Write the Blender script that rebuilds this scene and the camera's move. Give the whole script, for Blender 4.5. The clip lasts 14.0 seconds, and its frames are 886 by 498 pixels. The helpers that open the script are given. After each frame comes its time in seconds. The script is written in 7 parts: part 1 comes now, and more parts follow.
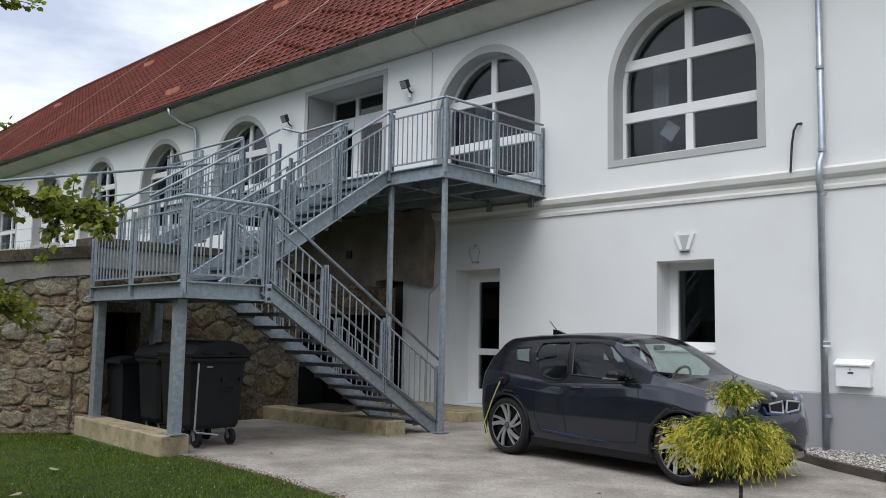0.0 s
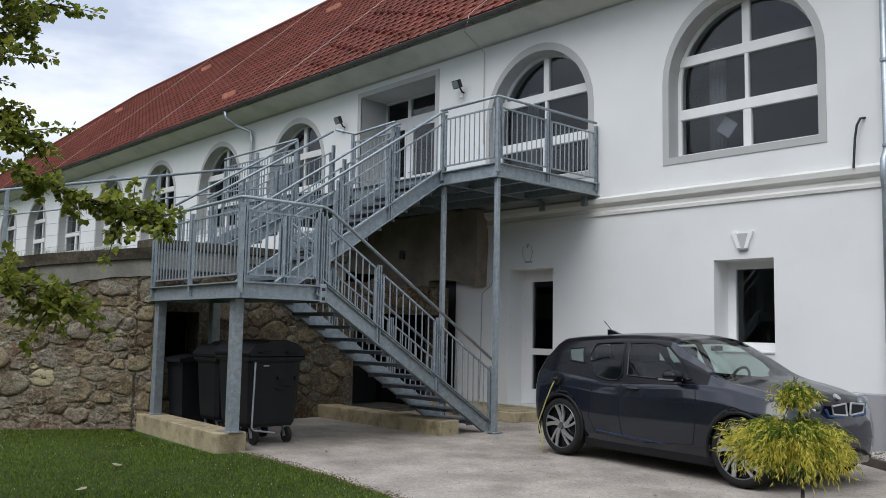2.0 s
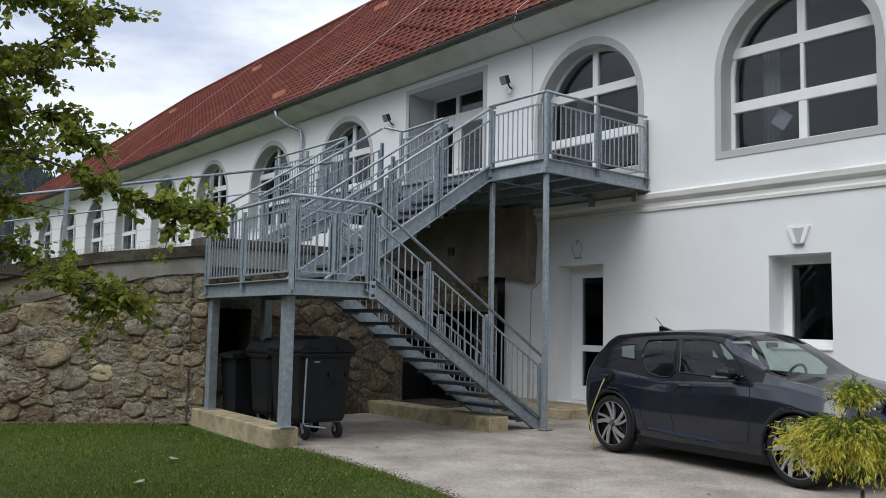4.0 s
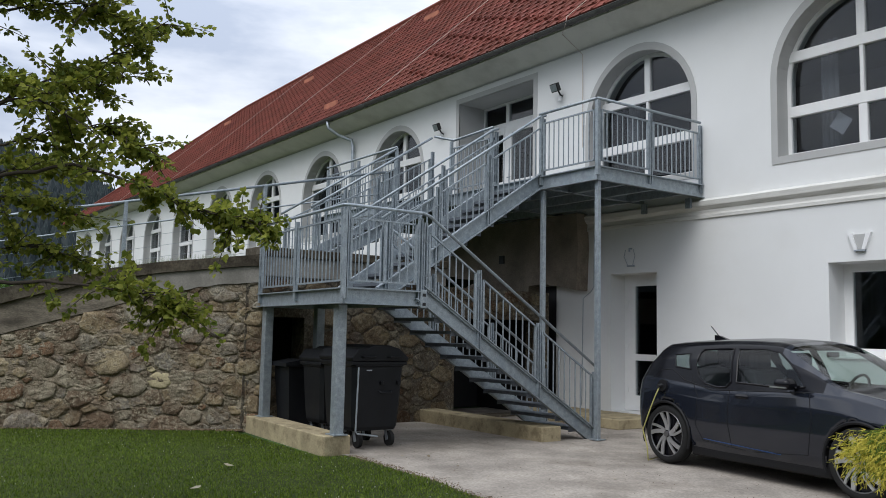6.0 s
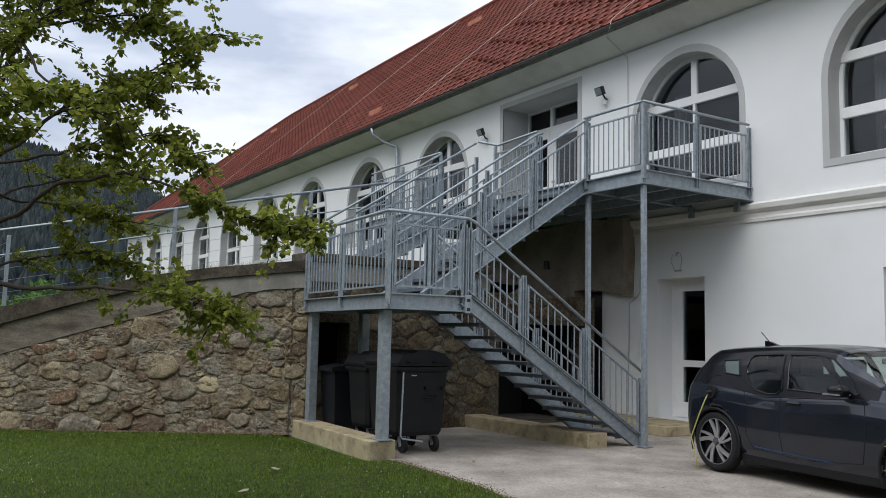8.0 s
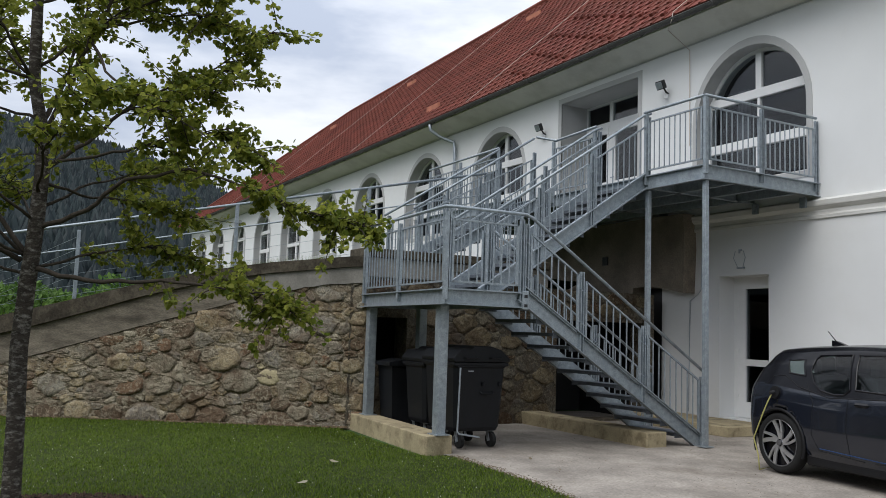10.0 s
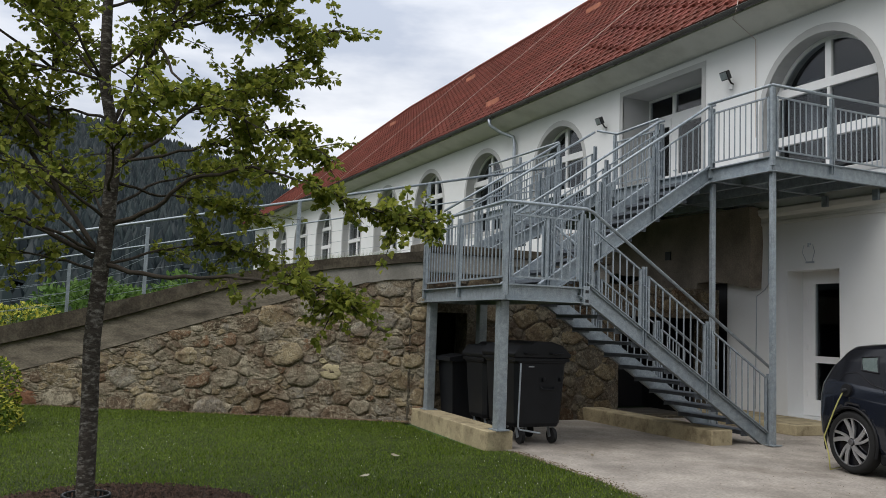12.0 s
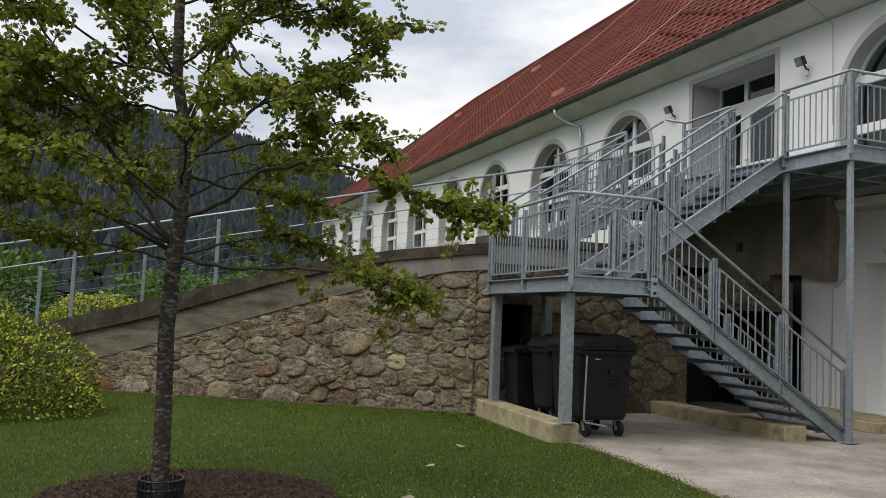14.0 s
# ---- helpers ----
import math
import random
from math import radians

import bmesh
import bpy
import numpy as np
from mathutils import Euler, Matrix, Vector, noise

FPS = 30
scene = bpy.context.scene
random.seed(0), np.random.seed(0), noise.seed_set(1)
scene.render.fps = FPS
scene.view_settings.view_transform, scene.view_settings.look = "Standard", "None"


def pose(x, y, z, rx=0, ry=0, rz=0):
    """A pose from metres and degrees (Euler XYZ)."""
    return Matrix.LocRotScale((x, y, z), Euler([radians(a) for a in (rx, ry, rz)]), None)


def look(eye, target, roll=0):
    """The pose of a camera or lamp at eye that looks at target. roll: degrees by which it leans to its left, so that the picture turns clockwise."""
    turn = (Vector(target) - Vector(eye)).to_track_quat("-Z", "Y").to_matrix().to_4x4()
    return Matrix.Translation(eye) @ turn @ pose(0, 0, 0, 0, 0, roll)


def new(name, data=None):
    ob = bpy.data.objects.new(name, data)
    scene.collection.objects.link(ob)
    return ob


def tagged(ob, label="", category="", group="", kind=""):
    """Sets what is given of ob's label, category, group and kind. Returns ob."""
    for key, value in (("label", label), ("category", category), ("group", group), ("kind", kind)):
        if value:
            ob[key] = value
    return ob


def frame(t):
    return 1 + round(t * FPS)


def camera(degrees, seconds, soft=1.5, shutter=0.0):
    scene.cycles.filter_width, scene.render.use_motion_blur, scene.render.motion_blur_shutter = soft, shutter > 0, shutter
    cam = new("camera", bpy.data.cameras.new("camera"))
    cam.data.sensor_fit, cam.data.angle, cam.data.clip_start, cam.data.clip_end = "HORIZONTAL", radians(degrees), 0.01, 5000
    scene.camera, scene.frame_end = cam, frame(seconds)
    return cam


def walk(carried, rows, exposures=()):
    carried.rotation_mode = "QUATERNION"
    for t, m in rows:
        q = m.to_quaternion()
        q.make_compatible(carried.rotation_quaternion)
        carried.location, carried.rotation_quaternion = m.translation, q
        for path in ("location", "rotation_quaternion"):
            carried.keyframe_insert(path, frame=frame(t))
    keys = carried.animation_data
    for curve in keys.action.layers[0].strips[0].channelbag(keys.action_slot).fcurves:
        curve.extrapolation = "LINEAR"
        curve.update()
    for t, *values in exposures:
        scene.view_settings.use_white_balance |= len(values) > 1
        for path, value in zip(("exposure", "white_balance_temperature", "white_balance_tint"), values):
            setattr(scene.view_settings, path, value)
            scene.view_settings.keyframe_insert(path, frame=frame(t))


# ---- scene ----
# ---------------------------------------------------------------- camera
cam = camera(55.4, 14.0, soft=0.9)
PATH = [
    (0, pose(0, 0, 1.525, 95.535, -1.006, 43.674)),
    (0.5, pose(0, 0, 1.525, 95.498, -1.011, 44.423)),
    (1, pose(0, 0, 1.525, 95.455, -1.013, 45.412)),
    (1.5, pose(0, 0, 1.525, 95.440, -1.025, 46.317)),
    (2, pose(0, 0, 1.525, 95.453, -1.096, 47.262)),
    (2.5, pose(0, 0, 1.525, 95.329, -1.149, 48.087)),
    (3, pose(0, 0, 1.525, 95.208, -1.148, 48.955)),
    (5.5, pose(0, 0, 1.525, 95.508, -1.107, 53.059)),
    (6, pose(0, 0, 1.525, 95.673, -1.157, 54.037)),
    (6.5, pose(0, 0, 1.525, 95.708, -1.220, 55.026)),
    (7, pose(0, 0, 1.525, 95.809, -1.316, 55.716)),
    (7.5, pose(0, 0, 1.525, 95.836, -1.312, 56.366)),
    (8, pose(0, 0, 1.525, 95.964, -1.258, 57.047)),
    (10.5, pose(0, 0, 1.525, 95.442, -1.911, 61.918)),
    (11, pose(0, 0, 1.525, 95.354, -1.858, 62.866)),
    (11.5, pose(0, 0, 1.525, 95.189, -1.931, 63.809)),
    (12, pose(0, 0, 1.525, 95.120, -1.994, 64.966)),
    (12.5, pose(0, 0, 1.525, 95.005, -1.864, 66.151)),
    (13, pose(0, 0, 1.525, 94.964, -1.780, 66.965)),
    (13.5, pose(0, 0, 1.525, 94.651, -1.960, 68.011)),
    (14, pose(0, 0, 1.525, 94.374, -2.345, 69.366)),
]
walk(cam, PATH, [(0.0, 0.25, 6380, 10), (3.0, 0.25, 6380, 10), (8.0, 0.23, 6440, 10), (11.0, 0.21, 6600, 10), (12.5, 0.20, 6820, 10), (14.0, 0.22, 6980, 10)])

# ---------------------------------------------------------------- world and light
world = bpy.data.worlds.new("overcast")
scene.world = world
world.use_nodes = True
scene.view_settings.exposure = 0.0
wn, wl = world.node_tree.nodes, world.node_tree.links
wn.clear()
w_out = wn.new("ShaderNodeOutputWorld")
w_bg = wn.new("ShaderNodeBackground")
w_sky = wn.new("ShaderNodeTexSky")
w_sky.sky_type, w_sky.sun_disc = "NISHITA", False
w_sky.sun_elevation, w_sky.sun_rotation = radians(51), radians(198)
w_co = wn.new("ShaderNodeTexCoord")
w_map = wn.new("ShaderNodeMapping")
w_map.inputs["Scale"].default_value = (1.0, 1.0, 3.2)
w_noise = wn.new("ShaderNodeTexNoise")
w_noise.inputs["Scale"].default_value, w_noise.inputs["Detail"].default_value = 2.6, 6.0
w_noise.inputs["Roughness"].default_value = 0.55
w_ramp = wn.new("ShaderNodeValToRGB")
w_ramp.color_ramp.elements[0].position, w_ramp.color_ramp.elements[1].position = 0.38, 0.60
w_ramp.color_ramp.elements[0].color = (5.6, 6.3, 7.7, 1)
w_ramp.color_ramp.elements[1].color = (10.4, 10.8, 11.5, 1)
w_mix = wn.new("ShaderNodeMix")
w_mix.data_type = "RGBA"
w_mix.inputs["Factor"].default_value = 0.9
# an overcast sky is about three times brighter overhead than at the horizon
w_sep = wn.new("ShaderNodeSeparateXYZ")
w_up = wn.new("ShaderNodeMapRange")
w_up.inputs["From Min"].default_value, w_up.inputs["From Max"].default_value = 0.0, 1.0
w_up.inputs["To Min"].default_value, w_up.inputs["To Max"].default_value = 0.82, 1.75
w_mul = wn.new("ShaderNodeVectorMath")
w_mul.operation = "SCALE"
wl.new(w_co.outputs["Generated"], w_map.inputs["Vector"])
wl.new(w_map.outputs["Vector"], w_noise.inputs["Vector"])
wl.new(w_noise.outputs["Fac"], w_ramp.inputs["Fac"])
wl.new(w_sky.outputs["Color"], w_mix.inputs["A"])
wl.new(w_ramp.outputs["Color"], w_mix.inputs["B"])
wl.new(w_co.outputs["Generated"], w_sep.inputs["Vector"])
wl.new(w_sep.outputs["Z"], w_up.inputs["Value"])
wl.new(w_mix.outputs["Result"], w_mul.inputs[0])
wl.new(w_up.outputs["Result"], w_mul.inputs["Scale"])
wl.new(w_mul.outputs["Vector"], w_bg.inputs["Color"])
w_bg.inputs["Strength"].default_value = 0.085
wl.new(w_bg.outputs["Background"], w_out.inputs["Surface"])

sun = new("sun", bpy.data.lights.new("sun", "SUN"))
sun.data.energy, sun.data.angle, sun.data.color = 1.3, radians(40), (1.0, 0.985, 0.965)
sun.matrix_world = look((2, -16, 31), (-6, 8, 0))


# ---------------------------------------------------------------- materials
def material(name, colour, rough=0.8, metal=0.0, vary=0.15, scale=8.0, fine=90.0, bump=0.15, bump_m=0.004,
             second=None, island=0.0, dirt=None, dirt_scale=1.2, dirt_amount=0.5, per_object=0.0, coat=0.0, stretch=(1, 1, 1), sheen=0.5):
    """Colour that drifts at two scales, with stains of their own shape, and fine relief."""
    m = bpy.data.materials.new(name)
    m.use_nodes = True
    n, l = m.node_tree.nodes, m.node_tree.links
    p = n["Principled BSDF"]
    p.inputs["Roughness"].default_value, p.inputs["Metallic"].default_value = rough, metal
    p.inputs["Coat Weight"].default_value = coat
    p.inputs["Specular IOR Level"].default_value = 0.2 if rough > 0.75 else sheen
    co = n.new("ShaderNodeNewGeometry")
    mp = n.new("ShaderNodeMapping")
    mp.inputs["Scale"].default_value = stretch
    l.new(co.outputs["Position"], mp.inputs["Vector"])
    big = n.new("ShaderNodeTexNoise")
    big.inputs["Scale"].default_value, big.inputs["Detail"].default_value = scale, 5.0
    small = n.new("ShaderNodeTexNoise")
    small.inputs["Scale"].default_value, small.inputs["Detail"].default_value = fine, 4.0
    for node in (big, small):
        l.new(mp.outputs["Vector"], node.inputs["Vector"])
    ramp = n.new("ShaderNodeValToRGB")
    ramp.color_ramp.elements[0].position, ramp.color_ramp.elements[1].position = 0.3, 0.7
    a = tuple(c * (1 - vary) for c in colour)
    b = second if second else tuple(min(1, c * (1 + vary)) for c in colour)
    ramp.color_ramp.elements[0].color, ramp.color_ramp.elements[1].color = (*a, 1), (*b, 1)
    l.new(big.outputs["Fac"], ramp.inputs["Fac"])
    last = ramp.outputs["Color"]
    grain = n.new("ShaderNodeMix")
    grain.data_type, grain.blend_type = "RGBA", "OVERLAY"
    grain.inputs["Factor"].default_value = min(0.9, vary * 2)
    l.new(last, grain.inputs["A"])
    l.new(small.outputs["Fac"], grain.inputs["B"])
    last = grain.outputs["Result"]
    if dirt:
        spots = n.new("ShaderNodeTexNoise")
        spots.inputs["Scale"].default_value, spots.inputs["Detail"].default_value = dirt_scale, 8.0
        spots.inputs["Roughness"].default_value = 0.65
        l.new(mp.outputs["Vector"], spots.inputs["Vector"])
        sr = n.new("ShaderNodeMapRange")
        sr.inputs["From Min"].default_value, sr.inputs["From Max"].default_value = 0.5, 0.72
        sr.inputs["To Max"].default_value = dirt_amount
        l.new(spots.outputs["Fac"], sr.inputs["Value"])
        dm = n.new("ShaderNodeMix")
        dm.data_type = "RGBA"
        l.new(sr.outputs["Result"], dm.inputs["Factor"])
        l.new(last, dm.inputs["A"])
        dm.inputs["B"].default_value = (*dirt, 1)
        last = dm.outputs["Result"]
    if island or per_object:
        hsv = n.new("ShaderNodeHueSaturation")
        src = co.outputs["Random Per Island"]
        if per_object:
            oi = n.new("ShaderNodeObjectInfo")
            src = oi.outputs["Random"]
        amount = island or per_object
        vr = n.new("ShaderNodeMapRange")
        vr.inputs["To Min"].default_value, vr.inputs["To Max"].default_value = 1 - amount, 1 + amount
        l.new(src, vr.inputs["Value"])
        l.new(vr.outputs["Result"], hsv.inputs["Value"])
        hr = n.new("ShaderNodeMapRange")
        hr.inputs["To Min"].default_value, hr.inputs["To Max"].default_value = 0.5 + 0.015 * amount, 0.5 - 0.015 * amount
        l.new(src, hr.inputs["Value"])
        l.new(hr.outputs["Result"], hsv.inputs["Hue"])
        l.new(last, hsv.inputs["Color"])
        last = hsv.outputs["Color"]
    l.new(last, p.inputs["Base Color"])
    rr = n.new("ShaderNodeMapRange")
    rr.inputs["To Min"].default_value, rr.inputs["To Max"].default_value = max(0.02, rough - 0.1), min(1, rough + 0.1)
    l.new(big.outputs["Fac"], rr.inputs["Value"])
    l.new(rr.outputs["Result"], p.inputs["Roughness"])
    if bump:
        bp = n.new("ShaderNodeBump")
        bp.inputs["Strength"].default_value, bp.inputs["Distance"].default_value = bump, bump_m
        l.new(small.outputs["Fac"], bp.inputs["Height"])
        l.new(bp.outputs["Normal"], p.inputs["Normal"])
    return m


def pane_glass(name, tint=(0.72, 0.75, 0.77), base=0.0):
    """A pane: see-through with a mirror's share of gloss that grows towards grazing."""
    m = bpy.data.materials.new(name)
    m.use_nodes = True
    n, l = m.node_tree.nodes, m.node_tree.links
    n.clear()
    out = n.new("ShaderNodeOutputMaterial")
    mix = n.new("ShaderNodeMixShader")
    clear = n.new("ShaderNodeBsdfTransparent")
    clear.inputs["Color"].default_value = (*tint, 1)
    gloss = n.new("ShaderNodeBsdfGlossy")
    gloss.inputs["Roughness"].default_value = 0.02
    fr = n.new("ShaderNodeLayerWeight")
    fr.inputs["Blend"].default_value = 0.5
    steep = n.new("ShaderNodeMath")
    steep.operation, steep.inputs[1].default_value = "POWER", 5.0
    add = n.new("ShaderNodeMath")
    add.operation, add.inputs[1].default_value, add.inputs[2].default_value = "MULTIPLY_ADD", 0.95 - base, 0.04 + base
    l.new(fr.outputs["Facing"], steep.inputs[0])
    l.new(steep.outputs["Value"], add.inputs[0])
    l.new(add.outputs["Value"], mix.inputs["Fac"])
    l.new(clear.outputs["BSDF"], mix.inputs[1])
    l.new(gloss.outputs["BSDF"], mix.inputs[2])
    l.new(mix.outputs["Shader"], out.inputs["Surface"])
    return m


def leaf_material(name, dark, light, translucent=0.35):
    m = bpy.data.materials.new(name)
    m.use_nodes = True
    n, l = m.node_tree.nodes, m.node_tree.links
    p = n["Principled BSDF"]
    p.inputs["Roughness"].default_value = 0.55
    p.inputs["Specular IOR Level"].default_value = 0.2
    out = n["Material Output"]
    g = n.new("ShaderNodeNewGeometry")
    ramp = n.new("ShaderNodeValToRGB")
    ramp.color_ramp.elements[0].color, ramp.color_ramp.elements[1].color = (*dark, 1), (*light, 1)
    l.new(g.outputs["Random Per Island"], ramp.inputs["Fac"])
    l.new(ramp.outputs["Color"], p.inputs["Base Color"])
    tr = n.new("ShaderNodeBsdfTranslucent")
    l.new(ramp.outputs["Color"], tr.inputs["Color"])
    mix = n.new("ShaderNodeMixShader")
    mix.inputs["Fac"].default_value = translucent
    l.new(p.outputs["BSDF"], mix.inputs[1])
    l.new(tr.outputs["BSDF"], mix.inputs[2])
    l.new(mix.outputs["Shader"], out.inputs["Surface"])
    return m


plaster = material("plaster", (0.76, 0.765, 0.755), 0.9, vary=0.03, scale=0.8, fine=140, bump=0.25, bump_m=0.002, dirt=(0.62, 0.60, 0.55), dirt_scale=0.7, dirt_amount=0.22)
surround_grey = material("surround_grey", (0.46, 0.46, 0.45), 0.9, vary=0.05, scale=2, fine=120, bump=0.2)
plinth_grey = material("plinth_grey", (0.33, 0.33, 0.34), 0.9, vary=0.06, scale=2, fine=120, bump=0.2)
old_render = material("old_render", (0.25, 0.21, 0.165), 0.95, vary=0.25, scale=1.6, fine=40, bump=0.5, bump_m=0.01, dirt=(0.13, 0.10, 0.08), dirt_scale=2.2, dirt_amount=0.7)
white_frame = material("white_frame", (0.8, 0.8, 0.79), 0.45, vary=0.02, bump=0.03)
# the dimness of the rooms is put into this dark grey
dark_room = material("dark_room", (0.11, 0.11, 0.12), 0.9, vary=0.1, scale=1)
glass = pane_glass("window_glass")
zinc = material("zinc", (0.42, 0.46, 0.50), 0.45, 0.75, vary=0.12, scale=9, fine=60, bump=0.08, dirt=(0.30, 0.33, 0.36), dirt_scale=6, dirt_amount=0.6)
galv = material("galvanised_steel", (0.31, 0.35, 0.375), 0.46, 0.45, vary=0.2, scale=14, fine=70, bump=0.08, dirt=(0.24, 0.29, 0.33), dirt_scale=5, dirt_amount=0.7)
# darker plate than galv, with the shade of the undersides put into it
galv_tread = material("shaded_tread_steel", (0.115, 0.13, 0.15), 0.6, 0.3, vary=0.2, scale=10, fine=50, bump=0.1, dirt=(0.10, 0.11, 0.12), dirt_scale=4, dirt_amount=0.6)
roof_red = material("roof_tile", (0.172, 0.053, 0.038), 0.85, vary=0.2, scale=1.2, fine=50, bump=0.4, bump_m=0.005, dirt=(0.10, 0.03, 0.025), dirt_scale=0.6, dirt_amount=0.7, island=0.22)
roof_piece = material("roof_tile_piece", (0.172, 0.053, 0.038), 0.85, vary=0.2, scale=1.2, fine=50, bump=0.4, bump_m=0.005, dirt=(0.10, 0.03, 0.025), dirt_scale=0.6, dirt_amount=0.7, per_object=0.22)
vent_red = material("vent_tile", (0.42, 0.17, 0.11), 0.85, vary=0.2, scale=4, fine=50)
concrete = material("concrete", (0.325, 0.29, 0.25), 0.9, vary=0.26, scale=1.6, fine=38, bump=0.3, bump_m=0.004, dirt=(0.17, 0.145, 0.118), dirt_scale=0.9, dirt_amount=0.8)
curb_concrete = material("curb_concrete", (0.37, 0.31, 0.195), 0.9, vary=0.2, scale=4, fine=60, bump=0.35, bump_m=0.005, dirt=(0.13, 0.10, 0.06), dirt_scale=4.5, dirt_amount=0.85)
cope_mat = material("cope_concrete", (0.060, 0.050, 0.036), 0.95, vary=0.4, scale=3, fine=30, bump=0.8, bump_m=0.012, dirt=(0.15, 0.135, 0.10), dirt_scale=5.0, dirt_amount=0.6)
band_mat = material("band_concrete", (0.185, 0.160, 0.122), 0.95, vary=0.35, scale=2.2, fine=26, bump=0.7, bump_m=0.010, dirt=(0.055, 0.047, 0.036), dirt_scale=1.6, dirt_amount=0.85, stretch=(1, 1, 4))
patch_mat = material("render_patch", (0.26, 0.245, 0.215), 0.95, vary=0.15, scale=2.5, fine=45, bump=0.4, bump_m=0.005, dirt=(0.13, 0.12, 0.10), dirt_scale=1.6, dirt_amount=0.6)


def rubble_material(name, per_object, tones, shade=1.0):
    """Each stone picks its own tone; veins, grain and lichen break it up."""
    m = bpy.data.materials.new(name)
    m.use_nodes = True
    n, l = m.node_tree.nodes, m.node_tree.links
    p = n["Principled BSDF"]
    p.inputs["Roughness"].default_value, p.inputs["Specular IOR Level"].default_value = 0.92, 0.2
    g = n.new("ShaderNodeNewGeometry")
    src = n.new("ShaderNodeObjectInfo").outputs["Random"] if per_object else g.outputs["Random Per Island"]
    ramp = n.new("ShaderNodeValToRGB")
    ramp.color_ramp.interpolation = "CONSTANT"
    while len(ramp.color_ramp.elements) < len(tones):
        ramp.color_ramp.elements.new(0.5)
    for k, tone in enumerate(tones):
        ramp.color_ramp.elements[k].position = k / len(tones)
        ramp.color_ramp.elements[k].color = (*(c * shade for c in tone), 1)
    l.new(src, ramp.inputs["Fac"])
    last = ramp.outputs["Color"]
    noises = []
    for scale, detail, low, high, tint, amount in ((7.0, 6, 0.46, 0.64, (0.11, 0.088, 0.060), 0.72), (20.0, 5, 0.48, 0.62, (0.56, 0.49, 0.35), 0.62), (1.9, 4, 0.46, 0.68, (0.15, 0.092, 0.055), 0.75), (60.0, 3, 0.52, 0.62, (0.05, 0.04, 0.03), 0.5)):
        t = n.new("ShaderNodeTexNoise")
        t.inputs["Scale"].default_value, t.inputs["Detail"].default_value, t.inputs["Roughness"].default_value = scale, detail, 0.62
        t.inputs["Distortion"].default_value = 0.8
        l.new(g.outputs["Position"], t.inputs["Vector"])
        r = n.new("ShaderNodeMapRange")
        r.inputs["From Min"].default_value, r.inputs["From Max"].default_value, r.inputs["To Max"].default_value = low, high, amount
        l.new(t.outputs["Fac"], r.inputs["Value"])
        mix = n.new("ShaderNodeMix")
        mix.data_type = "RGBA"
        l.new(r.outputs["Result"], mix.inputs["Factor"])
        l.new(last, mix.inputs["A"])
        mix.inputs["B"].default_value = (*(c * shade for c in tint), 1)
        last = mix.outputs["Result"]
        noises.append(t)
    l.new(last, p.inputs["Base Color"])
    prev = None
    for t, dist in ((noises[0], 0.035), (noises[1], 0.016), (noises[3], 0.006)):
        b = n.new("ShaderNodeBump")
        b.inputs["Strength"].default_value, b.inputs["Distance"].default_value = 0.9, dist
        l.new(t.outputs["Fac"], b.inputs["Height"])
        if prev:
            l.new(prev.outputs["Normal"], b.inputs["Normal"])
        prev = b
    l.new(prev.outputs["Normal"], p.inputs["Normal"])
    return m


STONE_TONES = [(0.33, 0.285, 0.205), (0.42, 0.34, 0.205), (0.27, 0.24, 0.185), (0.45, 0.40, 0.29), (0.32, 0.25, 0.15), (0.37, 0.34, 0.27), (0.18, 0.13, 0.085), (0.40, 0.31, 0.18), (0.30, 0.27, 0.22), (0.24, 0.145, 0.085)]
stone_mat = rubble_material("rubble_stone", True, STONE_TONES, 0.82)
stone_rest = rubble_material("rubble_stone_rest", False, STONE_TONES, 0.82)
# darkened copies of stone and mortar: shade under the stairs is in the colour
shaded_stone = rubble_material("shaded_stone", False, STONE_TONES, 0.45)
shaded_mortar = rubble_material("shaded_mortar", False, [(0.24, 0.215, 0.17)], 0.5)
mortar = rubble_material("mortar", False, [(0.33, 0.28, 0.20)], 0.80)
rust_stone = material("rust_stone", (0.19, 0.095, 0.055), 0.9, vary=0.3, scale=4, fine=30, bump=0.8, bump_m=0.02)
pale_stone = material("pale_stone", (0.42, 0.36, 0.22), 0.9, vary=0.2, scale=5, fine=40, bump=0.6, bump_m=0.01)
bin_plastic = material("bin_plastic", (0.007, 0.008, 0.010), 0.5, vary=0.2, scale=5, fine=60, bump=0.05, sheen=0.3)
rubber = material("rubber", (0.018, 0.018, 0.018), 0.85, vary=0.15, bump=0.1)
lawn_soil = material("lawn_soil", (0.034, 0.048, 0.009), 0.95, vary=0.35, scale=1.5, fine=60, bump=0.8, bump_m=0.02, dirt=(0.06, 0.075, 0.018), dirt_scale=0.7, dirt_amount=0.6)
far_field = material("far_field", (0.05, 0.10, 0.03), 0.95, vary=0.3, scale=0.2, fine=3, bump=0)
mulch_mat = material("mulch", (0.05, 0.032, 0.024), 0.95, vary=0.4, scale=20, fine=60, bump=0.9, bump_m=0.03)
gravel_mat = material("gravel", (0.40, 0.37, 0.33), 0.85, vary=0.2, scale=20, island=0.45, bump=0.1)
blade_mat = leaf_material("grass_blade", (0.044, 0.086, 0.008), (0.185, 0.25, 0.030), 0.35)
maple_leaf = leaf_material("maple_leaf", (0.090, 0.130, 0.020), (0.33, 0.345, 0.06), 0.5)
golden_leaf = leaf_material("golden_leaf", (0.30, 0.30, 0.03), (0.72, 0.62, 0.12), 0.35)
bush_leaf = leaf_material("bush_leaf", (0.028, 0.062, 0.007), (0.15, 0.22, 0.022), 0.3)
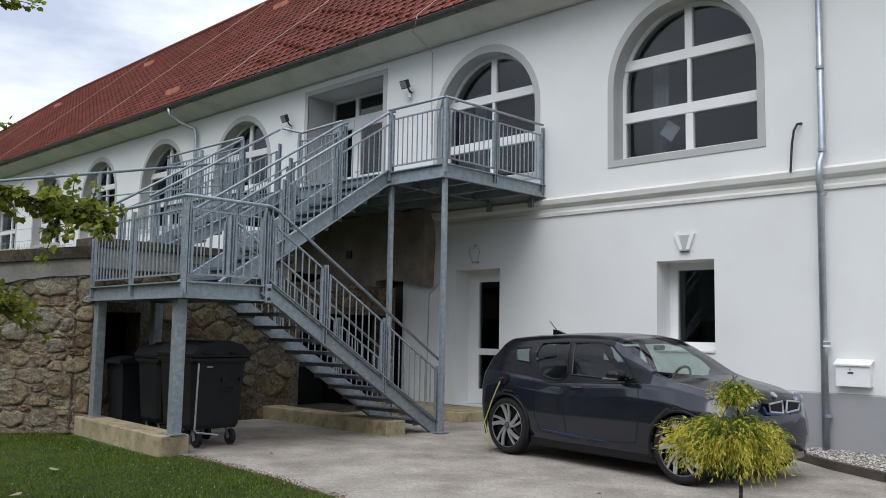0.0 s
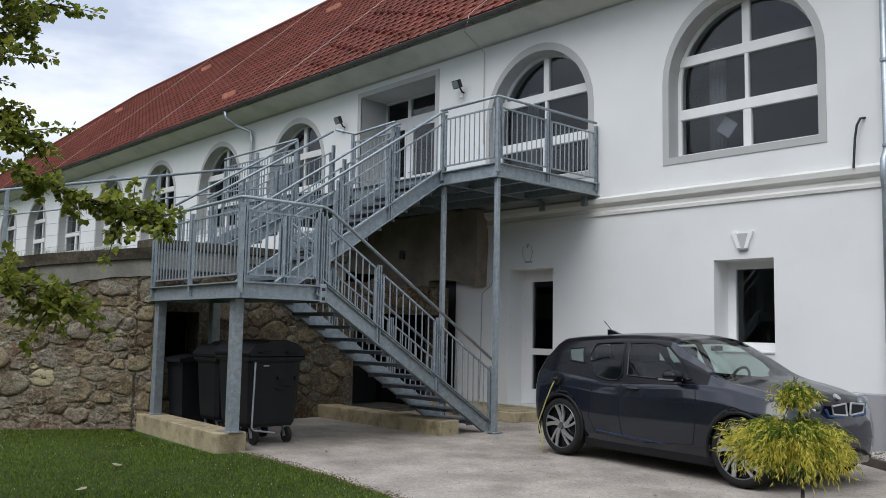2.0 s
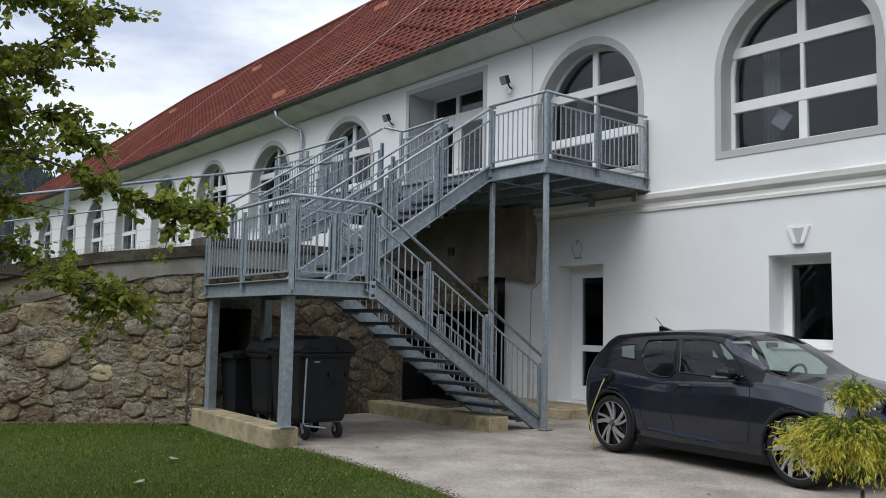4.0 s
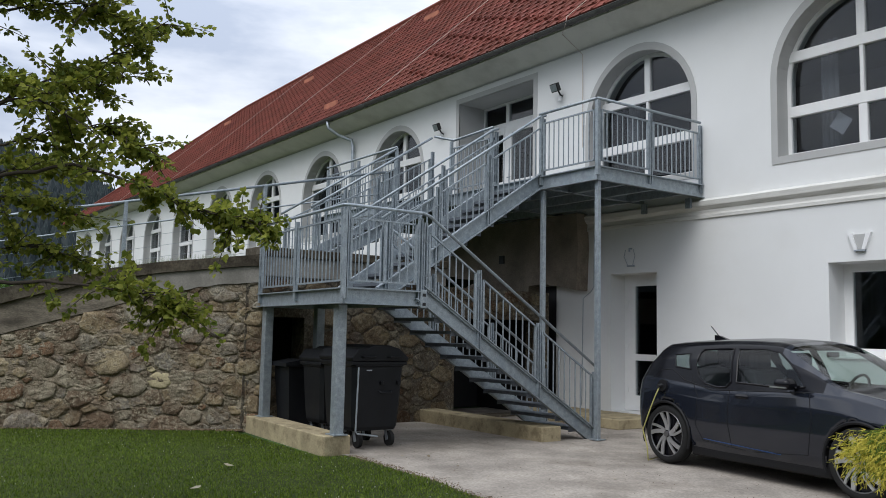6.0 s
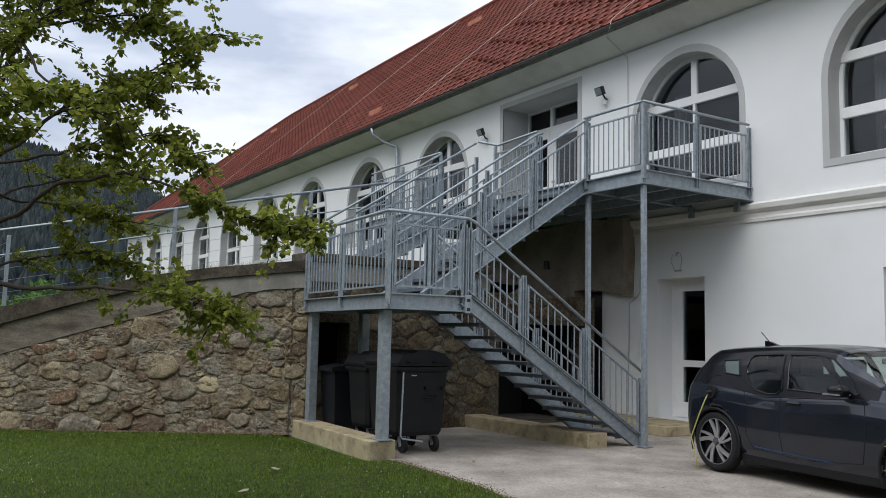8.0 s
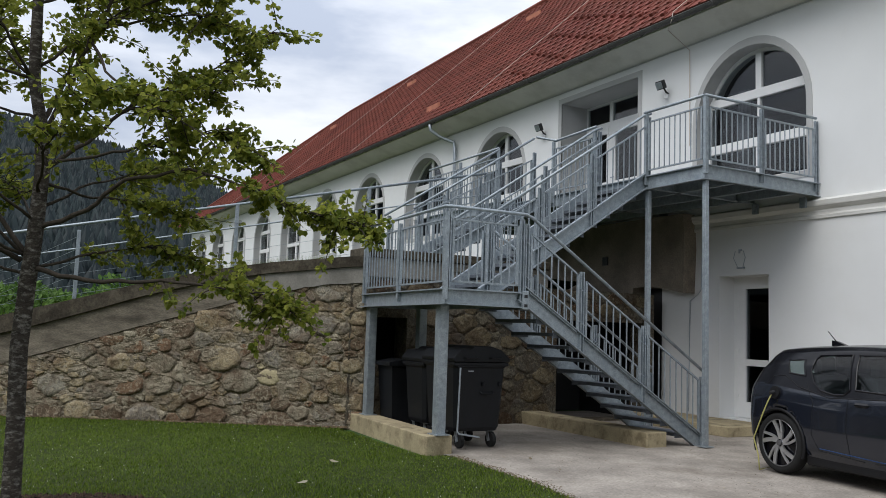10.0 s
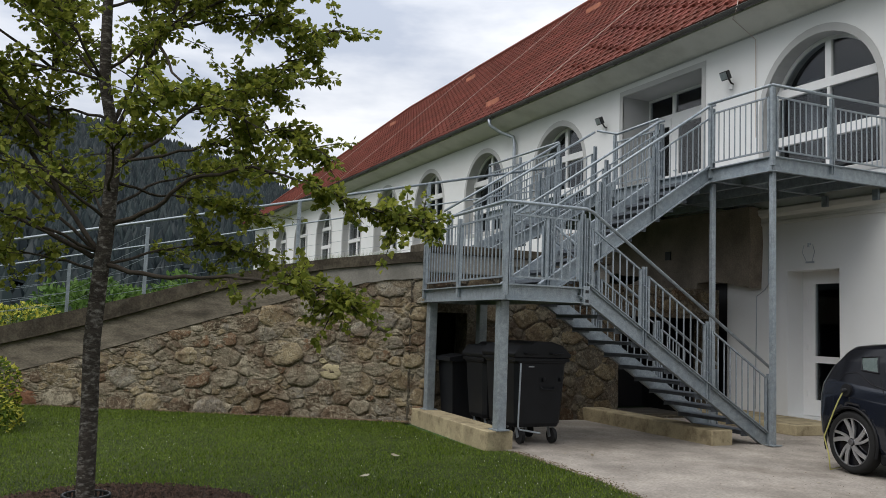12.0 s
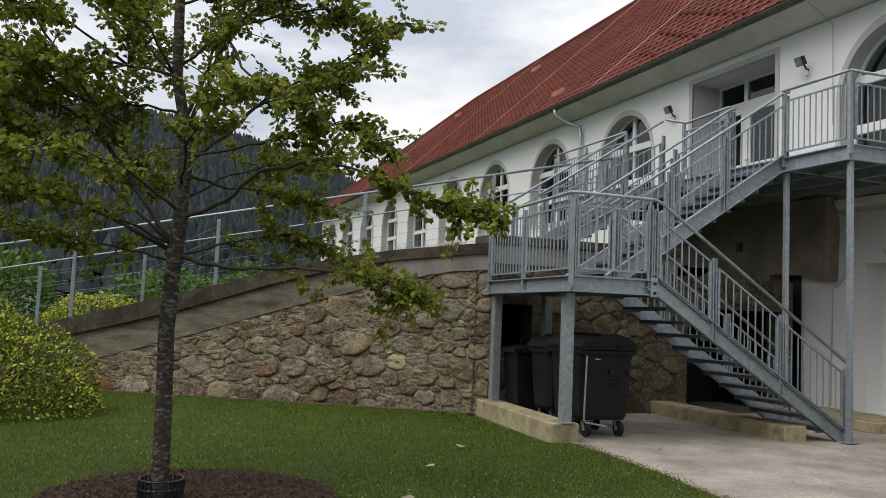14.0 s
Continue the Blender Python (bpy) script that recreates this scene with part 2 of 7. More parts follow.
bush_yellow = leaf_material("bush_yellow_leaf", (0.35, 0.36, 0.04), (0.62, 0.58, 0.10), 0.3)
hedge_leaf = leaf_material("hedge_leaf", (0.05, 0.11, 0.02), (0.13, 0.22, 0.05), 0.3)
bark = material("bark", (0.050, 0.042, 0.034), 0.95, vary=0.35, scale=12, fine=60, bump=0.9, bump_m=0.014, dirt=(0.40, 0.38, 0.34), dirt_scale=17, dirt_amount=0.62, stretch=(1, 1, 2.3))
twig_bark = material("twig_bark", (0.055, 0.045, 0.035), 0.95, vary=0.2, bump=0.3)
car_paint = material("car_paint", (0.013, 0.016, 0.025), 0.16, 0.2, vary=0.04, scale=2, bump=0, coat=0.6)
car_black = material("car_gloss_black", (0.006, 0.006, 0.008), 0.18, vary=0.05, bump=0, coat=0.0, sheen=0.25)
car_trim = material("car_trim", (0.009, 0.009, 0.010), 0.6, vary=0.1, bump=0.05, sheen=0.25)
alloy = material("alloy", (0.62, 0.63, 0.65), 0.3, 0.85, vary=0.05, bump=0)
car_seat = material("car_seat", (0.045, 0.047, 0.05), 0.8, vary=0.1, scale=6)
car_glass = pane_glass("car_glass", (0.50, 0.57, 0.56), 0.0)
screen_glass = pane_glass("windscreen_glass", (0.80, 0.92, 0.86), 0.03)
blue_trim = material("blue_trim", (0.008, 0.045, 0.15), 0.35, vary=0.05, bump=0)
lamp_clear = material("headlamp_glass", (0.10, 0.11, 0.13), 0.08, vary=0.1, bump=0, coat=1.0)
cable_yellow = material("cable_yellow", (0.42, 0.39, 0.13), 0.5, vary=0.1, bump=0)
# real black paint, and also the shade of holes and recesses
black_paint_and_shade = material("black_paint_and_shade", (0.015, 0.015, 0.016), 0.5, vary=0.1, bump=0.05)
white_enamel = material("white_enamel", (0.82, 0.82, 0.82), 0.35, vary=0.02, bump=0)
paper = material("paper", (0.36, 0.37, 0.40), 0.8, vary=0.03, bump=0)
curtain_cloth = material("curtain_cloth", (0.17, 0.175, 0.19), 0.9, vary=0.1, scale=6)
wire_mat = material("lightning_wire", (0.50, 0.42, 0.36), 0.5, 0.4, vary=0.1, bump=0)
soft_fleck = material("clover", (0.42, 0.45, 0.34), 0.8, vary=0.1, bump=0)
forest = leaf_material("forest", (0.008, 0.015, 0.018), (0.024, 0.037, 0.037), 0.0)
gutter_mat = material("gutter_zinc", (0.105, 0.10, 0.095), 0.6, 0.3, vary=0.2, scale=5, fine=40, dirt=(0.10, 0.085, 0.07), dirt_scale=3, dirt_amount=0.6)
soffit_plaster = material("soffit_plaster", (0.68, 0.66, 0.60), 0.9, vary=0.06, scale=1.2, fine=120, bump=0.25, bump_m=0.002, dirt=(0.40, 0.38, 0.32), dirt_scale=0.9, dirt_amount=0.5)
cornice_mat = material("cornice_plaster", (0.72, 0.71, 0.67), 0.9, vary=0.05, scale=1.5, fine=120, bump=0.25, bump_m=0.002, dirt=(0.30, 0.28, 0.25), dirt_scale=2.6, dirt_amount=0.6, stretch=(0.35, 1, 5))


# ---------------------------------------------------------------- helpers
ORIGIN = {}


def thing(name, loc, label, category, group="", kind=""):
    ob = new(name)
    ob.location = loc
    ob.empty_display_size = 0.2
    ORIGIN[ob.name] = Vector(loc)
    return tagged(ob, label, category, group, kind)


def mesh_of(bm, mat, name, smooth=False):
    me = bpy.data.meshes.new(name)
    bm.normal_update()
    bm.to_mesh(me)
    bm.free()
    if mat:
        me.materials.append(mat)
    if smooth:
        for poly in me.polygons:
            poly.use_smooth = True
    return me


def part(name, bm, mat, parent, label="", smooth=False):
    """Links a bmesh, drawn in world coordinates, as one mesh under its thing or part."""
    o = ORIGIN[parent.name]
    bmesh.ops.translate(bm, vec=-o, verts=bm.verts)
    ob = new(name, mesh_of(bm, mat, name, smooth))
    ob.parent = parent
    ORIGIN[ob.name] = o
    return tagged(ob, label)


def setting(name, bm, mat, label="", category="", kind="structure", smooth=False):
    ob = new(name, mesh_of(bm, mat, name, smooth))
    ORIGIN[ob.name] = Vector((0, 0, 0))
    return tagged(ob, label, category, "", kind)


def box(bm, lo, hi, bevel=0.0):
    lo, hi = Vector(lo), Vector(hi)
    r = bmesh.ops.create_cube(bm, size=1.0)
    vs = r["verts"]
    bmesh.ops.scale(bm, vec=hi - lo, verts=vs)
    bmesh.ops.translate(bm, vec=(lo + hi) / 2, verts=vs)
    if bevel:
        es = list({e for v in vs for e in v.link_edges})
        bmesh.ops.bevel(bm, geom=es, offset=bevel, segments=1, affect="EDGES", profile=0.5)
    return vs


def new_box(lo, hi, bevel=0.0):
    bm = bmesh.new()
    box(bm, lo, hi, bevel)
    return bm


def bar(bm, a, b, w, d, up=(0, 0, 1)):
    """A square bar from a to b: w across, d along the second cross direction."""
    a, b, up = Vector(a), Vector(b), Vector(up)
    t = (b - a).normalized()
    s = t.cross(up)
    if s.length < 1e-4:
        s = Vector((1, 0, 0))
    s.normalize()
    u = s.cross(t).normalized()
    ring = []
    for p in (a, b):
        ring.append([bm.verts.new(p + s * (w / 2 * i) + u * (d / 2 * j)) for i, j in ((-1, -1), (1, -1), (1, 1), (-1, 1))])
    for i in range(4):
        bm.faces.new((ring[0][i], ring[0][(i + 1) % 4], ring[1][(i + 1) % 4], ring[1][i]))
    bm.faces.new(ring[0][::-1])
    bm.faces.new(ring[1])


def new_bar(a, b, w, d, up=(0, 0, 1)):
    bm = bmesh.new()
    bar(bm, a, b, w, d, up)
    return bm


def tube(bm, pts, radii, sides=8, caps=True):
    """A round tube along points; radii is one number or one a point."""
    pts = [Vector(p) for p in pts]
    if not hasattr(radii, "__len__"):
        radii = [radii] * len(pts)
    rings = []
    ref = None
    for i, p in enumerate(pts):
        t = (pts[min(i + 1, len(pts) - 1)] - pts[max(i - 1, 0)]).normalized()
        if ref is None:
            ref = t.orthogonal().normalized()
        ref = (ref - t * ref.dot(t)).normalized()
        o = t.cross(ref)
        rings.append([bm.verts.new(p + (ref * math.cos(a) + o * math.sin(a)) * radii[i])
                      for a in (2 * math.pi * k / sides for k in range(sides))])
    for r0, r1 in zip(rings, rings[1:]):
        for k in range(sides):
            bm.faces.new((r0[k], r0[(k + 1) % sides], r1[(k + 1) % sides], r1[k]))
    if caps:
        bm.faces.new(rings[0][::-1])
        bm.faces.new(rings[-1])


def new_tube(pts, radii, sides=8):
    bm = bmesh.new()
    tube(bm, pts, radii, sides)
    return bm


def prism(bm, outline, axis, lo, hi):
    """Extrudes an outline of 2D points along an axis from lo to hi. axis x: (y, z); y: (x, z); z: (x, y)."""
    def place(p, v):
        return {"x": (v, p[0], p[1]), "y": (p[0], v, p[1]), "z": (p[0], p[1], v)}[axis]
    a = [bm.verts.new(place(p, lo)) for p in outline]
    b = [bm.verts.new(place(p, hi)) for p in outline]
    n = len(outline)
    bm.faces.new(a)
    bm.faces.new(b[::-1])
    for i in range(n):
        bm.faces.new((a[i], b[i], b[(i + 1) % n], a[(i + 1) % n]))
    bmesh.ops.recalc_face_normals(bm, faces=bm.faces)


def new_prism(outline, axis, lo, hi):
    bm = bmesh.new()
    prism(bm, outline, axis, lo, hi)
    return bm


def arch(cx, half, z0, spring, rise, n=20):
    """Outline of an arched opening in x and z."""
    pts = [(cx - half, z0), (cx + half, z0)]
    for i in range(n + 1):
        a = math.pi * i / n
        pts.append((cx + half * math.cos(a), spring + rise * math.sin(a)))
    return pts


def sheet(outer, holes, y0, y1):
    """A wall between two planes of y with openings through it."""
    bm = bmesh.new()
    edges = []
    for loop in (outer, *holes):
        vs = [bm.verts.new((x, y0, z)) for x, z in loop]
        edges += [bm.edges.new((vs[i], vs[(i + 1) % len(vs)])) for i in range(len(vs))]
    bmesh.ops.triangle_fill(bm, use_beauty=True, use_dissolve=False, edges=edges)
    r = bmesh.ops.extrude_face_region(bm, geom=list(bm.faces))
    bmesh.ops.translate(bm, vec=(0, y1 - y0, 0), verts=[g for g in r["geom"] if isinstance(g, bmesh.types.BMVert)])
    bmesh.ops.recalc_face_normals(bm, faces=bm.faces)
    return bm


def raw_mesh(name, verts, faces, mat, smooth=False):
    me = bpy.data.meshes.new(name)
    me.from_pydata(verts, [], faces)
    me.materials.append(mat)
    if smooth:
        for poly in me.polygons:
            poly.use_smooth = True
    return me


# ---------------------------------------------------------------- ground
D = 11.75            # the facade's plane
WALL_A = Vector((-12.27, 5.19, 0))       # the retaining wall's end at the stairs
WALL_T = Vector((-0.503, -0.864, 0))     # its run away from the stairs
WALL_N = Vector((0.864, -0.503, 0))      # its outward face
WALL_S0 = -0.24                          # where its face starts behind the landing


def smooth_steps(s, table):
    for (s0, v0), (s1, v1) in zip(table, table[1:]):
        if s <= s1:
            k = max(0.0, (s - s0) / (s1 - s0))
            return v0 + (v1 - v0) * k
    return table[-1][1]


def cope_top(s):
    return smooth_steps(s, [(-1, 2.68), (0, 2.65), (1.33, 2.51), (2.26, 2.36), (3.3, 2.13), (4.17, 1.89), (5.15, 1.64), (6.15, 1.39), (7.6, 1.05), (9.5, 0.5), (12, 0.2)])


def band_low(s):
    return smooth_steps(s, [(-1, 2.28), (0, 2.25), (0.7, 2.18), (1.24, 2.03), (2.26, 1.73), (3.2, 1.47), (4.85, 0.96), (6.15, 0.59), (6.6, 0.48), (9, 0.0), (12, -0.2)])


def wall_point(s, z, out=0.0):
    p = WALL_A + WALL_T * s + WALL_N * out
    return (p.x, p.y, z)


bm = bmesh.new()
for lo, hi in (((-1500, -1500), (1500, 1500)),):
    bm.faces.new([bm.verts.new((x, y, -0.03)) for x, y in ((lo[0], lo[1]), (hi[0], lo[1]), (hi[0], hi[1]), (lo[0], hi[1]))])
setting("ground", bm, far_field, "green valley floor of meadows", "ground")

# lawn with a slightly wandering edge against the concrete
edge = [(-9.2, 5.30), (-8.55, 5.27), (-7.87, 5.22), (-7.2, 5.20), (-6.84, 5.12), (-6.2, 5.04), (-5.5, 4.9), (-4.5, 4.7), (-2.0, 4.4), (2, 4.2), (8, 4.0)]
bm = bmesh.new()
lawn_outline = [(8, -14), (8, 4.0)] + edge[::-1][1:] + [(-9.3, 4.95), (-12.3, 5.0), (-19, -6.4), (-19, -14)]
vs = [bm.verts.new((x, y, 0.0)) for x, y in lawn_outline]
bm.faces.new(vs)
setting("lawn", bm, lawn_soil, "short green lawn beside the concrete yard", "lawn")

bm = bmesh.new()
yard_outline = [(8, 4.0), (8, 12.4)] + [(-14, 12.4), (-14, 5.3)] + edge
vs = [bm.verts.new((x, y, -0.012)) for x, y in yard_outline]
bm.faces.new(vs)
r = bmesh.ops.triangulate(bm, faces=bm.faces)
setting("pavement", bm, concrete, "worn light grey concrete yard", "pavement")

# gravel strip along the facade with its kerb
curb_y = [(-5.1, 11.60), (-4.33, 11.02), (-3.58, 10.42), (-2.92, 10.01), (-0.5, 8.9), (4, 7.2)]
kerb_mat = material("kerb_concrete", (0.10, 0.085, 0.072), 0.95, vary=0.25, scale=5, fine=70, bump=0.5, bump_m=0.006, dirt=(0.045, 0.040, 0.033), dirt_scale=2.5, dirt_amount=0.7)
kerb = thing("kerb", (-4, 10.2, 0), "low weathered brown-grey concrete edging kerb of a gravel strip", "kerb")
for i, ((x0, y0), (x1, y1)) in enumerate(zip(curb_y, curb_y[1:])):
    n = max(1, int((x1 - x0) / 0.95))
    for k in range(n):
        a = (x0 + (x1 - x0) * k / n + 0.006, y0 + (y1 - y0) * k / n, 0.03)
        b = (x0 + (x1 - x0) * (k + 1) / n - 0.006, y0 + (y1 - y0) * (k + 1) / n, 0.03)
        part("kerb_stone", new_bar(a, b, 0.07, 0.12), kerb_mat, kerb)
verts, faces = [], []
rng = random.Random(5)
for i in range(5200):
    x = rng.uniform(-5.0, 0.5)
    front = smooth_steps(x, curb_y) + 0.06
    y = rng.uniform(front, D - 0.02)
    r = rng.uniform(0.010, 0.025)
    c = Vector((x, y, 0.045 + rng.uniform(-0.01, 0.02)))
    base = len(verts)
    sx, sy, sz = (r * rng.uniform(0.7, 1.3) for _ in range(3))
    a = rng.uniform(0, 3)
    for dx, dy, dz in ((1, 0, 0), (-1, 0, 0), (0, 1, 0), (0, -1, 0), (0, 0, .7), (0, 0, -.7)):
        verts.append((c.x + (dx * math.cos(a) - dy * math.sin(a)) * sx, c.y + (dx * math.sin(a) + dy * math.cos(a)) * sy, c.z + dz * sz))
    faces += [(base + i0, base + i1, base + i2) for i0, i1, i2 in ((0, 2, 4), (2, 1, 4), (1, 3, 4), (3, 0, 4), (2, 0, 5), (1, 2, 5), (3, 1, 5), (0, 3, 5))]
tagged(new("gravel", raw_mesh("gravel", verts, faces, gravel_mat)), "pale grey round gravel along the house wall", "gravel", "", "stuff")
bm = bmesh.new()
bm.faces.new([bm.verts.new(p) for p in ((-5.1, 11.62, 0.03), (-4.33, 11.04, 0.03), (-3.58, 10.44, 0.03), (-2.92, 10.03, 0.03), (-0.5, 8.93, 0.03), (4, 7.25, 0.03), (4, 11.74, 0.03), (-5.1, 11.74, 0.03))])
setting("gravel_bed", bm, plinth_grey, "bed of grey grit under the gravel", "gravel")

# raised ground behind the retaining wall
bm = bmesh.new()
grid = {}
for i in range(40):
    for j in range(16):
        s = -4.0 + i * 0.55 if i < 36 else 16 + (i - 35) * 22
        back = 0.3 + j * 0.5 if j < 12 else 6 + (j - 11) * 14
        p = WALL_A + WALL_T * s - WALL_N * back
        z = max(0.9, cope_top(s) - 0.16) if s < 10 else 0.9
        x, y = p.x, p.y
        grid[i, j] = bm.verts.new((x, y, z + 0.03 * noise.noise((x, y, 0))))
for i in range(39):
    for j in range(15):
        q = [grid[i, j], grid[i + 1, j], grid[i + 1, j + 1], grid[i, j + 1]]
        c = sum((v.co for v in q), Vector()) / 4
        if c.y < D + 0.3 and c.x < -12.35:
            bm.faces.new(q)
for v in [v for v in bm.verts if not v.link_faces]:
    bm.verts.remove(v)
setting("terrace_ground", bm, lawn_soil, "raised grassy ground behind the retaining wall", "ground", smooth=True)

# ---------------------------------------------------------------- facade
X0, X1 = -54.2, 7.0
HALF, SILL, SPRING, RISE = 1.205, 4.345, 5.58, 1.20
WINDOWS = [-6.21, -10.24] + [-18.45 - 4.12 * k for k in range(9)]
holes = [arch(cx, HALF, SILL, SPRING, RISE) for cx in WINDOWS]
UD = (-15.70, -13.09, 4.1, 6.93)         # upper door opening
LD = (-10.90, -9.82, 0.17, 2.675)         # lower door opening
LW = (-6.65, -5.70, 1.27, 2.657)          # lower window opening
for x0, x1, z0, z1 in (UD, LD, LW):
    holes.append([(x0, z0), (x1, z0), (x1, z1), (x0, z1)])
house = thing("wall_house", (-6, D, 0), "long white plastered old building with arched windows", "building", "", "structure")
part("wall", sheet([(X0, -0.2), (X1, -0.2), (X1, 7.9), (X0, 7.9)], holes, D, D + 0.52), plaster, house)
# added dark inner skin, its openings cut wider so no lit arch shows
wide = [arch(cx, HALF + 0.22, SILL - 0.2, SPRING, RISE + 0.22) for cx in WINDOWS]
for x0, x1, z0, z1 in (UD, LD, LW):
    wide.append([(x0 - 0.15, z0 - 0.05), (x1 + 0.15, z0 - 0.05), (x1 + 0.15, z1 + 0.12), (x0 - 0.15, z1 + 0.12)])
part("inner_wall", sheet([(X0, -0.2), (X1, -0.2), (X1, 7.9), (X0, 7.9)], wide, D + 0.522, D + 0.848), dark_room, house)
# closing walls of the rooms behind
bm = bmesh.new()
box(bm, (X0, 17.6, -0.2), (X1, 17.9, 7.9))
box(bm, (X0, D + 0.85, -0.2), (X0 + 0.4, 17.6, 7.9))
box(bm, (X1 - 0.4, D + 0.85, -0.2), (X1, 17.6, 7.9))
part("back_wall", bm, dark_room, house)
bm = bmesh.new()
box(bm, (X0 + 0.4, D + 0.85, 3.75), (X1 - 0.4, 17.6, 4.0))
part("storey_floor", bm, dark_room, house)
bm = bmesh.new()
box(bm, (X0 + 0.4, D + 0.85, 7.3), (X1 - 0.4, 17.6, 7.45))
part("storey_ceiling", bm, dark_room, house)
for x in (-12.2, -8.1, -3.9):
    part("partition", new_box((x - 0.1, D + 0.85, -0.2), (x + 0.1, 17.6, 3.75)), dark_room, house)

# cornice between the storeys, plinth, surrounds
bm = bmesh.new()
prof = [(D, 3.52), (D - 0.03, 3.52), (D - 0.035, 3.57), (D - 0.02, 3.60), (D - 0.02, 3.66), (D - 0.05, 3.68), (D - 0.085, 3.72), (D - 0.10, 3.80), (D - 0.05, 3.83), (D, 3.85)]
prism(bm, prof, "x", -13.4, X1)
part("cornice", bm, cornice_mat, house, "moulded white string course")
bm = bmesh.new()
prism(bm, [(D, 0), (D - 0.025, 0), (D - 0.025, 0.78), (D, 0.80)], "x", -8.4, X1)
part("plinth", bm, plinth_grey, house, "grey painted plinth")


def ring_band(outer, inner, y0, y1):
    """A flat band between two outlines with the same count of points."""
    bm = bmesh.new()
    n = len(outer)
    o0 = [bm.verts.new((x, y0, z)) for x, z in outer]
    i0 = [bm.verts.new((x, y0, z)) for x, z in inner]
    o1 = [bm.verts.new((x, y1, z)) for x, z in outer]
    i1 = [bm.verts.new((x, y1, z)) for x, z in inner]
    for k in range(n):
        m = (k + 1) % n
        bm.faces.new((o0[k], o0[m], i0[m], i0[k]))
        bm.faces.new((o1[k], i1[k], i1[m], o1[m]))
        bm.faces.new((o0[k], o1[k], o1[m], o0[m]))
        bm.faces.new((i0[k], i0[m], i1[m], i1[k]))
    bmesh.ops.recalc_face_normals(bm, faces=bm.faces)
    return bm


def arched_window(number, cx):
    """White frame with a mullion and two cross bars in an arched opening with a grey surround."""
    w = thing("window_%d" % number, (cx, D, SILL), "arched white window with dark panes and grey surround", "window", "arched windows", "structure")
    part("surround", ring_band(arch(cx, HALF + 0.11, SILL - 0.11, SPRING, RISE + 0.14), arch(cx, HALF - 0.002, SILL + 0.002, SPRING, RISE - 0.002), D - 0.015, D + 0.02), surround_grey, w, "flat grey painted surround")
    y0, y1 = D + 0.27, D + 0.35
    part("frame", ring_band(arch(cx, HALF + 0.02, SILL - 0.02, SPRING, RISE + 0.02), arch(cx, HALF - 0.065, SILL + 0.08, SPRING, RISE - 0.065), y0, y1), white_frame, w)
    part("reveal", ring_band(arch(cx, HALF + 0.004, SILL - 0.004, SPRING, RISE + 0.004), arch(cx, HALF - 0.004, SILL + 0.004, SPRING, RISE - 0.004), D + 0.02, y0), surround_grey, w)
    top = SPRING + RISE - 0.05
    for z0, z1, wide_by in ((SILL + 0.05, 5.02, 0.065), (5.02, 5.90, 0.03), (5.90, top, 0.065)):
        part("mullion", new_box((cx - wide_by, y0 - 0.012, z0), (cx + wide_by, y1, z1), 0.008), white_frame, w)
    for z in (5.08, 5.96):
        part("crossbar", new_box((cx - HALF + 0.05, y0 - 0.02, z - 0.085), (cx + HALF - 0.05, y1, z + 0.085), 0.008), white_frame, w)
    for side in (-1, 1):
        for z0, z1 in ((SILL, 5.08), (5.08, 5.96)):
            lo, hi = sorted((cx, cx + side * (HALF - 0.03)))
            pane = part("pane", new_box((lo, y0 + 0.035, z0), (hi, y0 + 0.047, z1)), glass, w)
            pane.visible_shadow = False
        bm = bmesh.new()
        pts = [(cx, 5.96)] + [(cx + side * (HALF - 0.03) * math.cos(a), SPRING + (RISE - 0.03) * math.sin(a)) for a in (0.33 + (math.pi / 2 - 0.33) * i / 10 for i in range(11))]
        prism(bm, pts, "y", y0 + 0.035, y0 + 0.047)
        pane = part("pane", bm, glass, w)
        pane.visible_shadow = False
    return w


for i, cx in enumerate(WINDOWS):
    arched_window(i + 1, cx)

# paper sheet behind a pane, set on its corner
bm = new_box((-0.13, -0.002, -0.13), (0.13, 0.002, 0.13))
bmesh.ops.rotate(bm, cent=(0, 0, 0), matrix=Matrix.Rotation(radians(38), 3, "Y"), verts=bm.verts)
bmesh.ops.translate(bm, vec=(-6.60, D + 0.365, 4.79), verts=bm.verts)
ob = setting("poster", bm, paper, "pale paper sheet stuck behind a window pane", "poster", "object")

# curtains at the edges of the big window
for x in (-7.0, -10.95):
    bm = bmesh.new()
    n = 14
    a = [bm.verts.new((x + 0.022 * k, D + 0.55 + 0.03 * math.sin(k * 1.7), 4.05)) for k in range(n)]
    b = [bm.verts.new((x + 0.022 * k, D + 0.55 + 0.03 * math.sin(k * 1.7), 6.2)) for k in range(n)]
    for k in range(n - 1):
        bm.faces.new((a[k], a[k + 1], b[k + 1], b[k]))
    c = setting("curtain", bm, curtain_cloth, "grey hanging curtain inside an arched window", "curtain", "object", True)
    md = c.modifiers.new("thick", "SOLIDIFY")
    md.thickness = 0.004

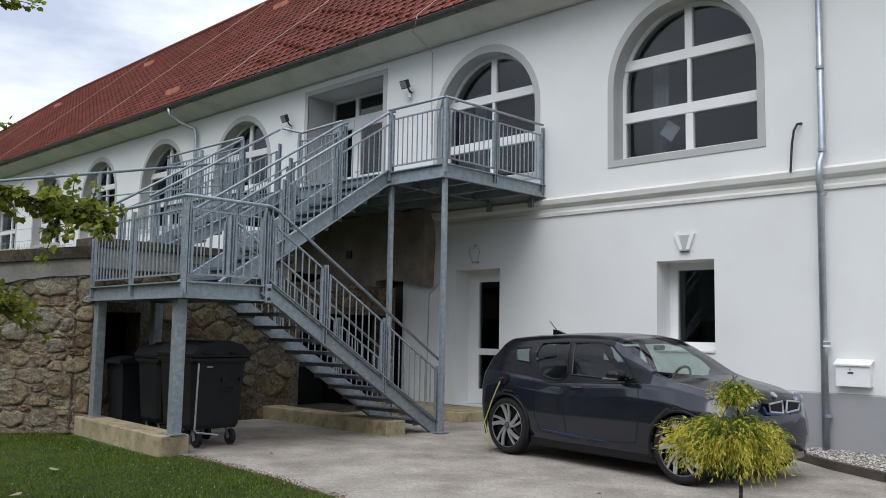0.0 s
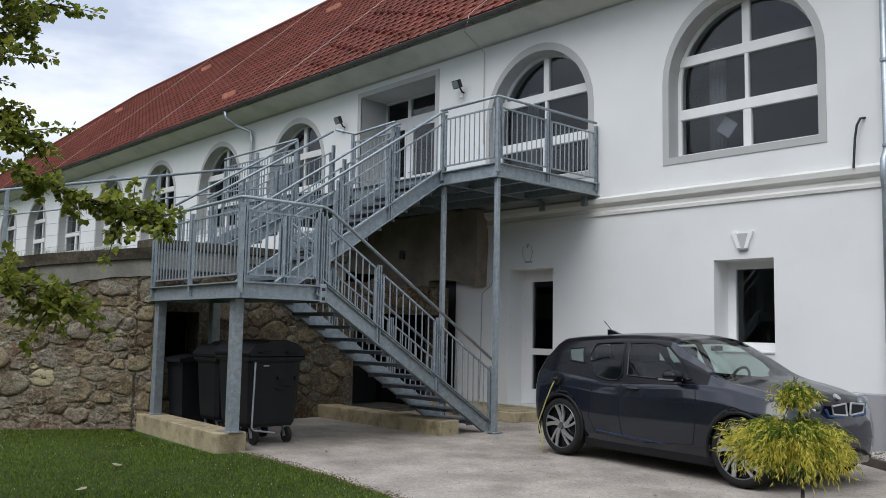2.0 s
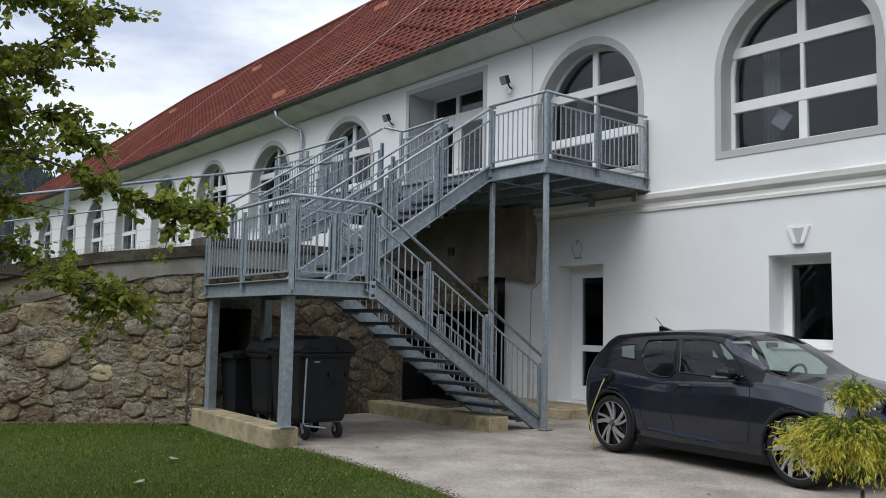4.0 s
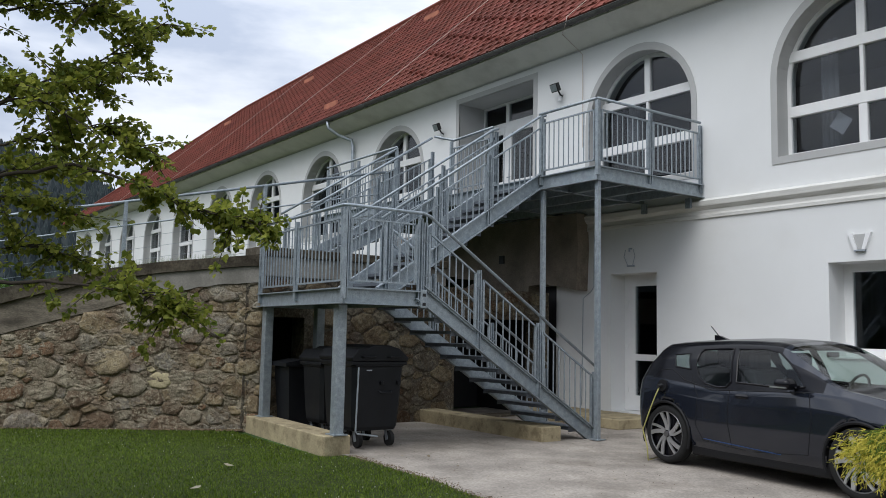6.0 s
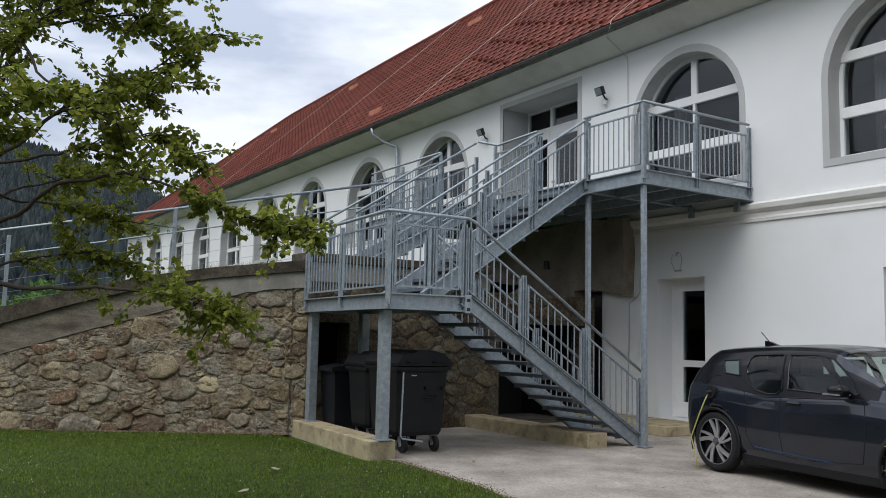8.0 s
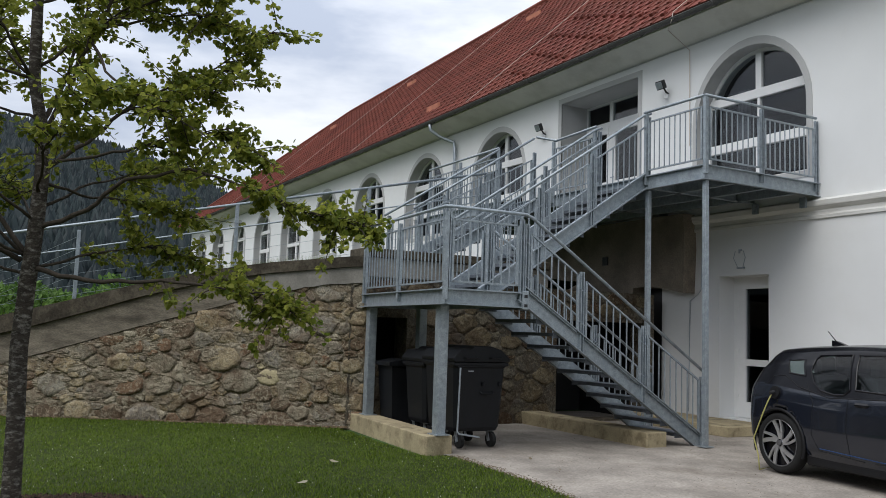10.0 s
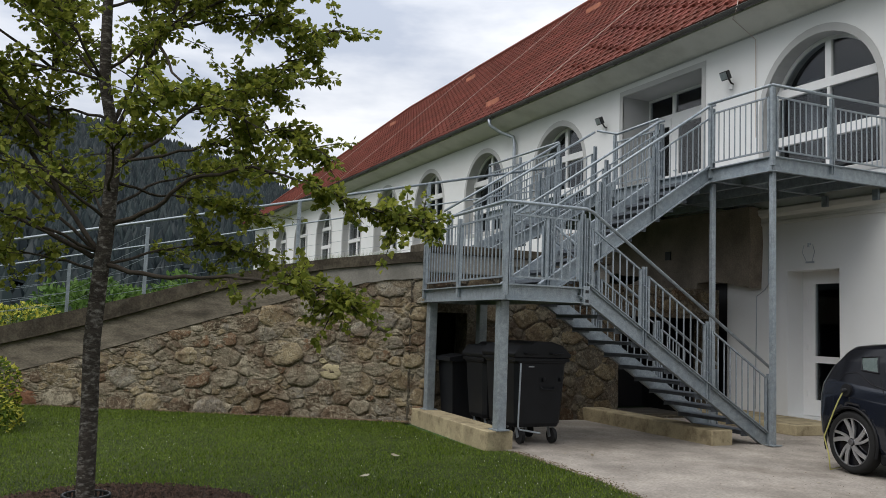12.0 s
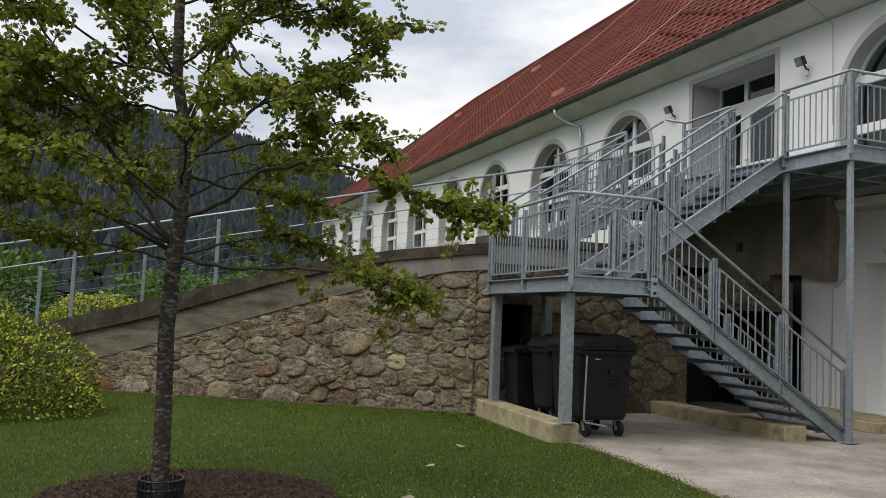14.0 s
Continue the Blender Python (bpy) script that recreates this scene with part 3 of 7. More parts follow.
# upper door in its deep recess
ud = thing("door_1", (-14.36, D + 0.5, 4.1), "white glazed double door with transom in a deep recess", "door", "", "structure")
x0, x1, z0, z1 = UD
part("surround", ring_band([(x0 - 0.12, z0), (x1 + 0.12, z0), (x1 + 0.12, z1 + 0.12), (x0 - 0.12, z1 + 0.12)], [(x0, z0 + 0.002), (x1, z0 + 0.002), (x1, z1), (x0, z1)], D - 0.012, D + 0.02), surround_grey, ud)
bm = bmesh.new()
yd = D + 0.74
part("reveal", ring_band([(x0 - 0.004, z0), (x1 + 0.004, z0), (x1 + 0.004, z1 + 0.004), (x0 - 0.004, z1 + 0.004)], [(x0 + 0.004, z0 + 0.004), (x1 - 0.004, z0 + 0.004), (x1 - 0.004, z1 - 0.004), (x0 + 0.004, z1 - 0.004)], D + 0.02, yd), surround_grey, ud)
box(bm, (x0, yd, z0), (x0 + 0.05, yd + 0.08, z1))
box(bm, (x1 - 0.05, yd, z0), (x1, yd + 0.08, z1))
box(bm, (x0 + 0.05, yd, z1 - 0.05), (x1 - 0.05, yd + 0.08, z1))
box(bm, (x0 + 0.05, yd - 0.01, 6.36), (x1 - 0.05, yd + 0.08, 6.45))
box(bm, (-14.87, yd, 6.45), (-14.76, yd + 0.08, z1 - 0.05))
box(bm, (-14.89, yd - 0.004, z0), (-14.80, yd + 0.08, 6.36))
part("frame", bm, white_frame, ud)
for a, b in ((x0 + 0.05, -14.87), (-14.76, x1 - 0.05)):
    part("pane", new_box((a, yd + 0.035, 6.45), (b, yd + 0.047, z1 - 0.05)), glass, ud).visible_shadow = False
for name, a, b in (("side_light", x0 + 0.05, -14.89), ("door_leaf", -14.80, x1 - 0.05)):
    bm = bmesh.new()
    wdt = 0.05 if name == "side_light" else 0.16
    box(bm, (a, yd - 0.02, z0 + 0.01), (a + wdt, yd + 0.06, 6.36))
    box(bm, (b - wdt, yd - 0.02, z0 + 0.01), (b, yd + 0.06, 6.36))
    for zz0, zz1 in ((z0 + 0.01, z0 + 0.28), (4.92, 5.05), (6.18, 6.36)):
        box(bm, (a + wdt, yd - 0.02, zz0), (b - wdt, yd + 0.06, zz1))
    leaf = part(name, bm, white_frame, ud)
    for zz0, zz1 in ((z0 + 0.28, 4.92), (5.05, 6.18)):
        part("pane", new_box((a + wdt, yd + 0.01, zz0), (b - wdt, yd + 0.02, zz1)), glass, leaf).visible_shadow = False
    if name == "door_leaf":
        part("door_handle", new_tube([(a + 0.08, yd - 0.03, 5.12), (a + 0.08, yd - 0.08, 5.12), (a + 0.2, yd - 0.08, 5.12)], 0.012), zinc, leaf)

# lower door
ld = thing("door_2", (-10.29, D + 0.2, 0.17), "white half-glazed house door in a plastered recess", "door", "", "structure")
x0, x1, z0, z1 = LD
yd = D + 0.38
bm = bmesh.new()
box(bm, (x0, yd, z0), (x0 + 0.1, yd + 0.08, z1))
box(bm, (x1 - 0.08, yd, z0), (x1, yd + 0.08, z1))
box(bm, (x0 + 0.1, yd, z1 - 0.16), (x1 - 0.08, yd + 0.08, z1))
part("frame", bm, white_frame, ld)
a, b = x0 + 0.1, x1 - 0.08
bm = bmesh.new()
box(bm, (a, yd - 0.015, z0 + 0.01), (a + 0.17, yd + 0.05, z1 - 0.16))
box(bm, (b - 0.15, yd - 0.015, z0 + 0.01), (b, yd + 0.05, z1 - 0.16))
for zz0, zz1 in ((z0 + 0.01, z0 + 0.28), (1.09, 1.205), (z1 - 0.215, z1 - 0.16)):
    box(bm, (a + 0.17, yd - 0.015, zz0), (b - 0.15, yd + 0.05, zz1))
for k in range(3):
    box(bm, (a + 0.19, yd - 0.022, z0 + 0.05 + 0.06 * k), (b - 0.17, yd - 0.015, z0 + 0.085 + 0.06 * k))
leaf = part("door_leaf", bm, white_frame, ld)
for zz0, zz1 in ((z0 + 0.28, 1.09), (1.205, z1 - 0.215)):
    part("pane", new_box((a + 0.17, yd + 0.012, zz0), (b - 0.15, yd + 0.022, zz1)), glass, leaf).visible_shadow = False
for zz in (0.5, 1.3, 2.1):
    part("hinge", new_tube([(a + 0.0, yd - 0.02, zz), (a + 0.0, yd - 0.02, zz + 0.09)], 0.012), white_frame, leaf)
part("door_handle", new_tube([(b - 0.07, yd - 0.02, 1.2), (b - 0.07, yd - 0.07, 1.2), (b - 0.19, yd - 0.07, 1.2)], 0.011), zinc, leaf)

# lower window
lw = thing("window_%d" % (len(WINDOWS) + 1), (-6.08, D + 0.2, 1.28), "small white ground-floor window with one dark pane", "window", "", "structure")
x0, x1, z0, z1 = LW
yd = D + 0.42
part("frame", ring_band([(x0 - 0.01, z0), (x1 + 0.01, z0), (x1 + 0.01, z1 + 0.01), (x0 - 0.01, z1 + 0.01)], [(x0 + 0.13, z0 + 0.15), (x1 - 0.11, z0 + 0.15), (x1 - 0.11, z1 - 0.12), (x0 + 0.13, z1 - 0.12)], yd, yd + 0.08), white_frame, lw)
part("pane", new_box((x0 + 0.1, yd + 0.03, z0 + 0.1), (x1 - 0.1, yd + 0.042, z1 - 0.1)), glass, lw).visible_shadow = False
part("window_sill", new_box((x0 + 0.002, D - 0.03, z0), (x1 - 0.002, yd, z0 + 0.035), 0.006), white_frame, lw)

# wall lamps, conduit, pipe, mailbox
def fan_lamp(cx, z, mat, label):
    lamp = thing("wall_lamp", (cx, D, z), label, "wall lamp", "wall lamps")
    for side in (-1, 1):
        bm = bmesh.new()
        prism(bm, [(cx + side * 0.03, z - 0.12), (cx + side * 0.08, z - 0.12), (cx + side * 0.17, z + 0.12), (cx + side * 0.10, z + 0.12)], "y", D - 0.05, D)
        part("shade", bm, mat, lamp)
    bm = bmesh.new()
    prism(bm, [(cx - 0.028, z - 0.12), (cx + 0.028, z - 0.12), (cx + 0.095, z + 0.10), (cx - 0.095, z + 0.10)], "y", D - 0.035, D)
    part("diffuser", bm, surround_grey, lamp)
    part("base_plate", new_box((cx - 0.075, D - 0.055, z - 0.145), (cx + 0.075, D, z - 0.122)), zinc, lamp)


fan_lamp(-6.16, 2.935, white_enamel, "white fan-shaped wall lamp on plaster")
wl_thing = thing("wall_lamp", (-10.40, D, 2.95), "bare wire wall lamp bracket on plaster", "wall lamp", "wall lamps")
for side in (-1, 1):
    part("wire", new_tube([(-10.40 + side * 0.06, D - 0.03, 2.82), (-10.40 + side * 0.13, D - 0.05, 2.98), (-10.40 + side * 0.09, D - 0.05, 3.10)], 0.006, 6), zinc, wl_thing)
part("base_plate", new_box((-10.48, D - 0.03, 2.79), (-10.32, D, 2.82)), zinc, wl_thing)
part("socket", new_tube([(-10.40, D, 3.12), (-10.40, D - 0.05, 3.12), (-10.40, D - 0.05, 3.06)], 0.018), zinc, wl_thing)


def floodlight(cx, z):
    f = thing("floodlight", (cx, D, z), "small dark halogen floodlight on a wall bracket", "floodlight", "floodlights")
    bm = bmesh.new()
    box(bm, (-0.10, -0.05, -0.085), (0.10, 0.05, 0.085), 0.012)
    bmesh.ops.rotate(bm, cent=(0, 0, 0), matrix=Matrix.Rotation(radians(25), 3, "X"), verts=bm.verts)
    bmesh.ops.translate(bm, vec=(cx, D - 0.20, z), verts=bm.verts)
    part("housing", bm, black_paint_and_shade, f)
    bm = bmesh.new()
    box(bm, (-0.082, -0.060, -0.068), (0.082, -0.051, 0.068))
    bmesh.ops.rotate(bm, cent=(0, 0, 0), matrix=Matrix.Rotation(radians(25), 3, "X"), verts=bm.verts)
    bmesh.ops.translate(bm, vec=(cx, D - 0.20, z), verts=bm.verts)
    part("lens", bm, zinc, f)
    part("bracket", new_tube([(cx, D - 0.14, z - 0.02), (cx, D - 0.06, z - 0.12), (cx, D, z - 0.14)], 0.018), black_paint_and_shade, f)
    part("sensor", new_tube([(cx, D - 0.06, z - 0.16), (cx, D - 0.07, z - 0.25)], 0.035, 10), white_frame, f)


floodlight(-12.22, 6.51)
floodlight(-16.34, 6.47)

hook = thing("conduit", (-4.45, D, 3.9), "black bent cable conduit coming from the wall", "conduit")
part("pipe", new_tube([(-4.51, D - 0.11, 3.80), (-4.49, D - 0.09, 4.2), (-4.46, D - 0.09, 4.38), (-4.42, D - 0.07, 4.47), (-4.38, D + 0.02, 4.49)], 0.017), black_paint_and_shade, hook)

dp = thing("downpipe", (-4.085, D - 0.12, 0), "zinc rain downpipe clipped to the white wall", "downpipe")
part("pipe", new_tube([(-4.085, D - 0.09, 7.6), (-4.085, D - 0.09, 4.02), (-4.095, D - 0.11, 3.94), (-4.095, D - 0.18, 3.86), (-4.105, D - 0.18, 3.6), (-4.11, D - 0.13, 3.48), (-4.12, D - 0.10, 3.4), (-4.13, D - 0.10, 0.02)], 0.046, 14), zinc, dp, smooth=True)
for z in (6.3, 5.2, 4.05, 3.45, 1.45, 0.5):
    part("clip", new_tube([(-4.085 - 0.01 * (z < 4), D - 0.10, z - 0.02), (-4.085 - 0.01 * (z < 4), D - 0.10, z + 0.02)], 0.055, 14), zinc, dp)
part("joint", new_tube([(-4.095, D - 0.10, 1.40), (-4.095, D - 0.10, 1.48)], 0.053, 14), white_frame, dp)

mb = thing("mailbox", (-3.77, D, 0.9), "white metal letter box with a sloped lid", "mailbox")
part("body", new_prism([(D, 0.90), (D - 0.12, 0.90), (D - 0.12, 1.16), (D, 1.22)], "x", -3.98, -3.56), white_enamel, mb)
part("lid", new_prism([(D, 1.225), (D - 0.145, 1.165), (D - 0.145, 1.185), (D, 1.25)], "x", -4.0, -3.54), white_enamel, mb)
part("lock", new_tube([(-3.80, D - 0.115, 1.12), (-3.80, D - 0.128, 1.12)], 0.012), zinc, mb)
part("nameplate", new_box((-3.83, D - 0.125, 1.065), (-3.76, D - 0.119, 1.085)), black_paint_and_shade, mb)

door_step = thing("door_step", (-11, 11.2, 0), "low concrete doorstep slab by the house door", "step")
part("slab", new_box((-12.25, 10.66, -0.02), (-9.72, D - 0.003, 0.155), 0.015), curb_concrete, door_step)

# old bare render of the vaulted abutment under the upper deck
bm = bmesh.new()
# its left end is run on to stand for shadow below the deck
ob_out = [(-17.8, 3.86), (-11.50, 3.86), (-11.46, 3.2), (-11.50, 2.38), (-12.0, 2.47), (-12.5, 2.53), (-12.85, 2.50), (-12.9, 0.0), (-17.8, 0.0)]
prism(bm, ob_out, "y", D - 0.30, D + 0.04)
setting("abutment", bm, old_render, "stained bare brown render under the deck", "wall")
# a thin black sheet stands for the niche's shade
bm = bmesh.new()
box(bm, (-12.84, D - 0.012, 0.16), (-12.35, D + 0.02, 2.5))
setting("niche_shade", bm, black_paint_and_shade, "black sheet standing for the shade in a niche", "door")
# no hole is cut: a black block paints its shaded inside
bm = new_box((-13.77, D - 0.33, 3.0), (-13.62, D - 0.29, 3.17))
setting("vent_hole", bm, black_paint_and_shade, "small vent hole in render, its dark inside a black block", "vent")
cable = thing("wall_cable", (-11.7, D, 1), "thin grey cable run down the wall", "cable")
part("cable", new_tube([(-11.30, D - 0.012, 3.45), (-11.32, D - 0.012, 2.45), (-11.40, D - 0.012, 2.36), (-11.60, D - 0.012, 2.24), (-11.63, D - 0.012, 0.2)], 0.008, 6), zinc, cable)

# ---------------------------------------------------------------- eave and roof
EAVE_Y, EAVE_Z = 11.08, 7.52
bm = bmesh.new()
prism(bm, [(D, 7.20), (D - 0.10, 7.22), (D - 0.30, 7.30), (D - 0.52, 7.38), (EAVE_Y + 0.06, 7.42), (EAVE_Y + 0.06, 7.5), (D, 7.7)], "x", X0, X1)
eave = setting("eave", bm, soffit_plaster, "white coved plaster soffit under the roof edge", "eave")
bm = bmesh.new()
# grey strip paints the moulding's shadow line
prism(bm, [(D - 0.002, 7.172), (D - 0.022, 7.172), (D - 0.022, 7.194), (D - 0.002, 7.194)], "x", X0, X1)
setting("trim", bm, surround_grey, "thin moulding below the soffit, grey for its shadow line", "trim")
gutter = thing("gutter", (-20, EAVE_Y, EAVE_Z), "half-round zinc rain gutter with brackets", "gutter")
bm = bmesh.new()
prof = []
gy, gz, gr = EAVE_Y - 0.04, 7.485, 0.066
for i in range(9):
    a = math.pi + math.pi * i / 8
    prof.append((gy + gr * math.cos(a), gz + gr * math.sin(a)))
for i in range(9):
    a = 2 * math.pi - math.pi * i / 8
    prof.append((gy + (gr - 0.006) * math.cos(a), gz + 0.001 + (gr - 0.006) * math.sin(a)))
prism(bm, prof, "x", X0 - 0.3, X1)
part("trough", bm, gutter_mat, gutter, smooth=False)
part("bead", new_tube([(X0 - 0.3, gy - gr, gz), (X1, gy - gr, gz)], 0.011, 6), gutter_mat, gutter)
for k in range(60):
    x = 2 - 0.95 * k
    bm = bmesh.new()
    pts = [(x, gy + (gr + 0.008) * math.cos(a), gz + (gr + 0.008) * math.sin(a)) for a in (math.pi * (1 + i / 6) for i in range(7))]
    tube(bm, pts, 0.011, 5)
    part("bracket", bm, gutter_mat, gutter)
dp2 = thing("downpipe", (-20.9, 11.3, 2.5), "bent zinc downpipe under the gutter", "downpipe")
part("pipe", new_tube([(-21.02, EAVE_Y - 0.03, 7.44), (-21.02, EAVE_Y, 7.25), (-20.87, EAVE_Y + 0.25, 7.05), (-20.62, D - 0.12, 6.9), (-20.57, D - 0.1, 6.7), (-20.57, D - 0.1, 2.5)], 0.05, 12), zinc, dp2, smooth=True)

RIDGE_Y = 16.0


def ridge_z(x):
    return 12.42 + (x + 39.0) * 0.013


def roof_point(x, k, lift=0.0):
    """A point on the front slope: k from eave to ridge; the hip cuts the far end."""
    z1 = ridge_z(max(x, -39.0))
    y = EAVE_Y - 0.02 + (RIDGE_Y - EAVE_Y + 0.02) * k
    z = EAVE_Z + 0.03 + (z1 - EAVE_Z - 0.03) * k
    s = math.hypot(RIDGE_Y - EAVE_Y, z1 - EAVE_Z)
    return Vector((x, y - lift * (z1 - EAVE_Z) / s, z + lift * (RIDGE_Y - EAVE_Y) / s))


HIP0, HIP1 = X0 - 0.4, -39.0


def hip_x(k):
    return HIP0 + (HIP1 - HIP0) * k


roof = thing("roof", (-20, 13, 8), "steep red tiled roof with faded patches", "roof", "", "structure")
bm = bmesh.new()
rows_k = [i / 12 for i in range(13)]
xs = [0, 0.1, 0.2, 0.3, 0.42, 0.55, 0.7, 0.85, 1.0]
vg = [[bm.verts.new(roof_point(hip_x(k) + (X1 - hip_x(k)) * u, k, -0.03)) for u in xs] for k in rows_k]
for i in range(12):
    for j in range(len(xs) - 1):
        bm.faces.new((vg[i][j], vg[i][j + 1], vg[i + 1][j + 1], vg[i + 1][j]))
part("underlay", bm, roof_red, roof)
bm = bmesh.new()
a = bm.verts.new(roof_point(HIP1, 1, -0.03))
b = bm.verts.new(roof_point(X1, 1, -0.03))
c = bm.verts.new((X1, 21.0, EAVE_Z))
d = bm.verts.new((HIP0, 21.0, EAVE_Z))
e = bm.verts.new(roof_point(HIP0, 0, -0.03))
bm.faces.new((a, b, c, d))
bm.faces.new((e, a, d))
part("back_slope", bm, roof_red, roof)
part("ridge_cap", new_tube([roof_point(HIP0, 0, 0.02), roof_point(HIP1, 1, 0.02), roof_point(X1, 1, 0.02)], 0.09, 8), roof_red, roof)
part("eave_board", new_bar((HIP0, EAVE_Y + 0.03, 7.50), (X1, EAVE_Y + 0.03, 7.50), 0.03, 0.06), twig_bark, roof)
for x in (-42.4, -34.6, -26.8, -18.9, -11.35):
    pts = [roof_point(x + 2.9 * k, k, 0.07) for k in (0.0, 0.25, 0.5, 0.75, 1.0) if x + 2.9 * k > hip_x(k) + 0.2]
    part("wire", new_tube(pts, 0.006, 5), wire_mat, roof, "pale lightning conductor wire")
part("down_wire", new_tube([roof_point(-11.35, 0.0, 0.06), (-11.35, EAVE_Y - 0.1, 7.44), (-11.65, EAVE_Y + 0.1, 7.38), (-11.62, D - 0.03, 7.08), (-11.62, D - 0.02, 5.2)], 0.008, 5), wire_mat, roof)
snow_bm = bmesh.new()
box(snow_bm, (-0.02, -0.05, 0.02), (0.02, 0.06, 0.075))
box(snow_bm, (-0.045, -0.06, 0.02), (0.045, -0.045, 0.085))
snow_me = mesh_of(snow_bm, roof_piece, "snow_guard")
for row in range(11):
    for i in range(8):
        x = -5.5 - 1.55 * i - 0.52 * (row % 3)
        a = roof_point(x, (row + 0.6) / 26, 0.02)
        up = (roof_point(x, (row + 1.6) / 26, 0.02) - a).normalized()
        nrm = Vector((1, 0, 0)).cross(up)
        g = new("snow_guard", snow_me)
        g.parent = roof
        g.matrix_basis = Matrix.Translation(-ORIGIN[roof.name]) @ Matrix(((1, up.x, nrm.x, a.x), (0, up.y, nrm.y, a.y), (0, up.z, nrm.z, a.z), (0, 0, 0, 1)))
for x, k in ((-22.3, 0.12), (-22.0, 0.80), (-30.6, 0.80), (-38.8, 0.77)):
    p0 = roof_point(x, k, 0.05)
    p1 = roof_point(x + 0.75, k, 0.05)
    part("vent_tile", new_bar(p0, p1, 0.05, 0.16), vent_red, roof, "faded vent tile")
# ---------------------------------------------------------------- staircase
stair = thing("metal_staircase", (-9.6, 7.5, 0), "galvanised steel outdoor staircase with two flights and landings", "staircase")
MID, TOP = 2.07, 4.10
BX0, BX1 = -12.1, -9.15              # mid landing
BY0, BY1 = 5.12, 6.22
LFX = (-10.17, -9.15)                # lower flight
UFX = (-11.28, -10.12)               # upper flight
L_END, U_END = 9.52, 9.31


def front_y(x):
    """The landing's front edge runs slightly askew to the house."""
    return BY0 + (BX1 - x) * 0.068



def channel(name, a, b, depth, out, parent=stair):
    """A rolled channel beam: web and two flanges; out is the side on which the flanges stand."""
    a, b, out = Vector(a), Vector(b), Vector(out).normalized()
    bm = bmesh.new()
    t = (b - a).normalized()
    up = out.cross(t).normalized()
    if up.z < 0:
        up = -up
    h = depth / 2
    bar(bm, a, b, 0.012, depth, up)
    for s in (1, -1):
        o = up * (s * (h - 0.007)) + out * 0.032
        bar(bm, a + o, b + o, 0.064, 0.014, up)
    return part(name, bm, galv, parent)


# beams of the landing
channel("beam", (BX0, front_y(BX0), MID - 0.11), (BX1 + 0.01, BY0, MID - 0.11), 0.2, (0, -1, 0))
channel("beam", (BX1, BY0 - 0.01, MID - 0.11), (BX1, BY1 + 0.06, MID - 0.11), 0.2, (1, 0, 0))
channel("beam", (BX0, front_y(BX0), MID - 0.11), (BX0, BY1, MID - 0.11), 0.2, (-1, 0, 0))
channel("beam", (BX0, BY1, MID - 0.11), (BX1, BY1, MID - 0.11), 0.2, (0, 1, 0))
part("joint_plate", new_box((BX1 + 0.012, BY1 + 0.0, MID - 0.23), (BX1 + 0.075, BY1 + 0.10, MID + 0.01), 0.006), galv, stair)
# slots are not cut; thin black pieces paint their shaded inside
for z in (MID - 0.06, MID - 0.18):
    part("bolt_slot", new_box((BX1 + 0.074, BY1 + 0.025, z - 0.02), (BX1 + 0.078, BY1 + 0.075, z + 0.02)), black_paint_and_shade, stair)


part("deck_plate", new_prism([(BX0 + 0.01, front_y(BX0) + 0.01), (BX1 - 0.01, BY0 + 0.01), (BX1 - 0.01, BY1 - 0.01), (BX0 + 0.01, BY1 - 0.01)], "z", MID - 0.012, MID), galv, stair)
for x, y in ((-9.50, 5.27), (-11.98, 5.40), (-11.75, 6.15)):
    foot = 0.22 if y < 5.5 else 0.0
    part("column", new_box((x - 0.065, y - 0.065, foot), (x + 0.065, y + 0.065, MID - 0.21), 0.006), galv, stair)
    part("foot_plate", new_box((x - 0.11, y - 0.10, foot), (x + 0.11, y + 0.10, foot + 0.015)), galv, stair)


def flight(xs, y0, y1, z0, z1, risers):
    """A straight flight with channel stringers and folded open treads. z0 at y0 is the lower end's level."""
    run = (y1 - y0) / risers
    rise = (z1 - z0) / risers
    for x, side in zip(xs, (-1, 1)):
        a = (x, y0, z0 - 0.02)
        b = (x, y1, z1 - 0.02)
        channel("stringer", a, b, 0.22, (side, 0, 0))
    for i in range(risers - 1):
        yc = y0 + run * (i + 1)
        z = z0 + rise * (i + 1)
        s = 1 if run > 0 else -1
        bm = bmesh.new()
        ya, yb = sorted((yc - s * 0.02, yc + s * 0.27))
        box(bm, (xs[0] + 0.012, ya, z - 0.005), (xs[1] - 0.012, yb, z))
        for y in (ya, yb - 0.005):
            box(bm, (xs[0] + 0.012, y, z - 0.045), (xs[1] - 0.012, y + 0.005, z - 0.005))
        for k in range(1, 10):
            x = xs[0] + (xs[1] - xs[0]) * k / 10
            box(bm, (x - 0.003, ya + 0.006, z - 0.035), (x + 0.003, yb - 0.006, z - 0.006))
        for x in (xs[0] + 0.012, xs[1] - 0.016):
            box(bm, (x, ya, z - 0.07), (x + 0.004, yb, z - 0.005))
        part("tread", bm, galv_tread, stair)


flight(LFX, L_END, BY1, 0.0, MID, 12)
flight(UFX, BY1, U_END, MID, TOP, 12)


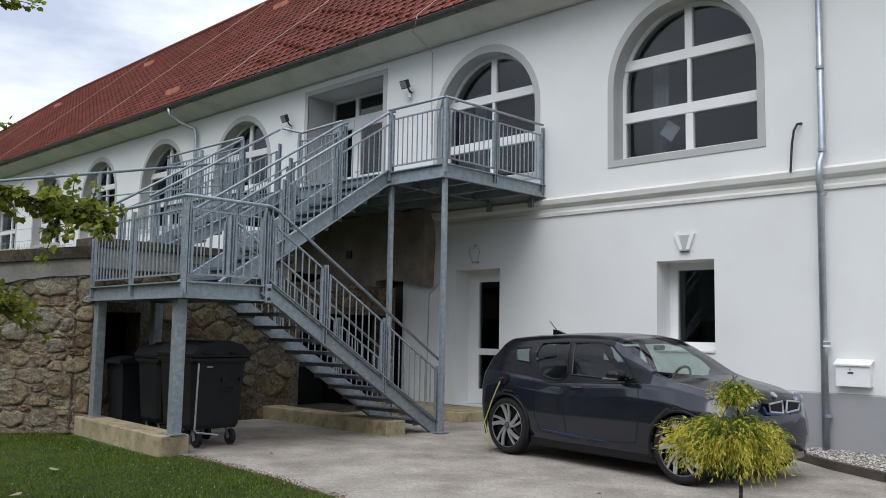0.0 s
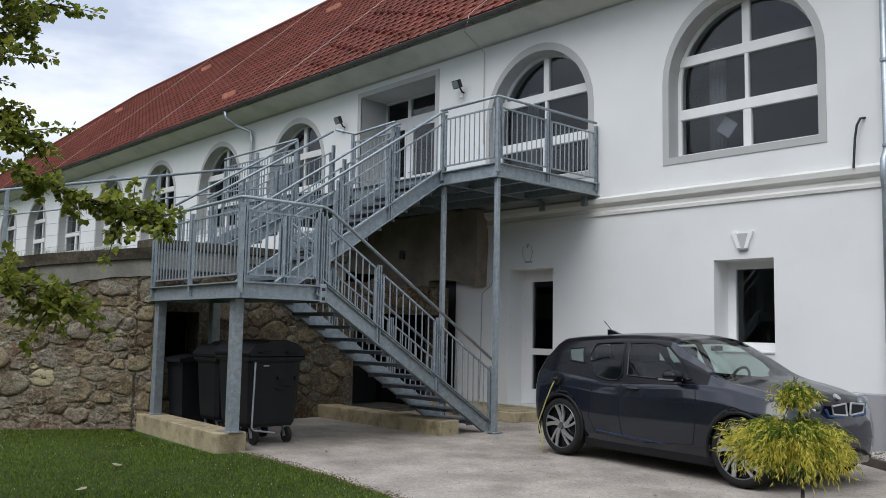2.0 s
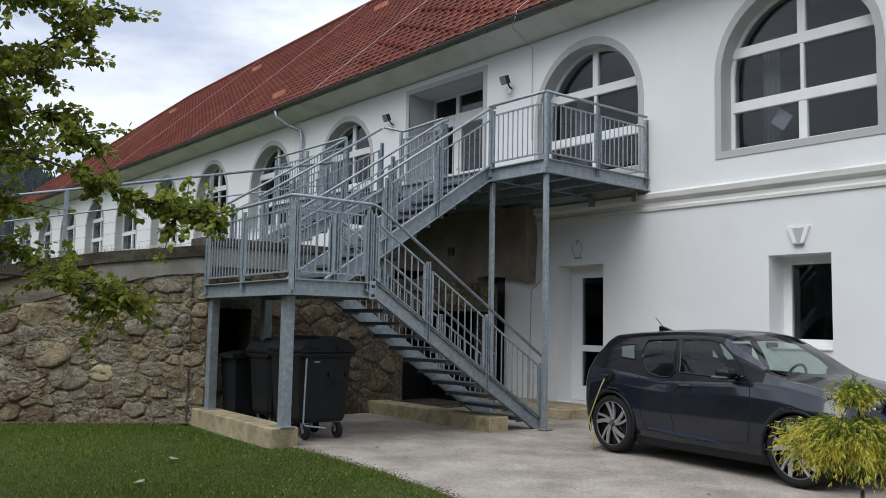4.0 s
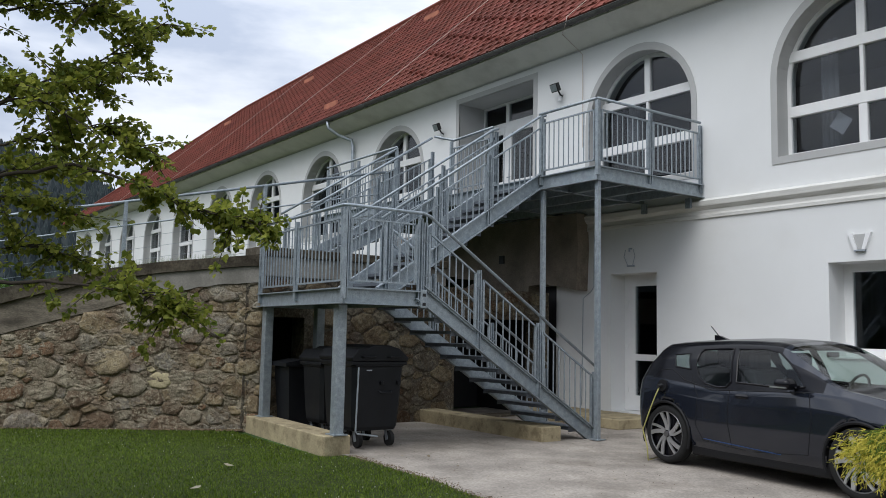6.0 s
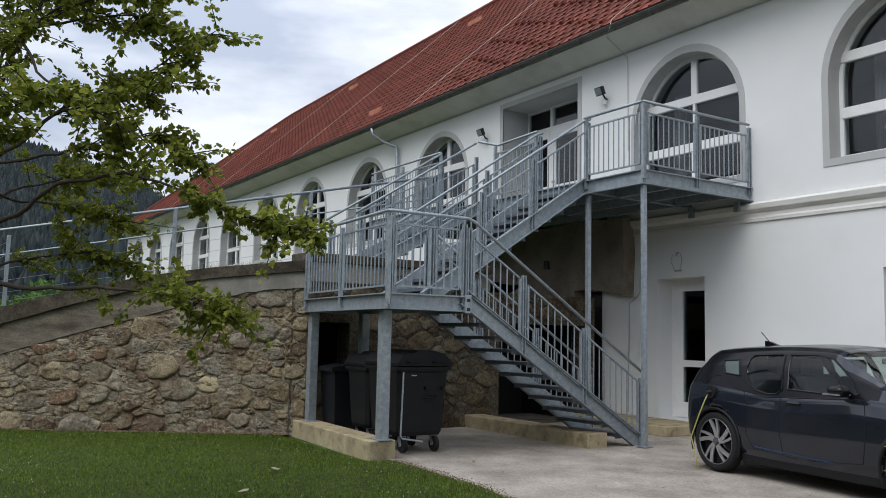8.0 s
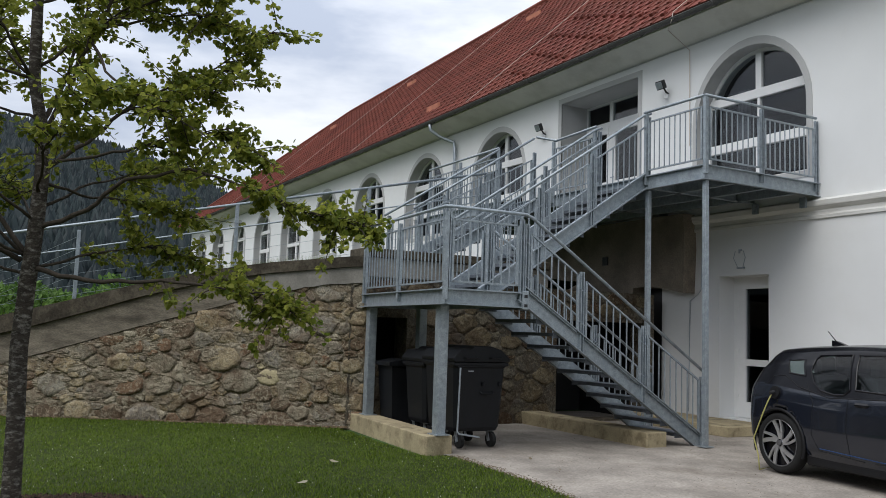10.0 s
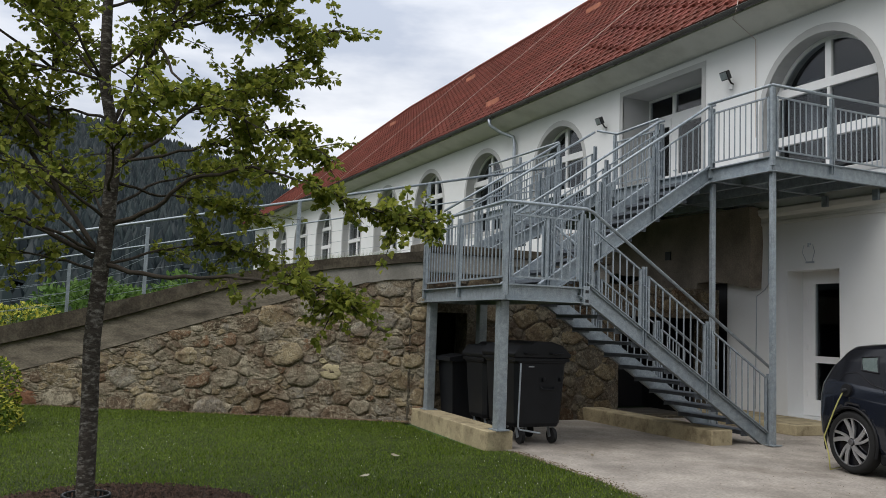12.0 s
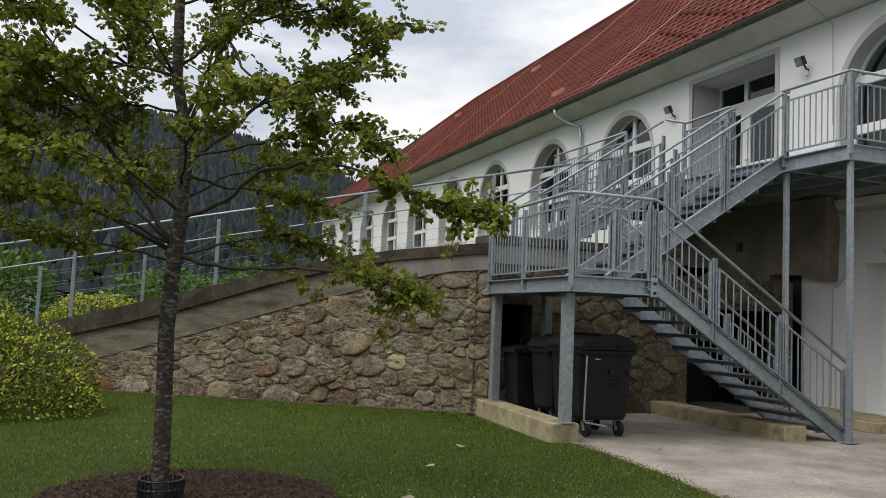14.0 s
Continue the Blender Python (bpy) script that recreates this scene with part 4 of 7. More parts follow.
def post(x, y, z0, z1, parent, axis="y"):
    """A double flat-bar railing post."""
    bm = bmesh.new()
    for s in (-1, 1):
        if axis == "y":
            box(bm, (x - 0.006 - 0.02, y + s * 0.022 - 0.006, z0), (x + 0.02, y + s * 0.022 + 0.006, z1))
        else:
            box(bm, (x + s * 0.022 - 0.006, y - 0.006 - 0.02, z0), (x + s * 0.022 + 0.006, y + 0.02, z1))
    if axis == "y":
        box(bm, (x - 0.024, y - 0.018, z0), (x - 0.016, y + 0.018, z1))
    else:
        box(bm, (x - 0.018, y - 0.024, z0), (x + 0.018, y - 0.016, z1))
    return part("post", bm, galv, parent)


def railing(a, b, parent=stair, low=0.08, high=0.86, gap=0.115, inset=0.07):
    """An infill panel of upright bars between two feet a and b; sloped with them."""
    a, b = Vector(a), Vector(b)
    d = b - a
    flat = Vector((d.x, d.y, 0))
    L = flat.length
    k0, k1 = inset / L, 1 - inset / L
    p0, p1 = a + d * k0, a + d * k1
    bm = bmesh.new()
    up = Vector((0, 0, 1))
    for h in (low, high):
        bar(bm, p0 + up * h, p1 + up * h, 0.03, 0.022)
    for p in (p0, p1):
        bar(bm, p + up * (low - 0.01), p + up * (high + 0.01), 0.03, 0.03, flat)
    panel = part("railing_panel", bm, galv, parent)
    n = max(2, round(L * (k1 - k0) / gap))
    for i in range(1, n):
        p = p0 + (p1 - p0) * (i / n)
        part("baluster", new_bar(p + up * low, p + up * high, 0.014, 0.014, flat), galv, panel)
    for h in (0.25, 0.7):
        for q, r in ((a, p0), (p1, b)):
            part("hinge_pin", new_bar(q + up * h, r + up * h, 0.016, 0.016), galv, panel)
    return panel


def handrail(pts, parent=stair, r=0.022):
    bm = bmesh.new()
    tube(bm, pts, r, 10)
    return part("handrail", bm, galv, parent, smooth=True)


def run_of(feet, axis, parent=stair, h=0.95, skip=()):
    """Posts at the feet and panels between them."""
    for x, y, z in feet:
        post(x, y, z - 0.15, z + h, parent, axis)
    for i, (p, q) in enumerate(zip(feet, feet[1:])):
        if i not in skip:
            railing(p, q, parent)


def at(x, y, flight_name):
    if flight_name == "low":
        return (x, y, MID * (L_END - y) / (L_END - BY1))
    return (x, y, MID + (TOP - MID) * (y - BY1) / (U_END - BY1))


ox, oy = BX1 + 0.03, BY0 - 0.03
# mid landing: front and side
run_of([(BX0 + 0.05, front_y(BX0) - 0.03, MID), (-10.65, front_y(-10.65) - 0.03, MID), (ox, oy, MID)], "x")
run_of([(ox, oy + 0.02, MID), (ox, BY1 + 0.0, MID)], "y")
handrail([(BX0 + 0.0, front_y(BX0) - 0.03, MID + 1.03), (-10.6, front_y(-10.6) - 0.03, MID + 1.02), (ox - 0.03, oy, MID + 1.02), (ox, oy + 0.03, MID + 1.02), (ox, BY1 + 0.05, MID + 1.02), (ox, BY1 + 0.15, MID + 0.99), at(ox, 9.5, "low")[:2] + (at(ox, 9.5, "low")[2] + 1.05,)])
# lower flight, outer and inner railings
feet = [at(ox, y, "low") for y in (BY1 + 0.08, 7.22, 8.33, 9.47)]
run_of(feet, "y")
feet = [at(LFX[0] - 0.02, y, "low") for y in (BY1 + 0.08, 7.22, 8.33, 9.47)]
run_of(feet, "y")
handrail([at(LFX[0] - 0.02, BY1 + 0.1, "low")[:2] + (MID + 1.0,), at(LFX[0] - 0.02, 9.5, "low")[:2] + (1.05,)])
# upper flight, both railings
for x in (UFX[1] + 0.03, UFX[0] - 0.03):
    feet = [at(x, y, "up") for y in (BY1 + 0.1, 7.18, 8.15, U_END - 0.02)]
    run_of(feet, "y", h=0.98)
    handrail([at(x, BY1 + 0.0, "up")[:2] + (MID + 1.05,), at(x, U_END - 0.12, "up")[:2] + (TOP + 0.98,), (x, U_END + 0.02, TOP + 1.03)])

# upper deck
DX0, DX1, DY0 = -16.7, -8.85, 9.25
for a, b, out in (((DX0, DY0, TOP - 0.12), (DX1, DY0, TOP - 0.12), (0, -1, 0)), ((DX1, DY0, TOP - 0.12), (DX1, D - 0.01, TOP - 0.12), (1, 0, 0)), ((DX0, DY0, TOP - 0.12), (DX0, D - 0.01, TOP - 0.12), (-1, 0, 0))):
    channel("beam", a, b, 0.22, out)
for y in (9.9, 10.6, 11.3):
    channel("joist", (DX0 + 0.02, y, TOP - 0.12), (DX1 - 0.02, y, TOP - 0.12), 0.18, (0, 1, 0))
for x in (-10.1, -12.2, -14.2):
    channel("joist", (x, DY0 + 0.03, TOP - 0.13), (x, D - 0.01, TOP - 0.13), 0.16, (1, 0, 0))
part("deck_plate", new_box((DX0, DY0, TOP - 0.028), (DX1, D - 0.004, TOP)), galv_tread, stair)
for x, y in ((-8.90, 9.31), (-10.12, 9.32)):
    part("column", new_box((x - 0.035, y - 0.035, 0.0), (x + 0.035, y + 0.035, TOP - 0.23), 0.004), galv, stair)
    part("foot_plate", new_box((x - 0.09, y - 0.09, 0.0), (x + 0.09, y + 0.09, 0.012)), galv, stair)
for x in (-9.02, -9.98):
    part("wall_bracket", new_box((x - 0.05, D - 0.16, TOP - 0.40), (x + 0.05, D - 0.105, TOP - 0.23)), galv, stair)
ux, uy = DX1 + 0.03, DY0 - 0.03
run_of([(-10.07, uy, TOP), (ux, uy, TOP)], "x", h=1.0)
run_of([(ux, uy + 0.02, TOP), (ux, 10.42, TOP), (ux, D - 0.06, TOP)], "y", h=1.0)
handrail([(-10.12, uy, TOP + 1.03), (ux - 0.03, uy, TOP + 1.03)])
handrail([(ux, uy + 0.0, TOP + 1.03), (ux, D - 0.06, TOP + 1.05)])
# left of the upper flight and the side flight down to the terrace
run_of([(-12.55, uy, TOP), (UFX[0] - 0.08, uy, TOP)], "x", h=1.0)
handrail([(-12.6, 8.86, TOP + 1.05), (-12.55, uy + 0.05, TOP + 1.03), (UFX[0] - 0.05, uy, TOP + 1.05)])
SFX = (-13.82, -12.65)
for x, side in zip(SFX, (-1, 1)):
    channel("stringer", (x, 6.3, 2.5), (x, DY0, TOP), 0.2, (side, 0, 0))
for i in range(9):
    z = 2.5 + (TOP - 2.5) * (i + 1) / 10
    y = 6.3 + (DY0 - 6.3) * (i + 1) / 10
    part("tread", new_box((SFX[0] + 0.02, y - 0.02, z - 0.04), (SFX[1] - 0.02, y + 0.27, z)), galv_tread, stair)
for x in SFX:
    feet = [(x, y, 2.5 + (TOP - 2.5) * (y - 6.3) / (DY0 - 6.3)) for y in (6.5, 7.7, 8.86)]
    run_of(feet, "y", h=0.98)
    handrail([(x, 6.4, 3.58), (x, 8.84, TOP + 1.03)])
run_of([(DX0 + 0.05, 8.82, TOP), (-15.3, 8.82, TOP), (SFX[0], 8.82, TOP)], "x", h=1.0)
handrail([(DX0, 8.82, TOP + 1.05), (SFX[0], 8.82, TOP + 1.05)])
channel("beam", (DX0, 8.82, TOP - 0.12), (SFX[0], 8.82, TOP - 0.12), 0.2, (0, -1, 0))

# concrete footings
f1 = thing("footing", (-10.7, 5.15, 0), "long weathered concrete footing under the stair posts", "footing", "footings")
bm = new_prism([(-12.42, 5.23), (-9.40, 5.05), (-9.42, 5.43), (-12.42, 5.58)], "z", -0.05, 0.22)
bmesh.ops.bevel(bm, geom=list(bm.edges), offset=0.014, segments=2, affect="EDGES", profile=0.5)
part("block", bm, curb_concrete, f1)
f2 = thing("footing", (-10.7, 8.6, 0), "long mossy concrete footing under the lower flight", "footing", "footings")
part("block", new_box((-12.3, 8.42, -0.05), (-9.13, 8.80, 0.20), 0.014), curb_concrete, f2)

# ---------------------------------------------------------------- retaining wall
rw = thing("wall_retaining", (-13.5, 3, 0), "old rubble stone retaining wall with concrete coping", "wall", "", "structure")
bm = bmesh.new()
S1 = 11.0
N = 44
rows = []
for i in range(N + 1):
    s = WALL_S0 + (S1 - WALL_S0) * i / N
    rows.append([bm.verts.new(wall_point(s, z, o)) for z, o in ((-0.1, 0.0), (band_low(s) * 0.5, 0.0), (band_low(s) + 0.02, 0.0), (band_low(s) + 0.02, -0.5), (-0.1, -0.5))])
for r0, r1 in zip(rows, rows[1:]):
    for k in range(5):
        bm.faces.new((r0[k], r1[k], r1[(k + 1) % 5], r0[(k + 1) % 5]))
bm.faces.new(rows[0])
bm.faces.new(rows[-1][::-1])
bmesh.ops.recalc_face_normals(bm, faces=bm.faces)
part("core", bm, mortar, rw)
# rough mortar face that half buries the stones
fv, ff = [], []
NS, NZ = 420, 90
for i in range(NS + 1):
    s = WALL_S0 + 9.6 * i / NS
    for j in range(NZ + 1):
        z = -0.04 + (band_low(s) + 0.05) * j / NZ
        q = Vector((s, z, 0))
        flat_q = Vector((s * 0.6, z * 1.5, 4))
        d = noise.noise(flat_q * 5) * 0.55 + noise.noise(flat_q * 13) * 0.4 + noise.noise(flat_q * 34) * 0.3
        fv.append(Vector(wall_point(s, z, 0.017 + 0.040 * d)) - ORIGIN[rw.name])
for i in range(NS):
    for j in range(NZ):
        a = i * (NZ + 1) + j
        ff.append((a, a + 1, a + NZ + 2, a + NZ + 1))
face = new("mortar_face", raw_mesh("mortar_face", fv, ff, mortar))
face.parent = rw


def wall_strip(name, lower, upper, o0, o1, mat):
    bm = bmesh.new()
    rows = []
    for i in range(N + 1):
        s = WALL_S0 + (S1 - WALL_S0) * i / N
        rows.append([bm.verts.new(wall_point(s, z, o)) for z, o in ((lower(s), o0), (upper(s), o0), (upper(s), o1), (lower(s), o1))])
    for r0, r1 in zip(rows, rows[1:]):
        for k in range(4):
            bm.faces.new((r0[k], r1[k], r1[(k + 1) % 4], r0[(k + 1) % 4]))
    bm.faces.new(rows[0])
    bm.faces.new(rows[-1][::-1])
    bmesh.ops.recalc_face_normals(bm, faces=bm.faces)
    return part(name, bm, mat, rw)


# growing thickness also takes in the dark shadow under the coping's overhang
def cope_low(s):
    return cope_top(s) - smooth_steps(s, [(-1, 0.16), (2.0, 0.17), (3.5, 0.22), (5.0, 0.28), (8.0, 0.30), (12, 0.3)])


wall_strip("concrete_band", lambda s: band_low(s) + 0.021, lambda s: cope_low(s) - 0.001, 0.035, -0.5, band_mat)
wall_strip("coping", cope_low, cope_top, 0.10, -0.4, cope_mat)
# newer grey render over the band beside the stairs
bm = bmesh.new()
rows = []
for i in range(13):
    s = WALL_S0 + 1.69 * i / 12
    low = band_low(s) + 0.03 + 0.035 * noise.noise((s * 4, 2, 0)) - 0.05 * (i < 10)
    rows.append([bm.verts.new(wall_point(s, z, o)) for z, o in ((low, 0.036), (low, 0.05), (cope_low(s) - 0.004, 0.056), (cope_low(s) - 0.004, 0.036))])
for r0, r1 in zip(rows, rows[1:]):
    for k in range(4):
        bm.faces.new((r0[k], r1[k], r1[(k + 1) % 4], r0[(k + 1) % 4]))
bm.faces.new(rows[0])
bm.faces.new(rows[-1][::-1])
bmesh.ops.recalc_face_normals(bm, faces=bm.faces)
part("render_patch", bm, patch_mat, rw, "smoother pale grey render")

# the wall turns and runs on under the stairs to the house
sw = thing("wall_under_stairs", (-12.4, 8, 0), "rough stone wall in shade under the staircase", "wall", "", "structure")
bm = sheet([(5.15, -0.1), (11.45, -0.1), (11.45, 2.35), (5.15, 2.35)], [[(5.42, 1.02), (6.15, 1.02), (6.15, 1.72), (5.42, 1.72)], [(9.15, 0.02), (11.2, 0.02), (11.2, 1.80), (9.15, 1.80)]], -12.65, -12.25)
for v in bm.verts:
    v.co = (v.co.y, v.co.x, v.co.z)
bmesh.ops.recalc_face_normals(bm, faces=bm.faces)
part("core", bm, shaded_mortar, sw)
part("render_band", new_box((-12.66, 5.30, 2.352), (-12.20, 8.9, 2.66), 0.01), patch_mat, sw, "grey rendered wall head")
part("coping", new_box((-12.72, 5.30, 2.662), (-12.14, 8.9, 2.80), 0.012), cope_mat, sw, "dark weathered coping")
# black sheets put the recesses' shade into the colour
part("recess_back", new_box((-13.3, 5.3, 0.9), (-13.2, 6.4, 1.9)), black_paint_and_shade, sw)
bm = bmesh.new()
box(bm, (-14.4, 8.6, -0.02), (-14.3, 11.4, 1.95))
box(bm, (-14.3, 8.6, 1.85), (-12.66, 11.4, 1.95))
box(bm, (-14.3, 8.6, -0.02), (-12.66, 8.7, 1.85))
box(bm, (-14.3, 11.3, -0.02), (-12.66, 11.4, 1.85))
part("cellar_recess", bm, black_paint_and_shade, sw, "cellar opening lined in black for its shade")
# ---------------------------------------------------------------- fence along the wall
fence = thing("fence", (-14.5, 2, 1.5), "galvanised tube fence with wires on the retaining wall", "fence")
FA, FB = Vector((-16.41, -1.93, 2.44)), Vector((-13.85, 8.6, 4.63))
FA2 = FA - (FB - FA) * 0.25
part("rail", new_tube([FA2, FB], 0.024, 8), galv, fence, smooth=True)
part("rail", new_tube([FA2 - Vector((0, 0, 0.42)), FB - Vector((0, 0, 0.42))], 0.014, 8), galv, fence)
for u in (-0.16, 0.10, 0.565, 0.785, 1.0):
    p = FA + (FB - FA) * u
    part("post", new_box((p.x - 0.03, p.y - 0.03, p.z - 1.75), (p.x + 0.03, p.y + 0.03, p.z - 0.0), 0.004), galv, fence)
for d in (0.65, 0.85, 1.05, 1.2):
    part("wire", new_tube([FA2 - Vector((0, 0, d)), FB - Vector((0, 0, d))], 0.004, 4), galv, fence)
fence2 = thing("fence", (-16, -1, 1), "low steel post and wire fence on the coping", "fence")
posts = [wall_point(7.7, 0, -0.1), wall_point(6.2, 0, -0.9), wall_point(4.45, 0, -0.1)]
for (x, y, _), z0, z1 in zip(posts, (0.9, 1.35, 1.85), (2.06, 2.36, 2.95)):
    part("post", new_box((x - 0.028, y - 0.028, z0), (x + 0.028, y + 0.028, z1), 0.004), galv, fence2)
for d in (0.1, 0.3, 0.5, 0.7):
    pts = [(x, y, z1 - d) for (x, y, _), z1 in zip(posts, (2.06, 2.36, 2.95))]
    part("wire", new_tube(pts, 0.004, 4), galv, fence2)

# ---------------------------------------------------------------- bins
def big_bin(m, x0, x1, y0, y1, top, label, with_bar):
    b = new("wheeled_bin")
    b.matrix_world = m
    ORIGIN[b.name] = Vector((0, 0, 0))
    tagged(b, label, "bin", "bins")
    zb, zr = 0.22, top - 0.22
    bm = bmesh.new()
    rings = []
    for z, k in ((zb, 0.065), (zb + 0.05, 0.045), (0.55, 0.025), (zr - 0.08, 0.0), (zr - 0.06, -0.02), (zr, -0.02)):
        pts = []
        for cx, cy in ((x0 + k, y0 + k), (x1 - k, y0 + k), (x1 - k, y1 - k), (x0 + k, y1 - k)):
            sx, sy = (1 if cx < (x0 + x1) / 2 else -1), (1 if cy < (y0 + y1) / 2 else -1)
            c = 0.05
            two = [(cx + sx * c, cy), (cx, cy + sy * c)]
            pts += two if (sx * sy) < 0 else two[::-1]
        rings.append([bm.verts.new((px, py, z)) for px, py in pts])
    for r0, r1 in zip(rings, rings[1:]):
        for i in range(8):
            bm.faces.new((r0[i], r0[(i + 1) % 8], r1[(i + 1) % 8], r1[i]))
    bm.faces.new(rings[0][::-1])
    bm.faces.new(rings[-1])
    bmesh.ops.recalc_face_normals(bm, faces=bm.faces)
    part("body", bm, bin_plastic, b)
    # lid with a raised middle
    w = x1 - x0
    prof = [(x0 - 0.035, zr + 0.004), (x1 + 0.035, zr + 0.004), (x1 + 0.045, zr + 0.05), (x1 - 0.10, zr + 0.17), (x1 - 0.26, zr + 0.215), (x0 + 0.28, zr + 0.215), (x0 + 0.22, zr + 0.18), (x0 + 0.05, zr + 0.17), (x0 - 0.045, zr + 0.05)]
    lid_bm = new_prism(prof, "y", y0 - 0.04, y1 + 0.03)
    bmesh.ops.bevel(lid_bm, geom=list(lid_bm.edges), offset=0.012, segments=2, affect="EDGES", profile=0.5)
    lid = part("lid", lid_bm, bin_plastic, b, "black domed plastic lid")
    for x in (x0 + w * 0.25, x1 - w * 0.25):
        part("lid_handle", new_tube([(x - 0.1, y0 - 0.05, zr + 0.06), (x - 0.08, y0 - 0.085, zr + 0.06), (x + 0.08, y0 - 0.085, zr + 0.06), (x + 0.1, y0 - 0.05, zr + 0.06)], 0.012, 6), bin_plastic, lid)
    part("rim", new_box((x0 - 0.03, y0 - 0.03, zr - 0.05), (x1 + 0.03, y1 + 0.03, zr), 0.01), bin_plastic, b)
    for x in (x1 - 0.36, x1 - 0.10):
        part("lug", new_box((x - 0.02, y0 - 0.03, 0.82), (x + 0.02, y0 + 0.03, 0.87), 0.006), bin_plastic, b)
    part("grip", new_tube([(x1 - 0.40, y0 + 0.0, 0.74), (x1 - 0.38, y0 - 0.03, 0.72), (x1 - 0.22, y0 - 0.03, 0.72), (x1 - 0.2, y0 + 0.0, 0.74)], 0.012, 6), bin_plastic, b)
    for x in (x0 + 0.16, x1 - 0.14):
        for y in (y0 + 0.12, y1 - 0.14):
            wh = part("wheel", new_tube([(x - 0.025, y, 0.1), (x + 0.025, y, 0.1)], 0.1, 18), rubber, b)
            bm = bmesh.new()
            for s in (-1, 1):
                bar(bm, (x + s * 0.035, y, 0.08), (x + s * 0.035, y + 0.05, zb), 0.006, 0.06, (0, 1, 0))
            box(bm, (x - 0.05, y - 0.01, zb - 0.012), (x + 0.05, y + 0.1, zb))
            part("fork", bm, zinc, wh)
    if with_bar:
        part("label", new_box((x0 + 0.20, y0 - 0.006, zr - 0.11), (x0 + 0.28, y0 + 0.004, zr - 0.125)), paper, b, "small white sticker")
        part("pedal_bar", new_tube([(x0 + 0.05, y0 - 0.05, 1.06), (x0 + 0.01, y0 - 0.08, 0.24), (x0 + 0.03, y0 - 0.09, 0.21), (x0 + 0.34, y0 - 0.09, 0.16)], 0.012, 8), zinc, b, "pale grey metal lifting bar")
    return b


big_bin(pose(-9.66, 5.58, 0, 0, 0, 90), 0.0, 0.79, 0.0, 0.86, 1.35, "large black four-wheeled waste container with a pale lifting bar", True)
big_bin(pose(-10.66, 5.64, 0, 0, 0, 90), 0.0, 0.66, 0.0, 0.60, 1.30, "black waste container standing behind another container", False)
sb = thing("wheeled_bin", (-11.73, 5.9, 0), "slim black two-wheeled waste bin beside the containers", "bin", "bins")
bm = bmesh.new()
r0 = [bm.verts.new(p) for p in ((-11.92, 5.60, 0.06), (-11.54, 5.60, 0.06), (-11.54, 5.98, 0.06), (-11.92, 5.98, 0.06))]
r1 = [bm.verts.new(p) for p in ((-11.98, 5.54, 0.98), (-11.48, 5.54, 0.98), (-11.48, 6.08, 0.98), (-11.98, 6.08, 0.98))]
for i in range(4):
    bm.faces.new((r0[i], r0[(i + 1) % 4], r1[(i + 1) % 4], r1[i]))
bm.faces.new(r0[::-1])
bm.faces.new(r1)
part("body", bm, bin_plastic, sb)
bm = new_prism([(5.48, 0.985), (6.14, 0.985), (6.14, 1.05), (5.78, 1.09), (5.48, 1.04)], "x", -12.01, -11.45)
part("lid", bm, bin_plastic, sb)
part("handle", new_tube([(-11.94, 6.18, 0.99), (-11.54, 6.18, 0.99)], 0.018, 8), bin_plastic, sb)
for x in (-11.94, -11.54):
    part("wheel", new_tube([(x - 0.025, 6.03, 0.1), (x + 0.025, 6.03, 0.1)], 0.1, 18), rubber, sb)

# ---------------------------------------------------------------- car
CAR_M = pose(-5.48, 9.12, 0, 0, 0, -7.0)
car = new("car")
car.matrix_world = CAR_M
ORIGIN[car.name] = Vector((0, 0, 0))
tagged(car, "parked dark grey electric hatchback with black roof, charging", "car")
# station: x, floor, shoulder, roof, low half width, middle half width, shoulder half width, roof half width
STATIONS = [(-2.03, .42, .82, .90, .46, .53, .50, .40), (-1.98, .30, .94, 1.08, .60, .68, .64, .50), (-1.83, .23, 1.00, 1.30, .72, .82, .76, .54), (-1.66, .21, 1.02, 1.44, .77, .865, .80, .565),
            (-1.45, .19, 1.02, 1.475, .79, .88, .83, .58), (-1.0, .18, .98, 1.505, .81, .887, .84, .61), (-.5, .18, .94, 1.525, .82, .887, .845, .62),
            (-.1, .18, .95, 1.525, .82, .887, .85, .62), (.25, .18, .965, 1.495, .82, .887, .85, .63), (.62, .18, .98, 1.33, .82, .887, .845, .67),
            (1.06, .18, .975, 1.085, .82, .885, .83, .72), (1.30, .18, .94, 1.035, .80, .88, .81, .69), (1.58, .19, .88, .975, .77, .85, .77, .62),
            (1.80, .22, .79, .90, .67, .74, .66, .50), (1.93, .32, .66, .75, .42, .48, .43, .28)]
ST = np.array(STATIONS)


def station(x):
    """Smoothly between the stations."""
    i = int(np.clip(np.searchsorted(ST[:, 0], x) - 1, 0, len(ST) - 2))
    p0, p1, p2, p3 = ST[max(i - 1, 0)], ST[i], ST[i + 1], ST[min(i + 2, len(ST) - 1)]
    t = (x - p1[0]) / (p2[0] - p1[0])
    d = p2[0] - p1[0]
    m1 = (p2 - p0) / max(1e-6, p2[0] - p0[0]) * d
    m2 = (p3 - p1) / max(1e-6, p3[0] - p1[0]) * d
    h = (2 * t**3 - 3 * t**2 + 1) * p1 + (t**3 - 2 * t**2 + t) * m1 + (-2 * t**3 + 3 * t**2) * p2 + (t**3 - t**2) * m2
    return h[1:]


SPLIT = (3, 2, 3, 6, 6, 5, 3, 12, 9, 5, 6, 6)


